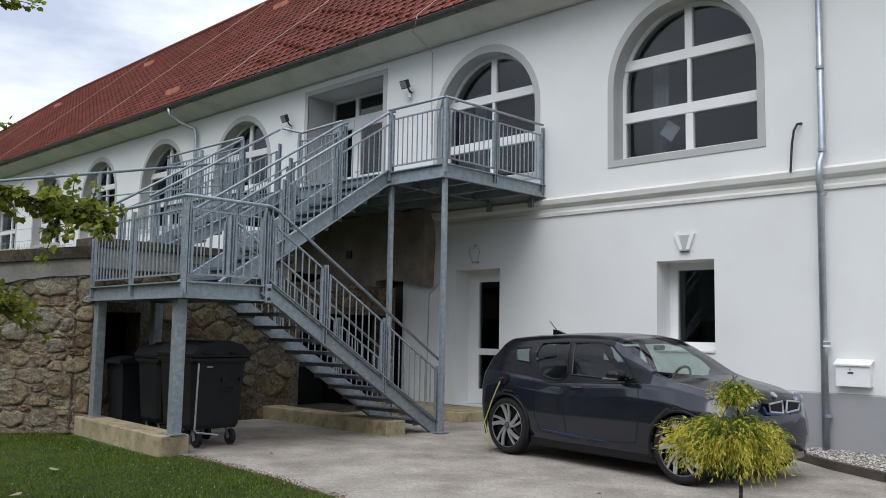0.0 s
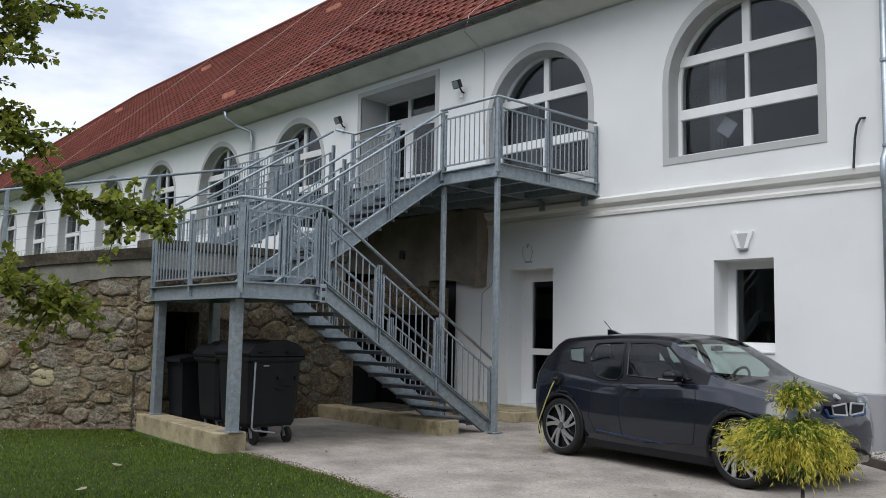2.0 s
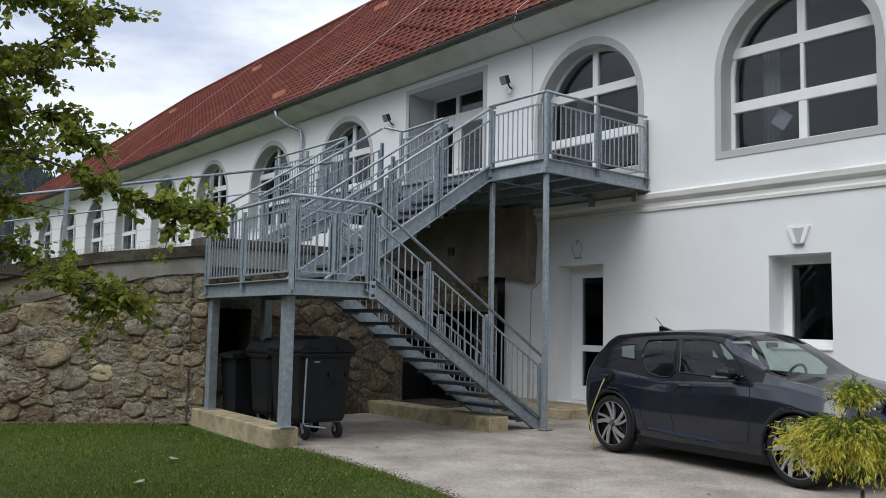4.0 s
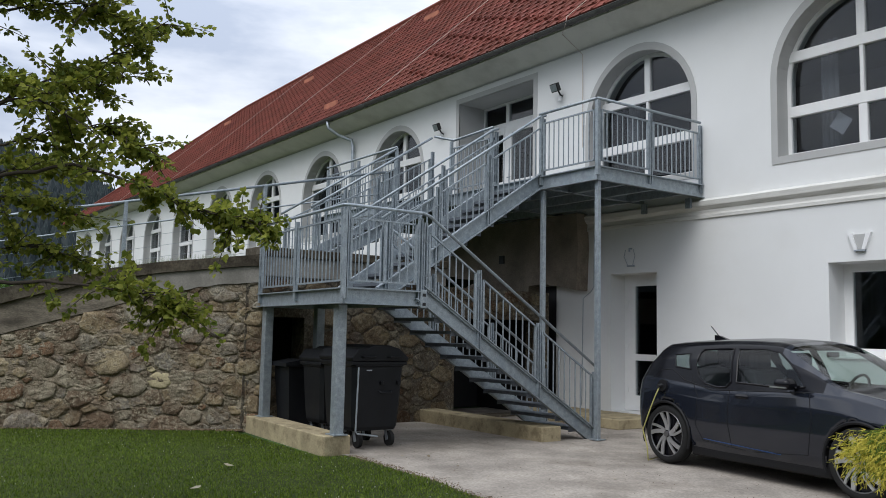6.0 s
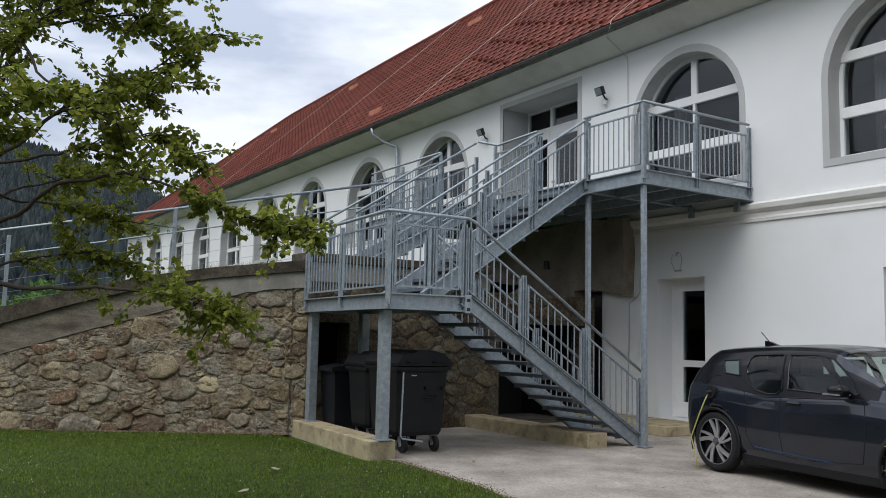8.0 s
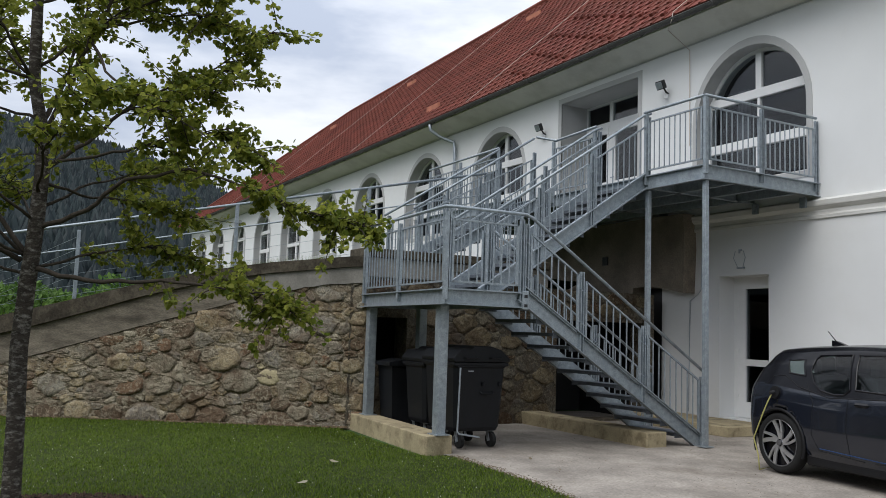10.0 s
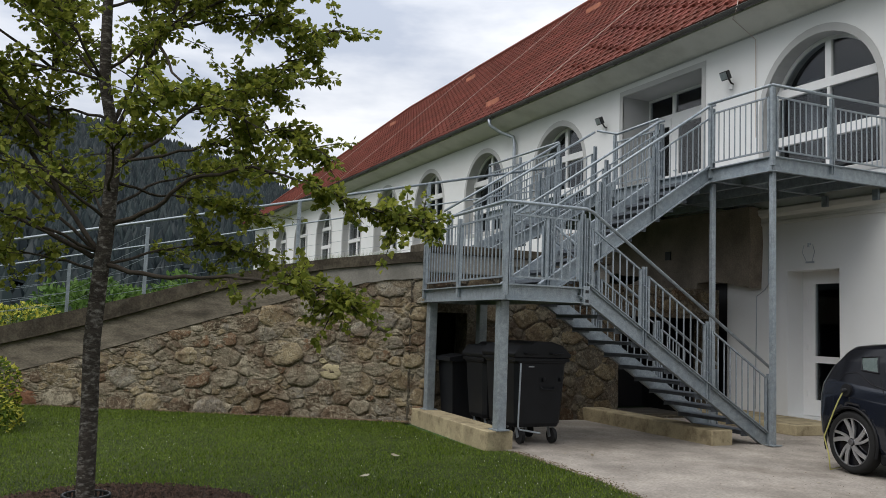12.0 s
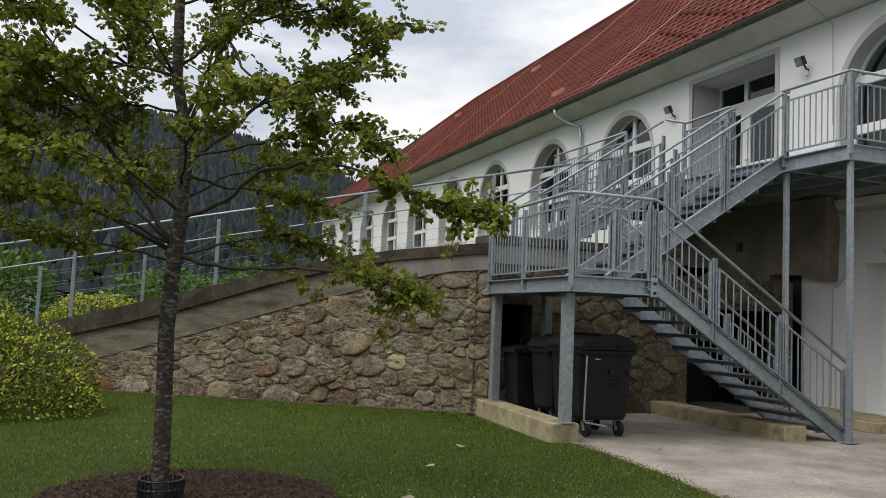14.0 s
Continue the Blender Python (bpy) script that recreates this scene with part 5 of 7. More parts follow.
def section(x, fine=1):
    """Half outline of the body at x, from the floor's middle round the side to the roof's middle."""
    zb, zs, zr, wl_, wm, ws, wr = station(x)
    key = [(0, zb), (wl_ * 0.9, zb), (wl_, zb + 0.04), (wm - 0.02, zb + 0.16), (wm, 0.5 * (zb + zs)), (wm - 0.008, zs - 0.16), (ws + 0.012, zs - 0.03), (ws, zs),
           (wr + (ws - wr) * 0.5, zs + (zr - zs) * 0.55), (wr, zr - 0.07 * min(1, (zr - zs) / 0.2)), (wr * 0.86, zr - 0.025), (wr * 0.5, zr), (0, zr + 0.012)]
    key = np.array(key)
    t = np.concatenate([np.linspace(k, k + 1, n * fine, endpoint=False) for k, n in enumerate(SPLIT)] + [[len(SPLIT)]])
    k = np.arange(len(key))
    return np.stack([np.interp(t, k, key[:, 0]), np.interp(t, k, key[:, 1])], 1)


AXLES, ARCH_R, WHEEL_R = (-1.315, 1.275), 0.385, 0.35
XS = np.concatenate([np.linspace(-2.03, -1.97, 6)[:-1], np.linspace(-1.97, 1.82, 160), np.linspace(1.82, 1.93, 8)[1:]])
SEC = [section(x) for x in XS]


def inside(x, z, poly):
    c = False
    for (x0, z0), (x1, z1) in zip(poly, poly[1:] + poly[:1]):
        if (z0 > z) != (z1 > z) and x < (x1 - x0) * (z - z0) / (z1 - z0) + x0:
            c = not c
    return c


SIDE_WINDOWS = [[(.64, 1.04), (.46, 1.015), (-.26, 1.035), (-.35, 1.41), (.0, 1.42), (.22, 1.385), (.47, 1.22)], [(-.34, 1.03), (-.40, .975), (-.52, .965), (-.72, 1.0), (-.84, 1.07), (-.93, 1.20), (-.93, 1.34), (-.89, 1.385), (-.43, 1.41)],
                [(-1.0, 1.15), (-1.25, 1.17), (-1.34, 1.315), (-1.09, 1.335)]]
groups, maps = {}, {}


def car_vert(name, i, j, side):
    key = (i, j, side)
    groups.setdefault(name, [[], []])
    maps.setdefault(name, {})
    if key not in maps[name]:
        y, z = SEC[i][j]
        x = XS[i]
        for ax in AXLES:
            r = math.hypot(x - ax, z - WHEEL_R)
            if r < ARCH_R and z < 0.80:
                y = min(y, 0.58)
        maps[name][key] = len(groups[name][0])
        groups[name][0].append((x, y * side, z))
    return maps[name][key]


NJ = len(SEC[0])
J_ROOF, J_PILLAR = sum(SPLIT[:9]), sum(SPLIT[:8]) + 3
for i in range(len(XS) - 1):
    for j in range(NJ - 1):
        x = (XS[i] + XS[i + 1]) / 2
        y, z = (SEC[i][j] + SEC[i + 1][j + 1]) / 2
        zb, zs, zr, wl_, wm, ws, wr = station(x)
        name = "body_shell"
        if any(math.hypot(x - ax, z - WHEEL_R) < ARCH_R for ax in AXLES) and z < 0.80 and y > 0.5:
            name = "wheel_arch"
        elif z > zs and y > wr - 0.005 and any(inside(x, z, w) for w in SIDE_WINDOWS):
            name = "side_window"
        elif j >= J_ROOF and 0.31 < x < 1.07:
            name = "windscreen"
        elif y < wr - 0.08 and -1.97 < x < -1.68 and z > 1.10:
            name = "rear_window"
        elif j >= J_PILLAR and 0.25 < x < 1.07:
            name = "body_shell"
        elif z > zs + 0.02 and (y < wr + 0.012 or x < -1.0) and (x < 0.29 or x > 1.07):
            name = "roof_skin"
        elif x < -1.95 and z > 0.62:
            name = "roof_skin"
        elif z > zs + 0.01 and x < 0.87:
            name = "roof_skin"
        for side in (-1, 1):
            whole = name
            if name == "side_window":
                whole = (name, side, [inside(x, z, w) for w in SIDE_WINDOWS].index(True))
            elif name == "wheel_arch":
                whole = (name, side, x > 0)
            else:
                whole = (name, 0, 0)
            q = [car_vert(whole, *ij, side) for ij in ((i, j), (i + 1, j), (i + 1, j + 1), (i, j + 1))]
            groups[whole][1].append(q if side < 0 else q[::-1])
# rounded nose and tail close the shell's ends
for i, bulge, cap_name in ((0, -0.02, "tail_panel"), (len(XS) - 1, 0.025, "nose_panel")):
    verts, faces = [], []
    for side in (-1, 1):
        rim = [len(verts) + j for j in range(NJ)]
        verts.extend((XS[i], y * side, z) for y, z in SEC[i])
        inner = [len(verts) + j for j in range(NJ)]
        mid = 0.5 * (SEC[i][0][1] + SEC[i][-1][1])
        verts.extend((XS[i] + bulge, y * side * 0.7, mid + (z - mid) * 0.7) for y, z in SEC[i])
        hub = len(verts)
        verts.append((XS[i] + bulge * 1.2, 0, mid))
        for j in range(NJ - 1):
            q, r = [rim[j], inner[j], inner[j + 1], rim[j + 1]], [inner[j], hub, inner[j + 1]]
            flip = (side < 0) != (i == 0)
            faces.append(q if flip else q[::-1])
            faces.append(r if flip else r[::-1])
    bm = bmesh.new()
    bm.from_mesh(raw_mesh(cap_name, verts, faces, car_paint, True))
    bmesh.ops.remove_doubles(bm, verts=bm.verts, dist=0.0005)
    part(cap_name, bm, car_paint, car, smooth=True)
for (name, _, _), (verts, faces) in groups.items():
    mat = {"body_shell": car_paint, "roof_skin": car_black, "side_window": car_glass, "windscreen": screen_glass, "rear_window": car_glass, "wheel_arch": car_trim}[name]
    ob = new(name, raw_mesh(name, verts, faces, mat, True))
    ob.parent = car
    ORIGIN[ob.name] = Vector((0, 0, 0))


def side_y(x, z):
    s = section(x, 4)
    m = s[int(np.argmin(np.abs(s[:, 1] - z) + (s[:, 0] < 0.4) * 5))]
    return float(m[0])


for poly in SIDE_WINDOWS:
    for side in (-1, 1):
        pts = []
        for (xa, za), (xb, zb_) in zip(poly, poly[1:] + poly[:1]):
            for k in range(6):
                x, z = xa + (xb - xa) * k / 6, za + (zb_ - za) * k / 6
                pts.append((x, side * (side_y(x, z) + 0.003), z))
        pts.append(pts[0])
        part("window_seal", new_tube(pts, 0.011, 6), car_black, car)
# door seams, sill, handles
def seam(pts, r=0.0045, mat=None, name="door_seam"):
    for side in (-1, 1):
        line = []
        for (xa, za), (xb, zb_) in zip(pts, pts[1:]):
            for k in range(7):
                x, z = xa + (xb - xa) * k / 6, za + (zb_ - za) * k / 6
                line.append((x, side * (side_y(x, z) + 0.0), z))
        part(name, new_tube(line, r, 5), mat or car_trim, car)


seam([(.72, .97), (.76, .70), (.70, .36), (.0, .30)])
seam([(-.33, .95), (-.34, .60), (-.30, .32)])
seam([(-.95, 1.08), (-.80, .85), (-.82, .50), (-.72, .34), (-.12, .30)])
seam([(-1.55, 1.02), (-1.48, 1.12), (-1.30, 1.14), (-1.05, 1.02), (-.6, .93), (.76, .99)], 0.006)
seam([(.36, .318), (-.71, .362)], 0.006, blue_trim, "blue_sill_line")
for side in (-1, 1):
    bm = bmesh.new()
    box(bm, (-0.95, side * 0.80 - 0.03, 0.15), (0.95, side * 0.80 + 0.03, 0.30), 0.02)
    part("sill", bm, car_trim, car)
    for x in (-0.18,):
        bm = bmesh.new()
        box(bm, (x - 0.06, side * 0.872 - 0.02, 0.862), (x + 0.13, side * 0.872 + 0.02, 0.912), 0.02)
        part("door_handle", bm, car_black, car)
    bm = bmesh.new()
    box(bm, (0.43, side * 0.98 - 0.10, 1.01), (0.63, side * 0.98 + 0.09, 1.13), 0.04)
    bmesh.ops.bevel(bm, geom=list(bm.edges), offset=0.015, segments=2, affect="EDGES", profile=0.5)
    mir = part("mirror", bm, car_black, car)
    part("mirror_arm", new_bar((0.55, side * 0.80, 1.02), (0.55, side * 0.93, 1.05), 0.06, 0.04), car_black, mir)
    part("mirror_trim", new_box((0.415, min(side * 1.084, side * 0.90), 1.028), (0.60, max(side * 1.084, side * 0.90), 1.042)), alloy, mir)
    # headlamp
    bm = bmesh.new()
    tube(bm, [(1.85, side * 0.40, 0.83), (1.74, side * 0.62, 0.86), (1.56, side * 0.78, 0.90)], [0.045, 0.065, 0.02], 10)
    lamp = part("headlight", bm, lamp_clear, car, smooth=True)
    part("lamp_ring", new_tube([(1.84, side * 0.46, 0.80), (1.74, side * 0.64, 0.82)], 0.03, 8), alloy, lamp)
    bm = bmesh.new()
    tube(bm, [(-2.01, side * 0.42, 0.93), (-1.97, side * 0.62, 0.93)], 0.045, 10)
    part("rear_light", bm, rust_stone, car)
    # grille halves
    bm = bmesh.new()
    prism(bm, [(side * 0.03, 0.74), (side * 0.28, 0.76), (side * 0.30, 0.84), (side * 0.05, 0.86)], "x", 1.80, 1.935)
    gr = part("grille", bm, car_black, car)
    part("grille_ring", new_tube([(1.937, side * 0.03, 0.74), (1.937, side * 0.28, 0.76), (1.937, side * 0.30, 0.84), (1.937, side * 0.05, 0.86), (1.937, side * 0.03, 0.74)], 0.011, 6), alloy, gr)
    part("blue_flap", new_tube([(1.937, side * 0.10, 0.725), (1.925, side * 0.34, 0.745), (1.905, side * 0.36, 0.81)], 0.014, 6), blue_trim, gr)
part("lower_grille", new_box((1.80, -0.30, 0.34), (1.94, 0.30, 0.42), 0.02), car_trim, car)
part("badge", new_tube([(1.81, 0, 0.905), (1.825, 0, 0.92)], 0.04, 14), alloy, car)
bm = bmesh.new()
prism(bm, [(-1.32, 1.49), (-1.10, 1.51), (-1.25, 1.56), (-1.32, 1.57)], "y", -0.025, 0.025)
part("antenna_fin", bm, car_black, car)
part("antenna_rod", new_tube([(-1.27, 0, 1.555), (-1.40, 0, 1.68)], 0.006, 6), car_black, car)
# cabin
for side in (-1, 1):
    for x in (-0.10, -0.90):
        bm = bmesh.new()
        prism(bm, [(x - 0.05, 0.45), (x + 0.45, 0.42), (x + 0.45, 0.56), (x + 0.08, 0.60), (x - 0.10, 1.16), (x - 0.26, 1.18), (x - 0.14, 0.5)], "y", side * 0.36 - 0.25, side * 0.36 + 0.25)
        bmesh.ops.bevel(bm, geom=list(bm.edges), offset=0.03, segments=2, affect="EDGES", profile=0.5)
        seat = part("seat", bm, car_seat, car)
        part("headrest", new_box((x - 0.28, side * 0.36 - 0.14, 1.17), (x - 0.16, side * 0.36 + 0.14, 1.37), 0.03), car_seat, seat)
part("dashboard", new_prism([(0.42, 0.72), (1.02, 0.72), (0.97, 0.97), (0.67, 0.95), (0.42, 0.86)], "y", -0.72, 0.72), car_trim, car)
ring = [(0.42 + 0.06 * math.sin(a), 0.36 + 0.18 * math.cos(a), 0.98 + 0.17 * math.sin(a)) for a in (2 * math.pi * k / 20 for k in range(21))]
part("steering_wheel", new_tube(ring, 0.016, 8), car_trim, car)
part("cabin_floor", new_box((-1.7, -0.70, 0.30), (1.1, 0.70, 0.34)), car_trim, car)
part("rear_mirror", new_box((0.36, -0.10, 1.34), (0.39, 0.10, 1.40), 0.01), car_trim, car)


rim_dark = material("rim_dark", (0.22, 0.22, 0.23), 0.35, 0.8, vary=0.05, bump=0)


def car_wheel(ax, side):
    y = side * 0.80
    bm = bmesh.new()
    prof = [(0.272, -0.075), (0.305, -0.085), (0.335, -0.075), (0.35, -0.05), (0.35, 0.05), (0.335, 0.075), (0.305, 0.085), (0.272, 0.075)]
    n = 40
    rings = [[bm.verts.new((ax + r * math.cos(a), y + w, WHEEL_R + r * math.sin(a))) for r, w in prof] for a in (2 * math.pi * k / n for k in range(n))]
    for k in range(n):
        for m in range(len(prof) - 1):
            bm.faces.new((rings[k][m], rings[(k + 1) % n][m], rings[(k + 1) % n][m + 1], rings[k][m + 1]))
    bmesh.ops.recalc_face_normals(bm, faces=bm.faces)
    wheel = part("wheel", bm, rubber, car, "low-profile black tyre", True)
    bm = bmesh.new()
    tube(bm, [(ax, y - 0.03, WHEEL_R), (ax, y + 0.03, WHEEL_R)], 0.273, 36)
    part("rim_well", bm, car_black, wheel)
    yo = y + side * 0.070
    circle = [(ax + 0.268 * math.cos(a), yo, WHEEL_R + 0.268 * math.sin(a)) for a in (2 * math.pi * k / 36 for k in range(37))]
    part("rim", new_tube(circle, 0.008, 6), rim_dark, wheel)
    for k in range(5):
        for d, wide, mat in ((-0.24, 0.030, alloy), (0.16, 0.048, alloy)):
            a = 2 * math.pi * k / 5 + 0.3 + d
            pts = [(ax + r * math.cos(a + w), yo - side * (0.014 - 0.05 * (r - 0.04)), WHEEL_R + r * math.sin(a + w)) for r, w in ((0.045, -0.25), (0.12, -0.04), (0.19, 0.10), (0.264, 0.20))]
            bm = bmesh.new()
            for p0, p1 in zip(pts, pts[1:]):
                bar(bm, p0, p1, wide, 0.018, (0, 1, 0))
            part("spoke", bm, mat, wheel)
    part("hub", new_tube([(ax, yo - side * 0.03, WHEEL_R), (ax, yo + side * 0.012, WHEEL_R)], 0.034, 16), rim_dark, wheel)
    arch_pts = [(ax + (ARCH_R + 0.005) * math.cos(a), side * (side_y(ax, 0.6) - 0.004), WHEEL_R + (ARCH_R + 0.005) * math.sin(a)) for a in (-0.35 + (math.pi + 0.7) * k / 24 for k in range(25))]
    part("arch_lip", new_tube(arch_pts, 0.018, 6), car_trim, wheel)


for ax in AXLES:
    for side in (-1, 1):
        car_wheel(ax, side)
port = part("charge_flap", new_tube([(-1.37, -0.86, 0.93), (-1.37, -0.893, 0.935)], 0.075, 16), car_trim, car)
cable = thing("charging_cable", (-7.6, 8.5, 0), "thin yellow charging cable plugged into the car", "cable")
c0 = CAR_M @ Vector((-1.37, -0.92, 0.93))
c1 = CAR_M @ Vector((-1.47, -0.97, 0.68))
c2 = CAR_M @ Vector((-1.635, -0.96, 0.37))
c3 = CAR_M @ Vector((-1.56, -0.96, 0.17))
c4 = CAR_M @ Vector((-1.52, -0.98, 0.012))
c5 = CAR_M @ Vector((-1.9, -0.2, 0.012))
part("cord", new_tube([c0, c0.lerp(c1, 0.5) + Vector((0, 0, 0.01)), c1, c1.lerp(c2, 0.5), c2, c3, c4, c5], 0.008, 8), cable_yellow, cable, smooth=True)
part("plug", new_tube([CAR_M @ Vector((-1.37, -0.89, 0.935)), CAR_M @ Vector((-1.375, -0.95, 0.925))], 0.022, 10), black_paint_and_shade, cable)
wedge = thing("wheel_box", (-4.6, 11.5, 0.05), "small black box lying by the gravel strip", "box")
part("case", new_box((-4.78, 11.40, 0.05), (-4.42, 11.58, 0.19), 0.02), black_paint_and_shade, wedge)
# ---------------------------------------------------------------- plants
TR, TF = Vector((0.351, 0.936, 0)), Vector((-0.936, 0.351, 0))


def leaf_outline(kind):
    """Outline of one leaf, stalk at the origin, tip along x, unit length."""
    if kind == "maple":
        return [(0, 0), (0.02, -0.25), (0.14, -0.46), (0.40, -0.44), (0.62, -0.46), (0.74, -0.22), (1.0, 0.0), (0.74, 0.22), (0.62, 0.46), (0.40, 0.44), (0.14, 0.46), (0.02, 0.25)]
    if kind == "oval":
        return [(0, 0), (0.3, -0.24), (0.7, -0.22), (1.0, 0), (0.7, 0.22), (0.3, 0.24)]
    return [(0, -0.06), (0.5, -0.09), (1.0, 0), (0.5, 0.09), (0, 0.06)]


class LeafHeap:
    """Many leaves gathered into one mesh."""
    def __init__(self, kind):
        self.shape, self.verts, self.faces = leaf_outline(kind), [], []

    def add(self, p, way, normal, size, fold=0.12):
        way = way.normalized()
        side = normal.cross(way)
        if side.length < 1e-3:
            return
        side.normalize()
        up = way.cross(side)
        base = len(self.verts)
        for x, y in self.shape:
            q = p + way * (x * size) + side * (y * size) + up * (abs(y) * fold * size - 0.12 * x * x * size)
            self.verts.append((q.x, q.y, q.z))
        n = len(self.shape)
        h = n // 2
        self.faces.append(tuple(base + k for k in range(0, h + 1)))
        self.faces.append((base, *(base + k for k in range(h, n))))

    def mesh(self, name, mat):
        return raw_mesh(name, self.verts, self.faces, mat)


def rand_dir(rng, flat=1.0):
    v = Vector((rng.gauss(0, 1), rng.gauss(0, 1), rng.gauss(0, 1) * flat))
    return v.normalized()


# the maple on the lawn
tree = thing("tree", (-6.71, 0.34, 0), "young maple with a flaky grey trunk and airy green crown", "tree")
TB = Vector((-6.71, 0.34, 0))


def tp(u, z, w=0.0):
    return TB + TR * (u - 0.065 * z) * 0.925 + TF * w * 0.925 + Vector((0, 0, (z * 1.03 - 1.525) * 0.925 + 1.525 if z > 0.3 else z))


rng = random.Random(11)
bm = bmesh.new()
trunk_pts = [tp(-0.01, -0.02), tp(0.0, 0.12), tp(0.03, 0.75), tp(0.045, 1.25), tp(0.10, 1.75), tp(0.15, 2.1), tp(0.20, 2.6), tp(0.19, 2.95), tp(0.13, 3.3), tp(0.15, 3.9), tp(0.20, 4.6), tp(0.24, 5.3), tp(0.26, 5.9)]
tube(bm, trunk_pts, [0.078, 0.068, 0.062, 0.060, 0.058, 0.055, 0.050, 0.046, 0.043, 0.038, 0.030, 0.020, 0.01], 14)
for v in bm.verts:
    v.co += Vector((noise.noise(v.co * 9), noise.noise(v.co * 9 + Vector((7, 0, 0))), 0)) * 0.006
trunk = part("trunk", bm, bark, tree, smooth=True)
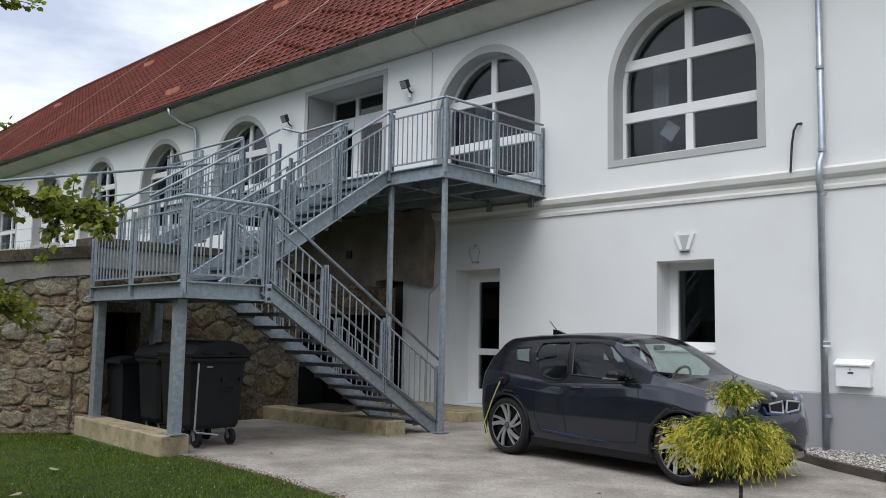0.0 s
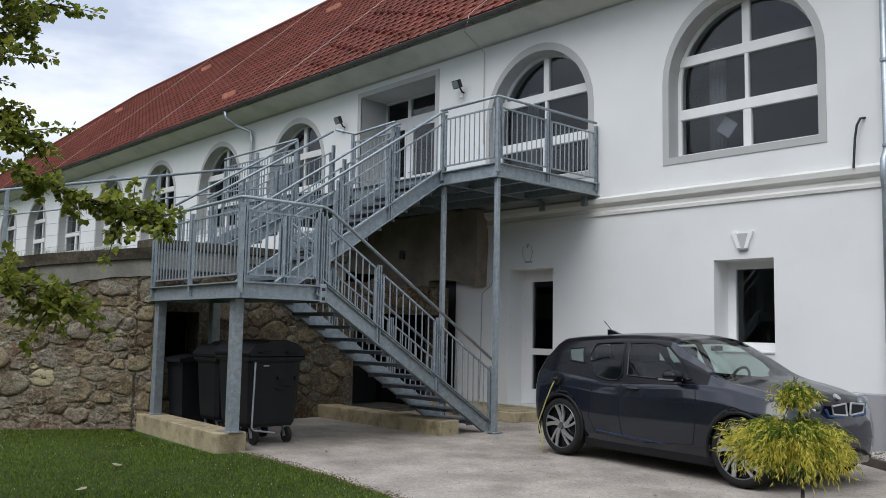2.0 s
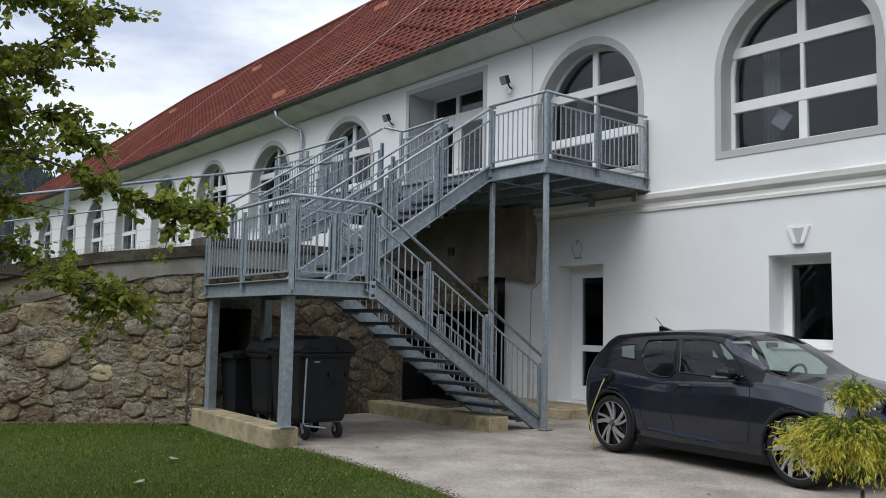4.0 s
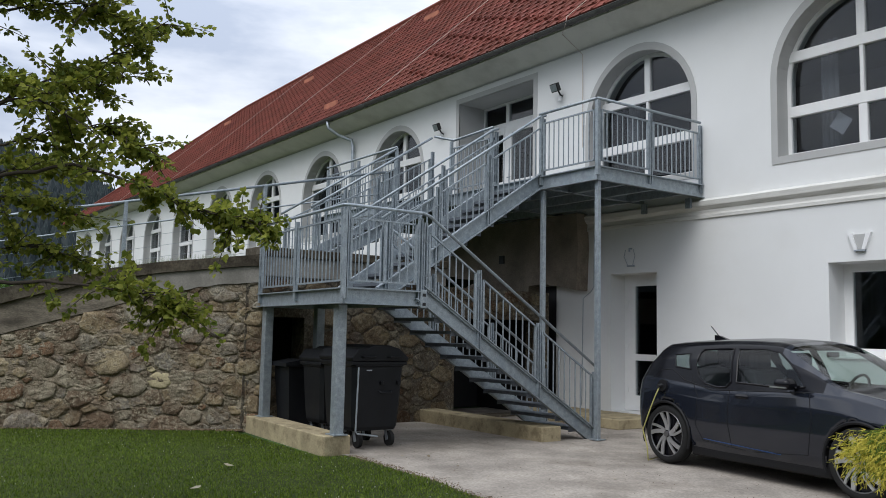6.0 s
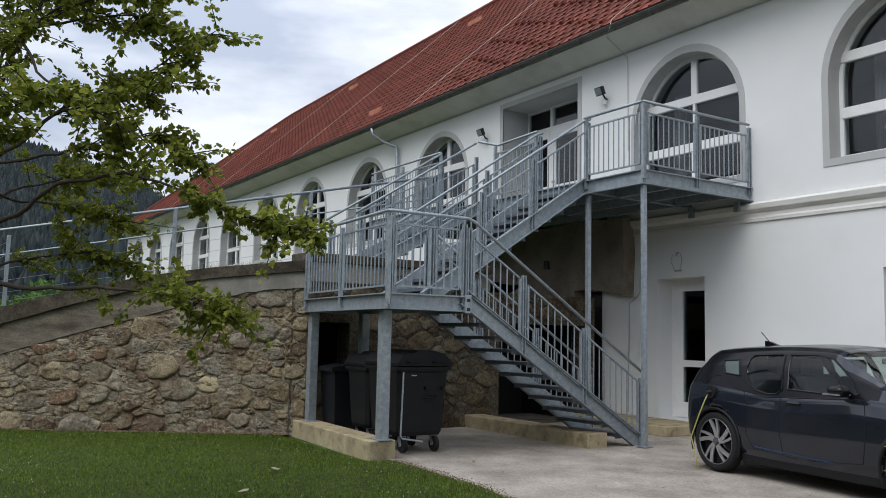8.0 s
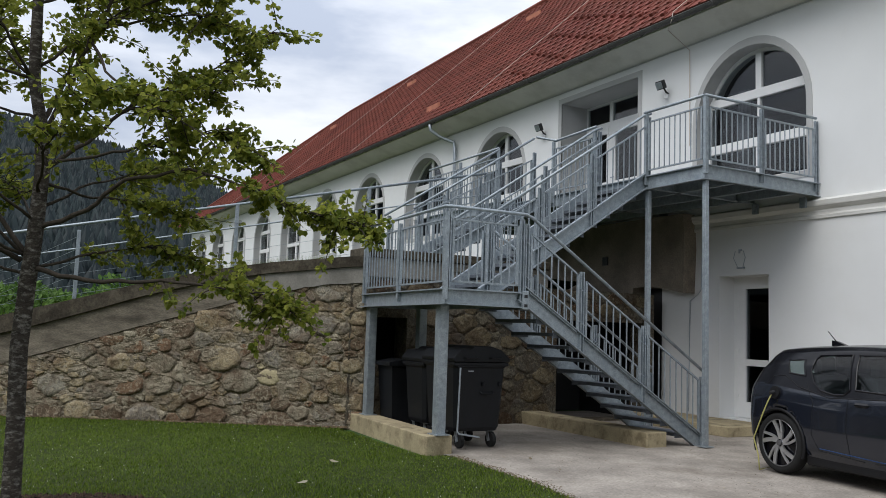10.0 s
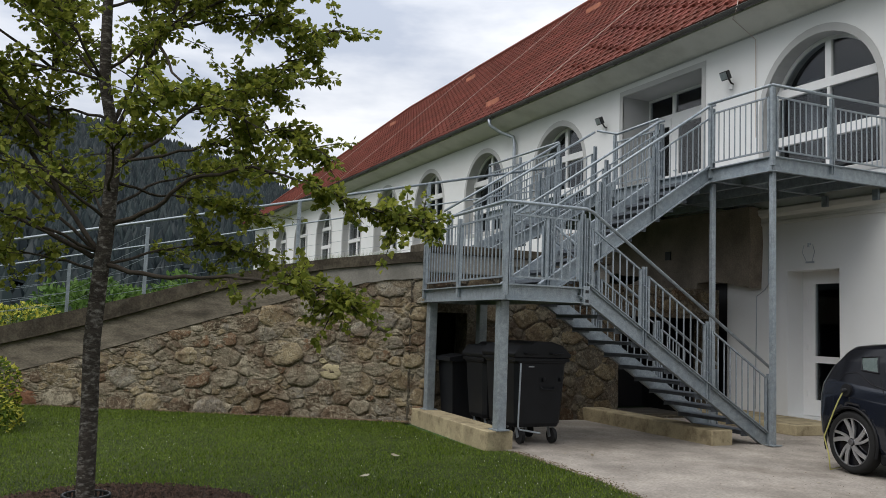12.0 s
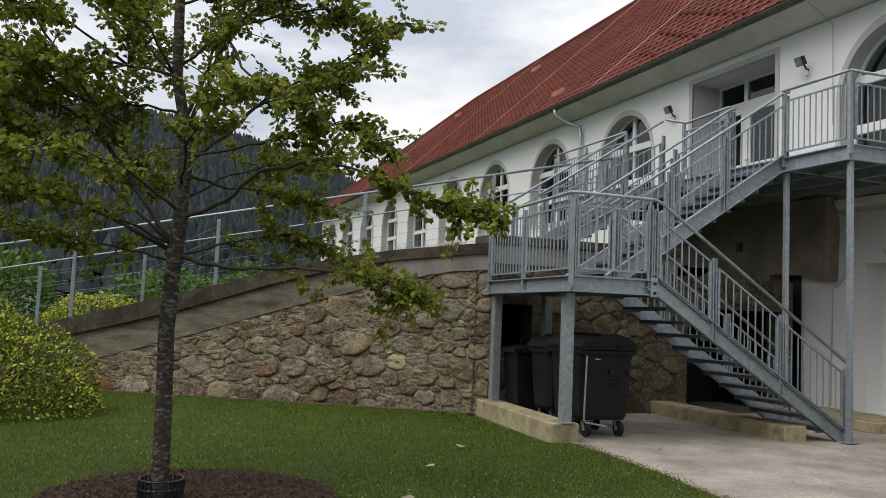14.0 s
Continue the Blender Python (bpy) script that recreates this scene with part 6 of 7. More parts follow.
BOUGHS = [
    [(0.16, 2.15), (0.55, 2.30, -.1), (0.85, 2.52, -.2), (1.35, 2.62, -.3), (1.85, 2.50, -.35), (2.2, 2.34, -.4), (2.72, 2.24, -.4)],
    [(0.20, 2.6), (0.50, 2.85, .1), (0.75, 3.12, .15), (1.1, 3.35, .2), (1.5, 3.55, .2), (2.05, 3.95, .2)],
    [(0.18, 2.85), (0.42, 3.2, -.15), (0.62, 3.6, -.25), (0.85, 4.0, -.3), (1.1, 4.4, -.3)],
    [(0.18, 2.95), (0.30, 3.35, .2), (0.38, 3.75, .3), (0.5, 4.3, .4)],
    [(0.08, 1.95), (-0.25, 2.40, .1), (-0.38, 2.85, .15), (-0.36, 3.45, .2), (-0.36, 4.1, .25)],
    [(-0.25, 2.42, .1), (-0.62, 2.90, .2), (-1.15, 3.20, .3), (-1.7, 3.35, .35)],
    [(-0.2, 2.55, .1), (-0.50, 3.05, -.2), (-0.80, 3.5, -.4), (-1.05, 3.95, -.5)],
    [(0.06, 1.90), (-0.40, 2.15, -.15), (-0.90, 2.38, -.3), (-1.6, 2.46, -.4), (-2.1, 2.4, -.4)],
    [(0.12, 1.85), (0.60, 1.76, -.2), (1.05, 1.78, -.3), (1.45, 1.76, -.35), (1.85, 1.72, -.4), (2.05, 1.62, -.4)],
    [(0.17, 2.3), (0.45, 2.6, .5), (0.8, 2.8, 1.0), (1.2, 2.9, 1.4)],
    [(0.15, 2.2), (-0.15, 2.5, .6), (-0.5, 2.7, 1.1), (-0.9, 2.75, 1.5)],
    [(0.16, 2.4), (0.35, 2.65, -.5), (0.65, 2.85, -.9), (0.95, 2.95, -1.2)],
    [(0.14, 2.2), (-0.1, 2.45, -.5), (-0.5, 2.55, -.95), (-0.8, 2.5, -1.2)],
    [(0.16, 3.4), (0.55, 3.75, .1), (1.0, 4.1, .1), (1.5, 4.35, .1)],
    [(0.13, 3.3), (-0.3, 3.7, 0), (-0.75, 4.1, 0), (-1.3, 4.4, 0)],
    [(0.2, 2.65), (0.75, 2.75, -.1), (1.15, 2.85, -.15), (1.55, 2.95, -.2), (1.9, 2.78, -.2)],
    [(0.1, 1.8), (-0.35, 1.9, .3), (-0.9, 2.0, .5), (-1.5, 2.1, .6)],
    [(0.17, 3.1), (-0.1, 3.5, .5), (-0.4, 4.0, .8), (-0.6, 4.4, 1.0)],
    [(0.15, 4.2), (0.5, 4.5, -.3), (0.8, 4.8, -.5)],
    [(0.2, 4.5), (-0.2, 4.8, .2), (-0.6, 5.0, .3)],
    [(0.12, 1.85), (0.5, 2.0, .3), (0.95, 2.1, .5), (1.3, 2.0, .6)],
    [(0.75, 3.12, .15), (1.1, 3.2, .0), (1.5, 3.25, -.1), (1.8, 3.4, -.1)],
    [(0.55, 3.75, .1), (0.95, 3.8, -.1), (1.4, 3.85, -.2), (1.75, 3.75, -.2)],
    [(0.62, 3.6, -.25), (0.75, 3.3, -.4), (1.1, 3.05, -.5), (1.4, 2.9, -.5)],
    [(-0.38, 2.85, .15), (-0.75, 3.2, .5), (-1.2, 3.5, .7), (-1.7, 3.8, .8)],
    [(-0.36, 3.45, .2), (-0.8, 3.75, .1), (-1.3, 3.9, .0), (-1.8, 4.1, .0)],
    [(-0.62, 2.90, .2), (-1.0, 2.75, .0), (-1.4, 2.8, -.1), (-1.9, 2.85, -.1)],
    [(0.20, 2.5), (0.5, 2.45, .3), (0.9, 2.45, .4), (1.2, 2.35, .4)],
    [(0.08, 1.95), (-0.3, 2.15, -.5), (-0.7, 2.25, -.9), (-1.2, 2.2, -1.1)],
    [(0.13, 3.3), (0.0, 3.65, -.5), (-0.2, 3.95, -.9)],
    [(0.15, 3.9), (0.4, 4.2, .5), (0.7, 4.4, .8)],
    [(-0.36, 3.45, .2), (-0.9, 3.3, .2), (-1.5, 3.2, .3), (-2.1, 3.25, .3)],
    [(0.08, 1.95), (-0.6, 2.6, -.2), (-1.2, 2.9, -.3), (-1.9, 3.0, -.3)],
    [(-0.25, 2.42, .1), (-0.8, 2.75, .1), (-1.4, 3.0, 0), (-1.8, 3.1, 0)],
    [(0.13, 3.3), (-0.3, 3.35, -.2), (-0.7, 3.3, -.4), (-1.1, 3.2, -.5)],
    [(0.16, 3.0), (-0.2, 3.1, .2), (-0.6, 3.15, .4), (-1.0, 3.1, .5)],
    [(-0.36, 2.95, .15), (-0.7, 3.1, -.1), (-1.0, 3.35, -.2), (-1.4, 3.45, -.2)],
    [(0.62, 3.6, -.25), (1.0, 3.9, -.2), (1.4, 4.05, -.2), (1.9, 4.1, -.2)],
]
heap = LeafHeap("maple")


def twig_leaves(rng, p, way, length, count, size):
    """A thin twig with leaves hanging off it."""
    bend = Vector((rng.uniform(-.2, .2), rng.uniform(-.2, .2), rng.uniform(-.35, .05)))
    pts = [p + way * (length * k / 4) + bend * (length * (k / 4) ** 2) for k in range(5)]
    tube(twigs, pts, [0.006, 0.005, 0.004, 0.003, 0.002], 4, False)
    for k in range(count):
        t = rng.uniform(0.15, 1.0) * 3.99
        a, b = pts[int(t)], pts[int(t) + 1]
        q = a.lerp(b, t - int(t))
        d = (way * rng.uniform(0.1, 0.9) + rand_dir(rng) + Vector((0, 0, -0.25))).normalized()
        nrm = (Vector((0, 0, 1)) + rand_dir(rng) * 0.85).normalized()
        heap.add(q + d * 0.03, d, nrm, size * rng.uniform(0.65, 1.25), rng.uniform(-0.1, 0.35))


for li, limb in enumerate(BOUGHS):
    pts = [tp(*p) for p in limb]
    fine = []
    for a, b in zip(pts, pts[1:]):
        for k in range(4):
            fine.append(a.lerp(b, k / 4) + rand_dir(rng) * 0.012)
    fine.append(pts[-1])
    n = len(fine)
    r0 = 0.020 if li < 9 else 0.013
    bm = bmesh.new()
    tube(bm, fine, [r0 * (1 - 0.86 * k / (n - 1)) for k in range(n)], 7)
    part("limb", bm, twig_bark, tree, smooth=True)
twigs = bmesh.new()
for li, limb in enumerate(BOUGHS):
    pts = [tp(*p) for p in limb]
    total = sum((b - a).length for a, b in zip(pts, pts[1:]))
    count = int(total * (21 if li not in (0, 8) else 19))
    for k in range(count):
        t = (0.28 + 0.72 * rng.random() ** 0.7) * (len(pts) - 1) * 0.999
        if li in (0, 8):
            t = max(t, (0.66 + 0.34 * rng.random()) * (len(pts) - 1) * 0.999 if rng.random() < 0.9 else t)
        i = int(t)
        p = pts[i].lerp(pts[i + 1], t - i)
        d = (pts[i + 1] - pts[i]).normalized()
        way = (d * 0.6 + rand_dir(rng, 0.35)).normalized()
        twig_leaves(rng, p, way, rng.uniform(0.14, 0.40), rng.randint(28, 40), 0.041)
tagged(part("twig", twigs, twig_bark, tree), kind="stuff")
crown = new("crown", heap.mesh("crown", maple_leaf))
crown.location = -TB
crown.parent = tree
tagged(crown, "loose clumps of green lobed maple leaves", kind="stuff")
guard = thing("trunk_guard", (-6.71, 0.34, 0), "black plastic mesh guard round the tree foot", "guard")
for k in range(26):
    a = 2 * math.pi * k / 26
    c, s = math.cos(a), math.sin(a)
    part("slat", new_bar((TB.x + 0.155 * c, TB.y + 0.155 * s, 0.0), (TB.x + 0.16 * c, TB.y + 0.16 * s, 0.22), 0.022, 0.006, (-s, c, 0)), black_paint_and_shade, guard)
for z in (0.02, 0.08, 0.15, 0.215):
    part("hoop", new_tube([(TB.x + 0.16 * math.cos(a), TB.y + 0.16 * math.sin(a), z) for a in (2 * math.pi * k / 24 for k in range(25))], 0.008, 5), black_paint_and_shade, guard)

# mulch bed
MC, MR = Vector((-6.95, 0.58, 0)), 1.15
bm = bmesh.new()
ring = [bm.verts.new((MC.x + (MR + 0.08 * noise.noise((math.cos(a) * 2, math.sin(a) * 2, 1))) * math.cos(a), MC.y + (MR + 0.08 * noise.noise((math.cos(a) * 2, math.sin(a) * 2, 1))) * math.sin(a), 0.012)) for a in (2 * math.pi * k / 48 for k in range(48))]
bm.faces.new(ring)
setting("mulch_bed", bm, mulch_mat, "round bed of dark brown bark mulch", "mulch")
verts, faces = [], []
rng = random.Random(3)
for k in range(5000):
    a, r = rng.uniform(0, 2 * math.pi), MR * math.sqrt(rng.random()) * 0.99
    p = MC + Vector((r * math.cos(a), r * math.sin(a), 0.018 + 0.012 * rng.random()))
    d = rand_dir(rng, 0.3)
    s = d.cross(Vector((0, 0, 1))).normalized()
    L, wd = rng.uniform(0.008, 0.026), rng.uniform(0.004, 0.009)
    b = len(verts)
    for m, q in ((-1, -1), (1, -1), (1, 1), (-1, 1)):
        v = p + d * (L * m) + s * (wd * q)
        verts.append((v.x, v.y, max(0.014, v.z)))
    verts.append((p.x, p.y, p.z + 0.016))
    faces += [(b, b + 1, b + 4), (b + 1, b + 2, b + 4), (b + 2, b + 3, b + 4), (b + 3, b, b + 4)]
chip_mat = material("bark_chip", (0.075, 0.048, 0.035), 0.95, vary=0.3, scale=20, island=0.5, bump=0.2)
tagged(new("bark_chips", raw_mesh("bark_chips", verts, faces, chip_mat)), "loose brown bark chips of the mulch bed", "mulch", "", "stuff")

# grafted golden thread cypress
SB = Vector((-3.22, 7.06, 0))
shrub = thing("shrub", SB, "small grafted golden thread cypress with drooping strands", "shrub")
part("trunk", new_tube([SB, SB + Vector((0.01, 0, 0.3)), SB + Vector((-0.01, 0, 0.7)), SB + Vector((0, 0, 1.05))], [0.018, 0.016, 0.014, 0.008], 8), bark, shrub)
strand, inner_strand = LeafHeap("thread"), LeafHeap("inner_thread")
rng = random.Random(8)
for k in range(1500):
    top = rng.random() < 0.075
    a = rng.uniform(0, 2 * math.pi)
    if top:
        p = SB + Vector((-0.03, -0.03, rng.uniform(0.92, 1.02)))
        reach, drop, rise = rng.uniform(0.04, 0.24), rng.uniform(-0.08, 0.07), rng.uniform(0.02, 0.14)
    else:
        p = SB + Vector((-0.05, -0.05, rng.uniform(0.56, 0.74)))
        lobe = 0.85 + 0.5 * noise.noise((math.cos(a) * 2.6, math.sin(a) * 2.6, p.z * 6))
        reach, drop, rise = 0.585 * lobe * math.sqrt(rng.uniform(0.04, 1.0)), rng.uniform(-0.05, 0.24), rng.uniform(0.0, 0.13)
    out = Vector((math.cos(a), math.sin(a), 0))
    prev = p
    n = 8
    for i in range(1, n + 1):
        t = i / n
        q = p + out * (reach * t ** 0.8) + Vector((0, 0, rise * math.sin(math.pi * t) - drop * t ** 2.2)) + rand_dir(rng) * 0.012
        if i > 2:
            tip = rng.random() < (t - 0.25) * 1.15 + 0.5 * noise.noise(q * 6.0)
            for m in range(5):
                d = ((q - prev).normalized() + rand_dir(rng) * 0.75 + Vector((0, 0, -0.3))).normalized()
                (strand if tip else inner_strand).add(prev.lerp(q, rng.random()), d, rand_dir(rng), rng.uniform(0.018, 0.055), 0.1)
        prev = q
fol = new("foliage", strand.mesh("foliage", golden_leaf))
fol.location = -SB
fol.parent = shrub
tagged(fol, "yellow-green drooping thread foliage")
# leaves nearer the stem take a darker, greener colour
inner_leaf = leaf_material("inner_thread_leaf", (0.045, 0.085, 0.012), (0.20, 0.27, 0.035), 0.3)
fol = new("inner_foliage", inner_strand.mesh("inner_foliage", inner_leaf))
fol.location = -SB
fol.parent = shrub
tagged(fol, "darker, greener inner foliage of the shrub")


def leafy_bush(name, c, rx, ry, rz, count, size, mats, label, seed, category="bush"):
    """A bush: stems and layers of leaves over an uneven body."""
    b = thing(name, c, label, category)
    rng = random.Random(seed)
    c = Vector(c)
    stems = bmesh.new()
    for k in range(14):
        a = rng.uniform(0, 6.28)
        e = c + Vector((math.cos(a) * rx * rng.uniform(0.2, 0.8), math.sin(a) * ry * rng.uniform(0.2, 0.8), rz * rng.uniform(0.5, 0.9)))
        tube(stems, [c + Vector((0.1 * math.cos(a), 0.1 * math.sin(a), 0)), c.lerp(e, 0.5) + Vector((0, 0, 0.1)), e], [0.018, 0.012, 0.004], 5)
    part("stems", stems, twig_bark, b)
    for mi, (mat, share) in enumerate(mats):
        hp = LeafHeap("oval")
        for k in range(int(count * share)):
            u = rand_dir(rng)
            u.z = abs(u.z)
            lump = 0.88 + 0.20 * noise.noise(Vector((u.x, u.y, u.z)) * 2.6 + Vector((seed, 0, 0)))
            r = lump * (1 - 0.30 * rng.random() ** 2.0)
            p = c + Vector((u.x * rx * r, u.y * ry * r, max(0.02, u.z * rz * r)))
            if mi and rng.random() < 0.5:
                p = c + Vector((u.x * rx * lump, u.y * ry * lump, max(0.05, u.z * rz * lump)))
            d = (u + rand_dir(rng) * 0.9).normalized()
            hp.add(p, d, (u + rand_dir(rng) * 0.8 + Vector((0, 0, 0.5))).normalized(), size * rng.uniform(0.6, 1.3), 0.15)
        o = new("foliage", hp.mesh("foliage", mat))
        o.location = -c
        o.parent = b
    return b


leafy_bush("bush", (-12.6, -1.75, 0.0), 1.35, 1.65, 1.32, 15000, 0.055, ((bush_leaf, 0.74), (bush_yellow, 0.26)), "dense variegated green and yellow garden bush by the wall", 21)
leafy_bush("bush", (-17.6, -0.55, 0.72), 0.9, 1.1, 1.05, 3400, 0.07, ((hedge_leaf, 0.45), (bush_yellow, 0.55)), "yellow-leaved bush on the raised ground", 22)
leafy_bush("bush", (-17.4, -2.6, 0.6), 0.9, 1.0, 1.0, 3000, 0.07, ((hedge_leaf, 0.6), (bush_yellow, 0.4)), "yellow-leaved bush behind the wall", 23)
for k, (x, y, rx, rz) in enumerate(((-27, -3.5, 2.2, 2.6), (-31, 1.5, 2.6, 2.4), (-36, 5.0, 2.4, 2.8), (-30, -9, 2.5, 2.8))):
    leafy_bush("hedge_tree", (x, y, 0.6), rx, rx, rz, 2600, 0.22, ((hedge_leaf, 1.0),), "leafy green garden tree beyond the fence", 30 + k, "tree")
shed = thing("shed", (-30, -4.4, 0.5), "low flat white garden building far behind the bushes", "building")
part("wall", new_box((-32, -6.2, 0.5), (-29, -2.7, 1.95)), white_enamel, shed)
part("roof", new_box((-32.2, -6.4, 1.95), (-28.8, -2.5, 2.08)), plinth_grey, shed)

# grass blades over the lawn, and tufts along the coping
verts, faces = [], []
rng = random.Random(2)


def blade(x, y, z, h, w, lean):
    a = rng.uniform(0, 6.28)
    dx, dy = math.cos(a), math.sin(a)
    b = len(verts)
    verts.extend(((x - dy * w, y + dx * w, z), (x + dy * w, y - dx * w, z), (x + dx * lean, y + dy * lean, z + h)))
    faces.append((b, b + 1, b + 2))


def on_lawn(x, y):
    c = False
    for (xa, ya), (xb, yb) in zip(lawn_outline, lawn_outline[1:] + lawn_outline[:1]):
        if (ya > y) != (yb > y) and x < (xb - xa) * (y - ya) / (yb - ya) + xa:
            c = not c
    return c


made = 0
while made < 270000:
    y = rng.uniform(-4.0, 5.3)
    x = rng.uniform(-16.5, 3.0)
    if x > -3.5 and rng.random() < 0.6:
        continue
    if not on_lawn(x, y) or (Vector((x, y, 0)) - MC).length < MR - 0.05 * rng.random():
        continue
    if (WALL_N.dot(Vector((x, y, 0)) - WALL_A)) < 0.02:
        continue
    patch = 0.8 + 0.5 * noise.noise((x * 0.9, y * 0.9, 3))
    blade(x, y, 0, rng.uniform(0.014, 0.036) * patch, rng.uniform(0.003, 0.006), rng.uniform(0.0, 0.03))
    made += 1
for k in range(5200):
    s = rng.uniform(0.3, 9.5)
    x, y, _ = wall_point(s, 0, -0.41 - 0.6 * rng.random() ** 2)
    blade(x, y, max(0.9, cope_top(s) - 0.17), rng.uniform(0.16, 0.34), 0.006, rng.uniform(0, 0.12))
tagged(new("grass", raw_mesh("grass", verts, faces, blade_mat)), "short mown green grass blades with taller tufts", "grass", "", "stuff")
# clover flecks and fallen leaves
cv, cf = [], []
for k in range(700):
    x, y = rng.uniform(-13, -3.5), rng.uniform(-2.5, 5.0)
    if not on_lawn(x, y) or (Vector((x, y, 0)) - MC).length < MR + 0.05 or WALL_N.dot(Vector((x, y, 0)) - WALL_A) < 0.05 or noise.noise((x * 0.7, y * 0.7, 9)) < -0.1:
        continue
    r, b = rng.uniform(0.003, 0.007), len(cv)
    cv.extend([(x - r, y, 0.045), (x, y - r, 0.05), (x + r, y, 0.045), (x, y + r, 0.05), (x, y, 0.06)])
    cf.extend([(b, b + 1, b + 4), (b + 1, b + 2, b + 4), (b + 2, b + 3, b + 4), (b + 3, b, b + 4)])
tagged(new("clover_flowers", raw_mesh("clover_flowers", cv, cf, soft_fleck)), "tiny pale clover flowers in the lawn", "flowers", "", "stuff")
fallen = LeafHeap("maple")
for x, y in ((-6.55, 2.2), (-8.9, 3.6), (-7.8, 2.9)):
    fallen.add(Vector((x, y, 0.05)), rand_dir(rng, 0.1), Vector((0.2, 0, 1)), 0.11)
for k in range(26):
    x, y = rng.uniform(-9, -4.5), rng.uniform(5.6, 8.5)
    fallen.add(Vector((x, y, -0.002)), rand_dir(rng, 0.05), Vector((0.1, 0.1, 1)), rng.uniform(0.02, 0.05))
litter_mat = leaf_material("dry_leaf", (0.12, 0.08, 0.04), (0.45, 0.40, 0.30), 0.2)
tagged(new("fallen_leaves", fallen.mesh("fallen_leaves", litter_mat)), "a few dry fallen leaves on lawn and yard", "leaves", "", "stuff")

# brown grit on the lawn's edge, at the wall's foot and on the yard
gv, gf = [], []
for k in range(5200):
    if k % 3 == 0:
        s = 6.8 * rng.random() ** 1.6
        x, y, _ = wall_point(s, 0, 0.05 + 0.16 * rng.random() ** 2)
        z, r = 0.012, rng.uniform(0.006, 0.022)
    elif k % 3 == 1:
        x = rng.uniform(-9.2, -2.5)
        y = smooth_steps(x, edge) + rng.gauss(0.03, 0.05) + 0.05 * noise.noise((x * 3, 0, 0))
        z, r = 0.003, rng.uniform(0.004, 0.014)
    else:
        x, y = rng.uniform(-12, -2), rng.uniform(5.4, 11.2)
        z, r = -0.010, rng.uniform(0.002, 0.008)
    b, a = len(gv), rng.uniform(0, 3)
    c1, s1 = math.cos(a) * r, math.sin(a) * r
    gv.extend([(x + c1, y + s1, z), (x - s1 * 0.7, y + c1 * 0.7, z), (x - c1, y - s1, z), (x + s1 * 0.7, y - c1 * 0.7, z), (x, y, z + r * 0.7)])
    gf.extend([(b + m, b + (m + 1) % 4, b + 4) for m in range(4)])
grit_mat = material("grit", (0.13, 0.095, 0.06), 0.95, vary=0.3, scale=20, island=0.5, bump=0.1)
tagged(new("grit", raw_mesh("grit", gv, gf, grit_mat)), "loose brown soil crumbs and grit on the yard", "grit", "", "stuff")

# ---------------------------------------------------------------- wooded hill far behind
verts, faces = [], []
rng = random.Random(17)


def hill_height(az):
    """Height angle of the hill's crest, in degrees, by compass turn to the left."""
    return smooth_steps(-az, [(-130, 9), (-112, 11), (-98, 11.3), (-91, 12.0), (-86, 11.4), (-80, 10.0), (-75, 8.0), (-72, 6.2), (-66, 4), (-55, 2.5), (-40, 1.5)])


hv, hf = [], []
NA, NR = 180, 14
for i in range(NA):
    az = 360 * i / NA
    # outside the view the ring is added to cut low sky light
    crest = hill_height(az) if 40 <= az <= 130 else 9.0 + 2.5 * math.sin(radians(az * 3))
    if az < 40:
        crest = 1.5 + az * 0
    for j in range(NR + 1):
        d = 260 + 340 * j / NR
        top = 600 * math.tan(radians(crest))
        z = top * (j / NR) ** 0.8 * (1 + 0.05 * noise.noise((az * 0.2, j * 0.4, 0)))
        hv.append((-math.sin(radians(az)) * d, math.cos(radians(az)) * d, z - 1))
for i in range(NA):
    for j in range(NR):
        a, c = i * (NR + 1) + j, ((i + 1) % NA) * (NR + 1) + j
        hf.append((a, a + 1, c + 1, c))
hill_mat = material("hill_forest", (0.008, 0.014, 0.013), 1.0, vary=0.4, scale=0.03, fine=0.5, bump=0)
tagged(new("backdrop_hill", raw_mesh("backdrop_hill", hv, hf, hill_mat, True)), "dark wooded mountain slopes, run on unseen round the valley", "hill", "", "structure")
# a plain dark hedge, added out of view to block low light and darken reflections
hp = [(-19, -13), (-12, -16), (0, -17), (12, -15), (19, -8), (21, 2), (19, 10)]
bm = bmesh.new()
low = [bm.verts.new((x, y, -0.05)) for x, y in hp]
high = [bm.verts.new((x, y, 6.5 + 0.6 * noise.noise((x, y, 0)))) for x, y in hp]
back = [bm.verts.new((x * 1.06, y * 1.06, 6.4)) for x, y in hp]
blow = [bm.verts.new((x * 1.06, y * 1.06, -0.05)) for x, y in hp]
for k in range(len(hp) - 1):
    bm.faces.new((low[k], low[k + 1], high[k + 1], high[k]))
    bm.faces.new((high[k], high[k + 1], back[k + 1], back[k]))
    bm.faces.new((back[k], back[k + 1], blow[k + 1], blow[k]))
unseen_hedge_green = material("unseen_hedge_green", (0.028, 0.045, 0.014), 1.0, vary=0.5, scale=2.5, fine=14, bump=0.8, bump_m=0.1)
setting("wall_unseen_hedge", bm, unseen_hedge_green, "added unseen dark green hedge that blocks low light", "hedge")
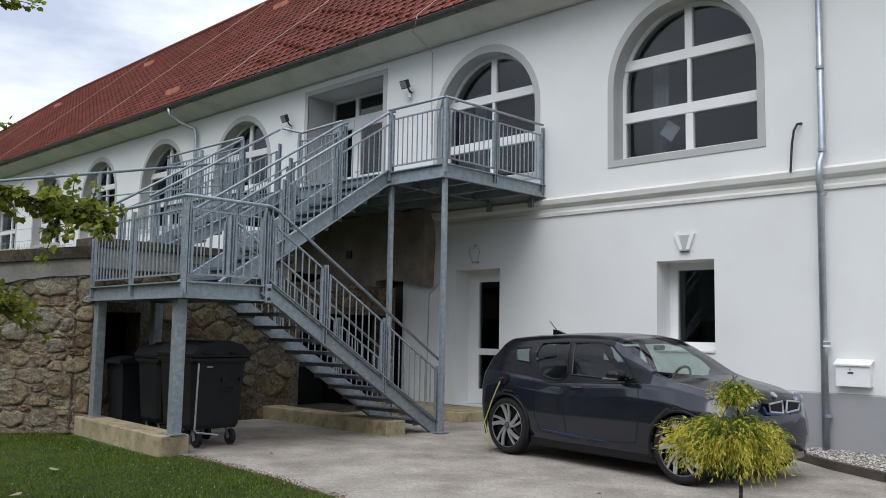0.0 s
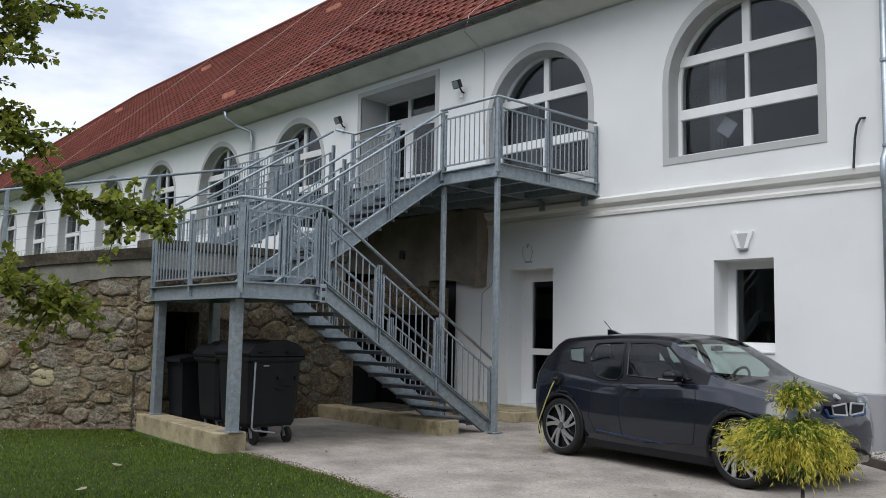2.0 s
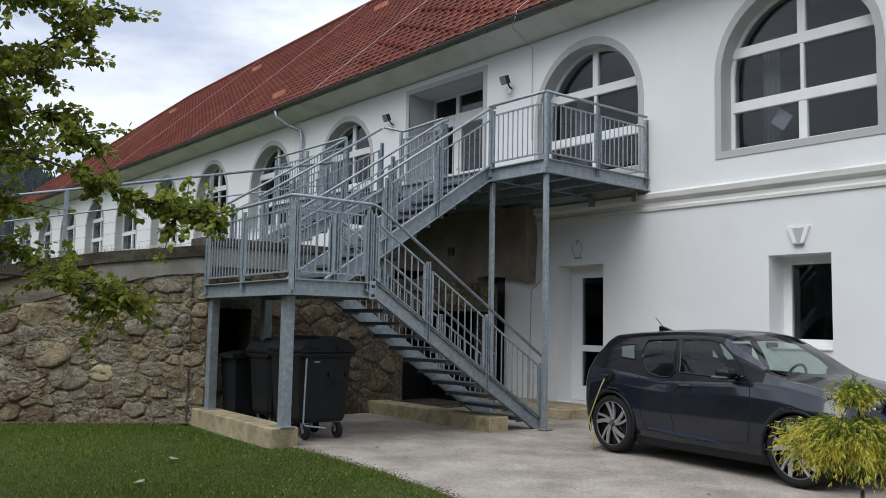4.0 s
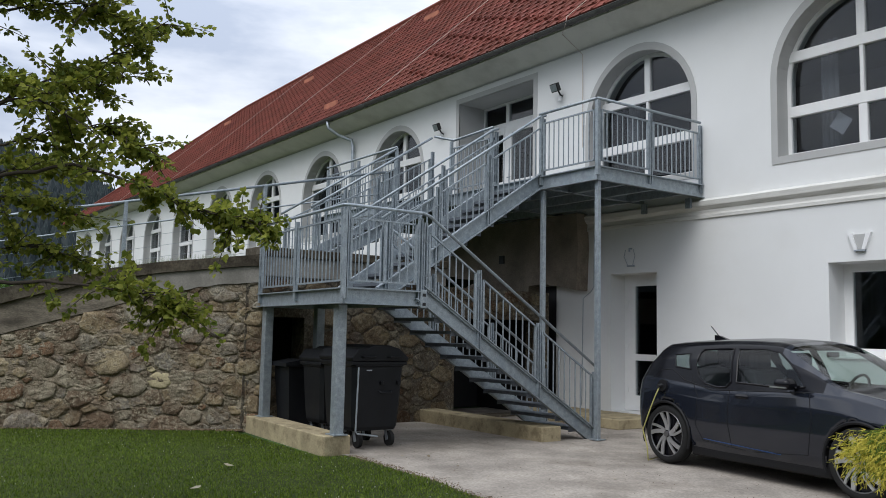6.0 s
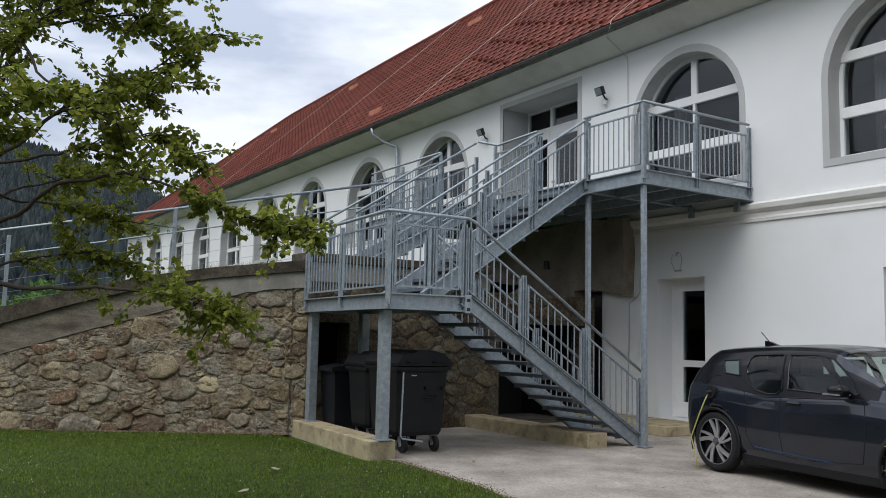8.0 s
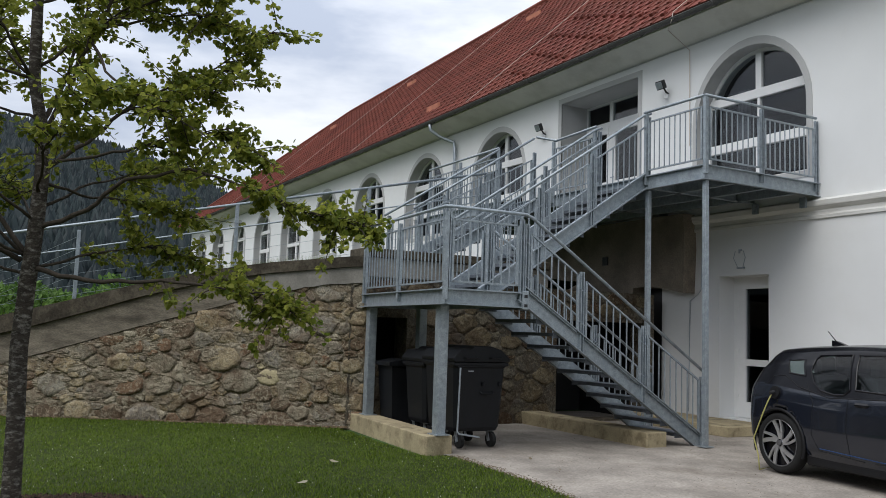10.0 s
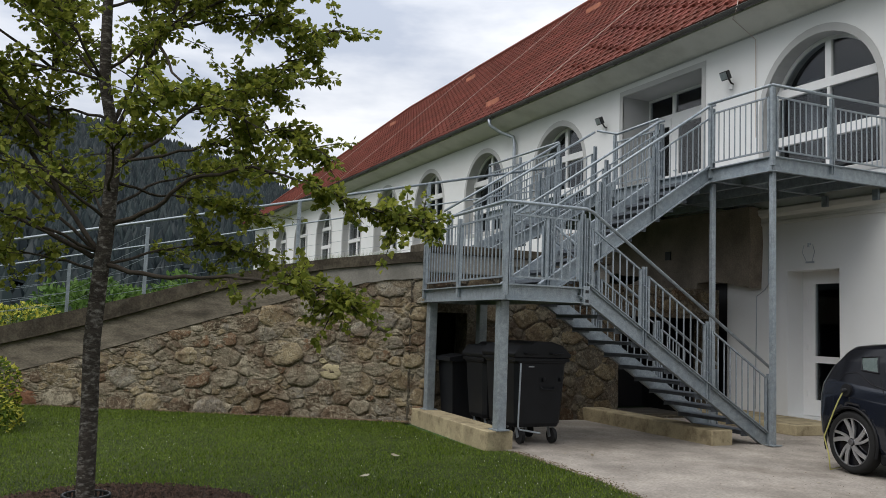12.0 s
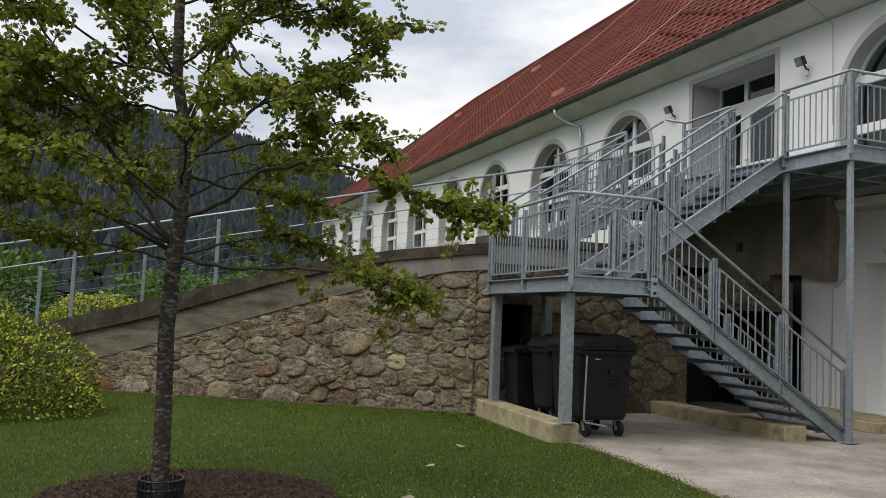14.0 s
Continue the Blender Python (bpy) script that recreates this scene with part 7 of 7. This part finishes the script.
for k in range(22000):
    az = rng.uniform(60, 112)
    jj = rng.random() ** 0.7
    d = 260 + 340 * jj
    z = 600 * math.tan(radians(hill_height(az))) * jj ** 0.8 - 2
    x, y = -math.sin(radians(az)) * d, math.cos(radians(az)) * d
    h, r = rng.uniform(5, 11), rng.uniform(2.2, 4.2)
    b = len(verts)
    a0 = rng.uniform(0, 6)
    verts.extend([(x + r * math.cos(a0 + 1.2566 * m) * rng.uniform(0.7, 1.2), y + r * math.sin(a0 + 1.2566 * m), z + rng.uniform(0, 2)) for m in range(5)] + [(x, y, z + h)])
    faces.extend([(b + m, b + (m + 1) % 5, b + 5) for m in range(5)])
tagged(new("far_conifers", raw_mesh("far_conifers", verts, faces, forest)), "dense dark conifers covering the far hill", "forest", "", "stuff")

# ---------------------------------------------------------------- rubble stones, built last
STRETCH = 1.45


def clip_cell(poly, nx, ny, c):
    """Keeps the part of a polygon where nx * x + ny * y <= c."""
    out = []
    for (xa, ya), (xb, yb) in zip(poly, poly[1:] + poly[:1]):
        da, db = nx * xa + ny * ya - c, nx * xb + ny * yb - c
        if da <= 0:
            out.append((xa, ya))
        if (da < 0 < db) or (db < 0 < da):
            k = da / (da - db)
            out.append((xa + (xb - xa) * k, ya + (yb - ya) * k))
    return out


def rubble_cells(length, top_at, z_top, seed):
    """Fitted rubble: outlines (s, z) of stones of mixed size that share narrow joints."""
    rng = random.Random(seed)
    got = np.zeros((0, 3))
    for r, n in ((0.20, 60), (0.155, 220), (0.115, 900), (0.08, 2500), (0.055, 3500)):
        for _ in range(n):
            u, v, q = rng.uniform(0, length / STRETCH), rng.uniform(0.0, z_top), r * rng.uniform(0.85, 1.15)
            if v > top_at(u * STRETCH) - 0.3 * q:
                continue
            if len(got) and np.any(np.hypot(got[:, 0] - u, got[:, 1] - v) < 0.80 * (got[:, 2] + q)):
                continue
            got = np.vstack([got, (u, v, q)])
    cells = []
    for i, (u, v, q) in enumerate(got):
        poly = [(u - 2.3 * q, v - 1.9 * q), (u + 2.3 * q, v - 1.9 * q), (u + 2.3 * q, v + 1.9 * q), (u - 2.3 * q, v + 1.9 * q)]
        d = np.hypot(got[:, 0] - u, got[:, 1] - v)
        for k in np.where((d > 0) & (d < 0.9))[0]:
            nx, ny = (got[k, 0] - u) / d[k], (got[k, 1] - v) / d[k]
            t = (d[k] ** 2 + q * q - got[k, 2] ** 2) / (2 * d[k])
            poly = clip_cell(poly, nx, ny, nx * u + ny * v + t)
            if len(poly) < 3:
                break
        if len(poly) >= 3:
            poly = clip_cell(poly, 0, 1, top_at(u * STRETCH) - 0.005)
            poly = clip_cell(poly, 0, -1, 0.03)
            poly = clip_cell(clip_cell(poly, -1, 0, 0.0), 1, 0, length / STRETCH)
        if len(poly) >= 3:
            cells.append((u * STRETCH, v, q, [(a * STRETCH, b) for a, b in poly]))
    return cells


def stone_body(cell, rng, relief=1.0):
    """Vertices (along, out, up) about the stone's middle and faces of one rough, worn stone."""
    s, z, q, poly = cell
    pts = poly
    cut = []
    for a, b in zip(pts, pts[1:] + pts[:1]):
        e = rng.uniform(0.07, 0.22)
        cut += [(a[0] + (b[0] - a[0]) * k, a[1] + (b[1] - a[1]) * k) for k in (e, 0.5, 1 - e)]
    pts = cut
    cx, cz = sum(p[0] for p in pts) / len(pts), sum(p[1] for p in pts) / len(pts)
    n = len(pts)
    h = relief * rng.uniform(0.004, 0.030) * (0.6 + 2.4 * q)
    tilt_s, tilt_z = rng.uniform(-0.13, 0.13), rng.uniform(-0.20, 0.08)
    verts, faces = [], []
    gap = 1 - min(0.09, 0.005 / q) - rng.uniform(0.0, 0.05)
    for scale, out in ((gap, -0.030), (gap * 0.95, 0.5 * h + 0.002), (gap * 0.74, h + 0.003), (gap * 0.40, h * 1.1 + 0.003)):
        for x, y in pts:
            w = Vector((x * 9, y * 9, 3.7))
            k = scale * (1 + 0.13 * noise.noise(w) + 0.10 * noise.noise(w * 3)) if scale > 0.5 else scale
            dx, dz = (x - cx) * k, (y - cz) * k
            o = out + (relief * (0.020 * noise.noise(Vector((x * 11, y * 15, scale * 2))) + 0.012 * noise.noise(Vector((x * 30, y * 40, scale * 4)))) + tilt_s * dx + tilt_z * dz if out > 0 else 0)
            verts.append((dx, o, dz))
    verts.append((0, h * 1.1, 0))
    for r in range(3):
        for k in range(n):
            m = (k + 1) % n
            faces.append((r * n + k, r * n + m, (r + 1) * n + m, (r + 1) * n + k))
    for k in range(n):
        faces.append((3 * n + k, 3 * n + (k + 1) % n, 4 * n))
    return (cx, cz), verts, faces


rng = random.Random(9)
cells = rubble_cells(9.4, lambda s: band_low(s + WALL_S0), 2.3, 12)
cells.sort(key=lambda c: -c[2] if c[0] < 7.5 else 1.0)
rest_v, rest_f = [], []
for k, cell in enumerate(cells):
    (cx, cz), verts, faces = stone_body(cell, rng)
    own = k < 300
    mat = stone_mat
    if own and math.hypot(cx - 1.56, cz - 0.80) < 0.13:
        mat = pale_stone
    elif own and min(math.hypot(cx - 2.74, cz - 1.5), math.hypot(cx - 2.84, cz - 0.95), math.hypot(cx - 6.5, cz - 0.2)) < 0.12:
        mat = rust_stone
    base = len(rest_v)
    world_v = [wall_point(WALL_S0 + cx + dx, cz + dz, 0.012 + o) for dx, o, dz in verts]
    if own:
        c = Vector(wall_point(WALL_S0 + cx, cz, 0))
        ob = new("stone", raw_mesh("stone", [tuple(Vector(p) - c) for p in world_v], faces, mat, True))
        ob.parent = rw
        ob.location = c - ORIGIN[rw.name]
    else:
        rest_v.extend([tuple(Vector(p) - ORIGIN[rw.name]) for p in world_v])
        rest_f.extend([tuple(base + i for i in f) for f in faces])
rest = new("stones", raw_mesh("stones", rest_v, rest_f, stone_rest, True))
rest.parent = rw
tagged(rest, "rough grey-brown rubble stones", kind="stuff")
# stones of the wall under the stairs, coloured darker to hold its shade
vs2, fs2 = [], []
for cell in rubble_cells(6.2, lambda s: 2.35, 2.3, 31):
    y, z = 5.2 + cell[0], cell[1]
    if (5.25 < y < 6.33 and 0.87 < z < 1.87) or (9.0 < y and z < 1.95):
        continue
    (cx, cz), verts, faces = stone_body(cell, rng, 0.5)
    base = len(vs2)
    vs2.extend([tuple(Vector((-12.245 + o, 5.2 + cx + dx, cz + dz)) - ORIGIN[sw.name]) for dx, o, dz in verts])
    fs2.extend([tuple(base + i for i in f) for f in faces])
o = new("stones", raw_mesh("stones", vs2, fs2, shaded_stone, True))
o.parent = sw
tagged(o, "rubble stones with the stairs' shade put into their colour", kind="stuff")

# ---------------------------------------------------------------- roof tiles
TILE_W, ROWS = 0.31, 26
tile_bm = bmesh.new()
# flat pan with a raised interlocking rib at one side and a thick lower edge
prism(tile_bm, [(0.0, 0.0), (0.235, 0.0), (0.242, 0.020), (0.288, 0.024), (0.30, 0.0), (0.30, -0.018), (0.0, -0.018)], "y", 0.0, 1.0)
tile_v = [tuple(v.co) for v in tile_bm.verts]
tile_f = [tuple(v.index for v in f.verts) for f in tile_bm.faces]
tile_bm.verts.index_update()
tile_f = [tuple(v.index for v in f.verts) for f in tile_bm.faces]
tile_me = mesh_of(tile_bm, roof_piece, "roof_tile")
rv, rf = [], []
rng = random.Random(4)
o = ORIGIN[roof.name]
placed = 0
for row in range(ROWS):
    k0, k1 = row / ROWS, (row + 1.12) / ROWS
    xa = hip_x(k0) + 0.1
    n = int((X1 - xa) / TILE_W)
    for i in range(n):
        x = X1 - (i + 1 + 0.5 * (row % 2)) * TILE_W
        if x < xa or x > 1.0:
            continue
        a = roof_point(x, k0, 0.02 + rng.uniform(0, 0.012))
        b = roof_point(x, min(1.0, k1), 0.0)
        up = b - a
        side = Vector((1, 0, 0))
        nrm = side.cross(up).normalized()
        m = Matrix(((side.x, up.x, nrm.x, a.x), (side.y, up.y, nrm.y, a.y), (side.z, up.z, nrm.z, a.z), (0, 0, 0, 1)))
        if row < 12 and -18.5 < x < -10.0 and placed < 300:
            ob = new("roof_tile", tile_me)
            ob.parent = roof
            ob.matrix_basis = Matrix.Translation(-o) @ m
            placed += 1
        else:
            base = len(rv)
            rv.extend([tuple(m @ Vector(v) - o) for v in tile_v])
            rf.extend([tuple(base + q for q in f) for f in tile_f])
ob = new("roof_tiles", raw_mesh("roof_tiles", rv, rf, roof_red))
ob.parent = roof
tagged(ob, "weathered red interlocking roof tiles", kind="stuff")
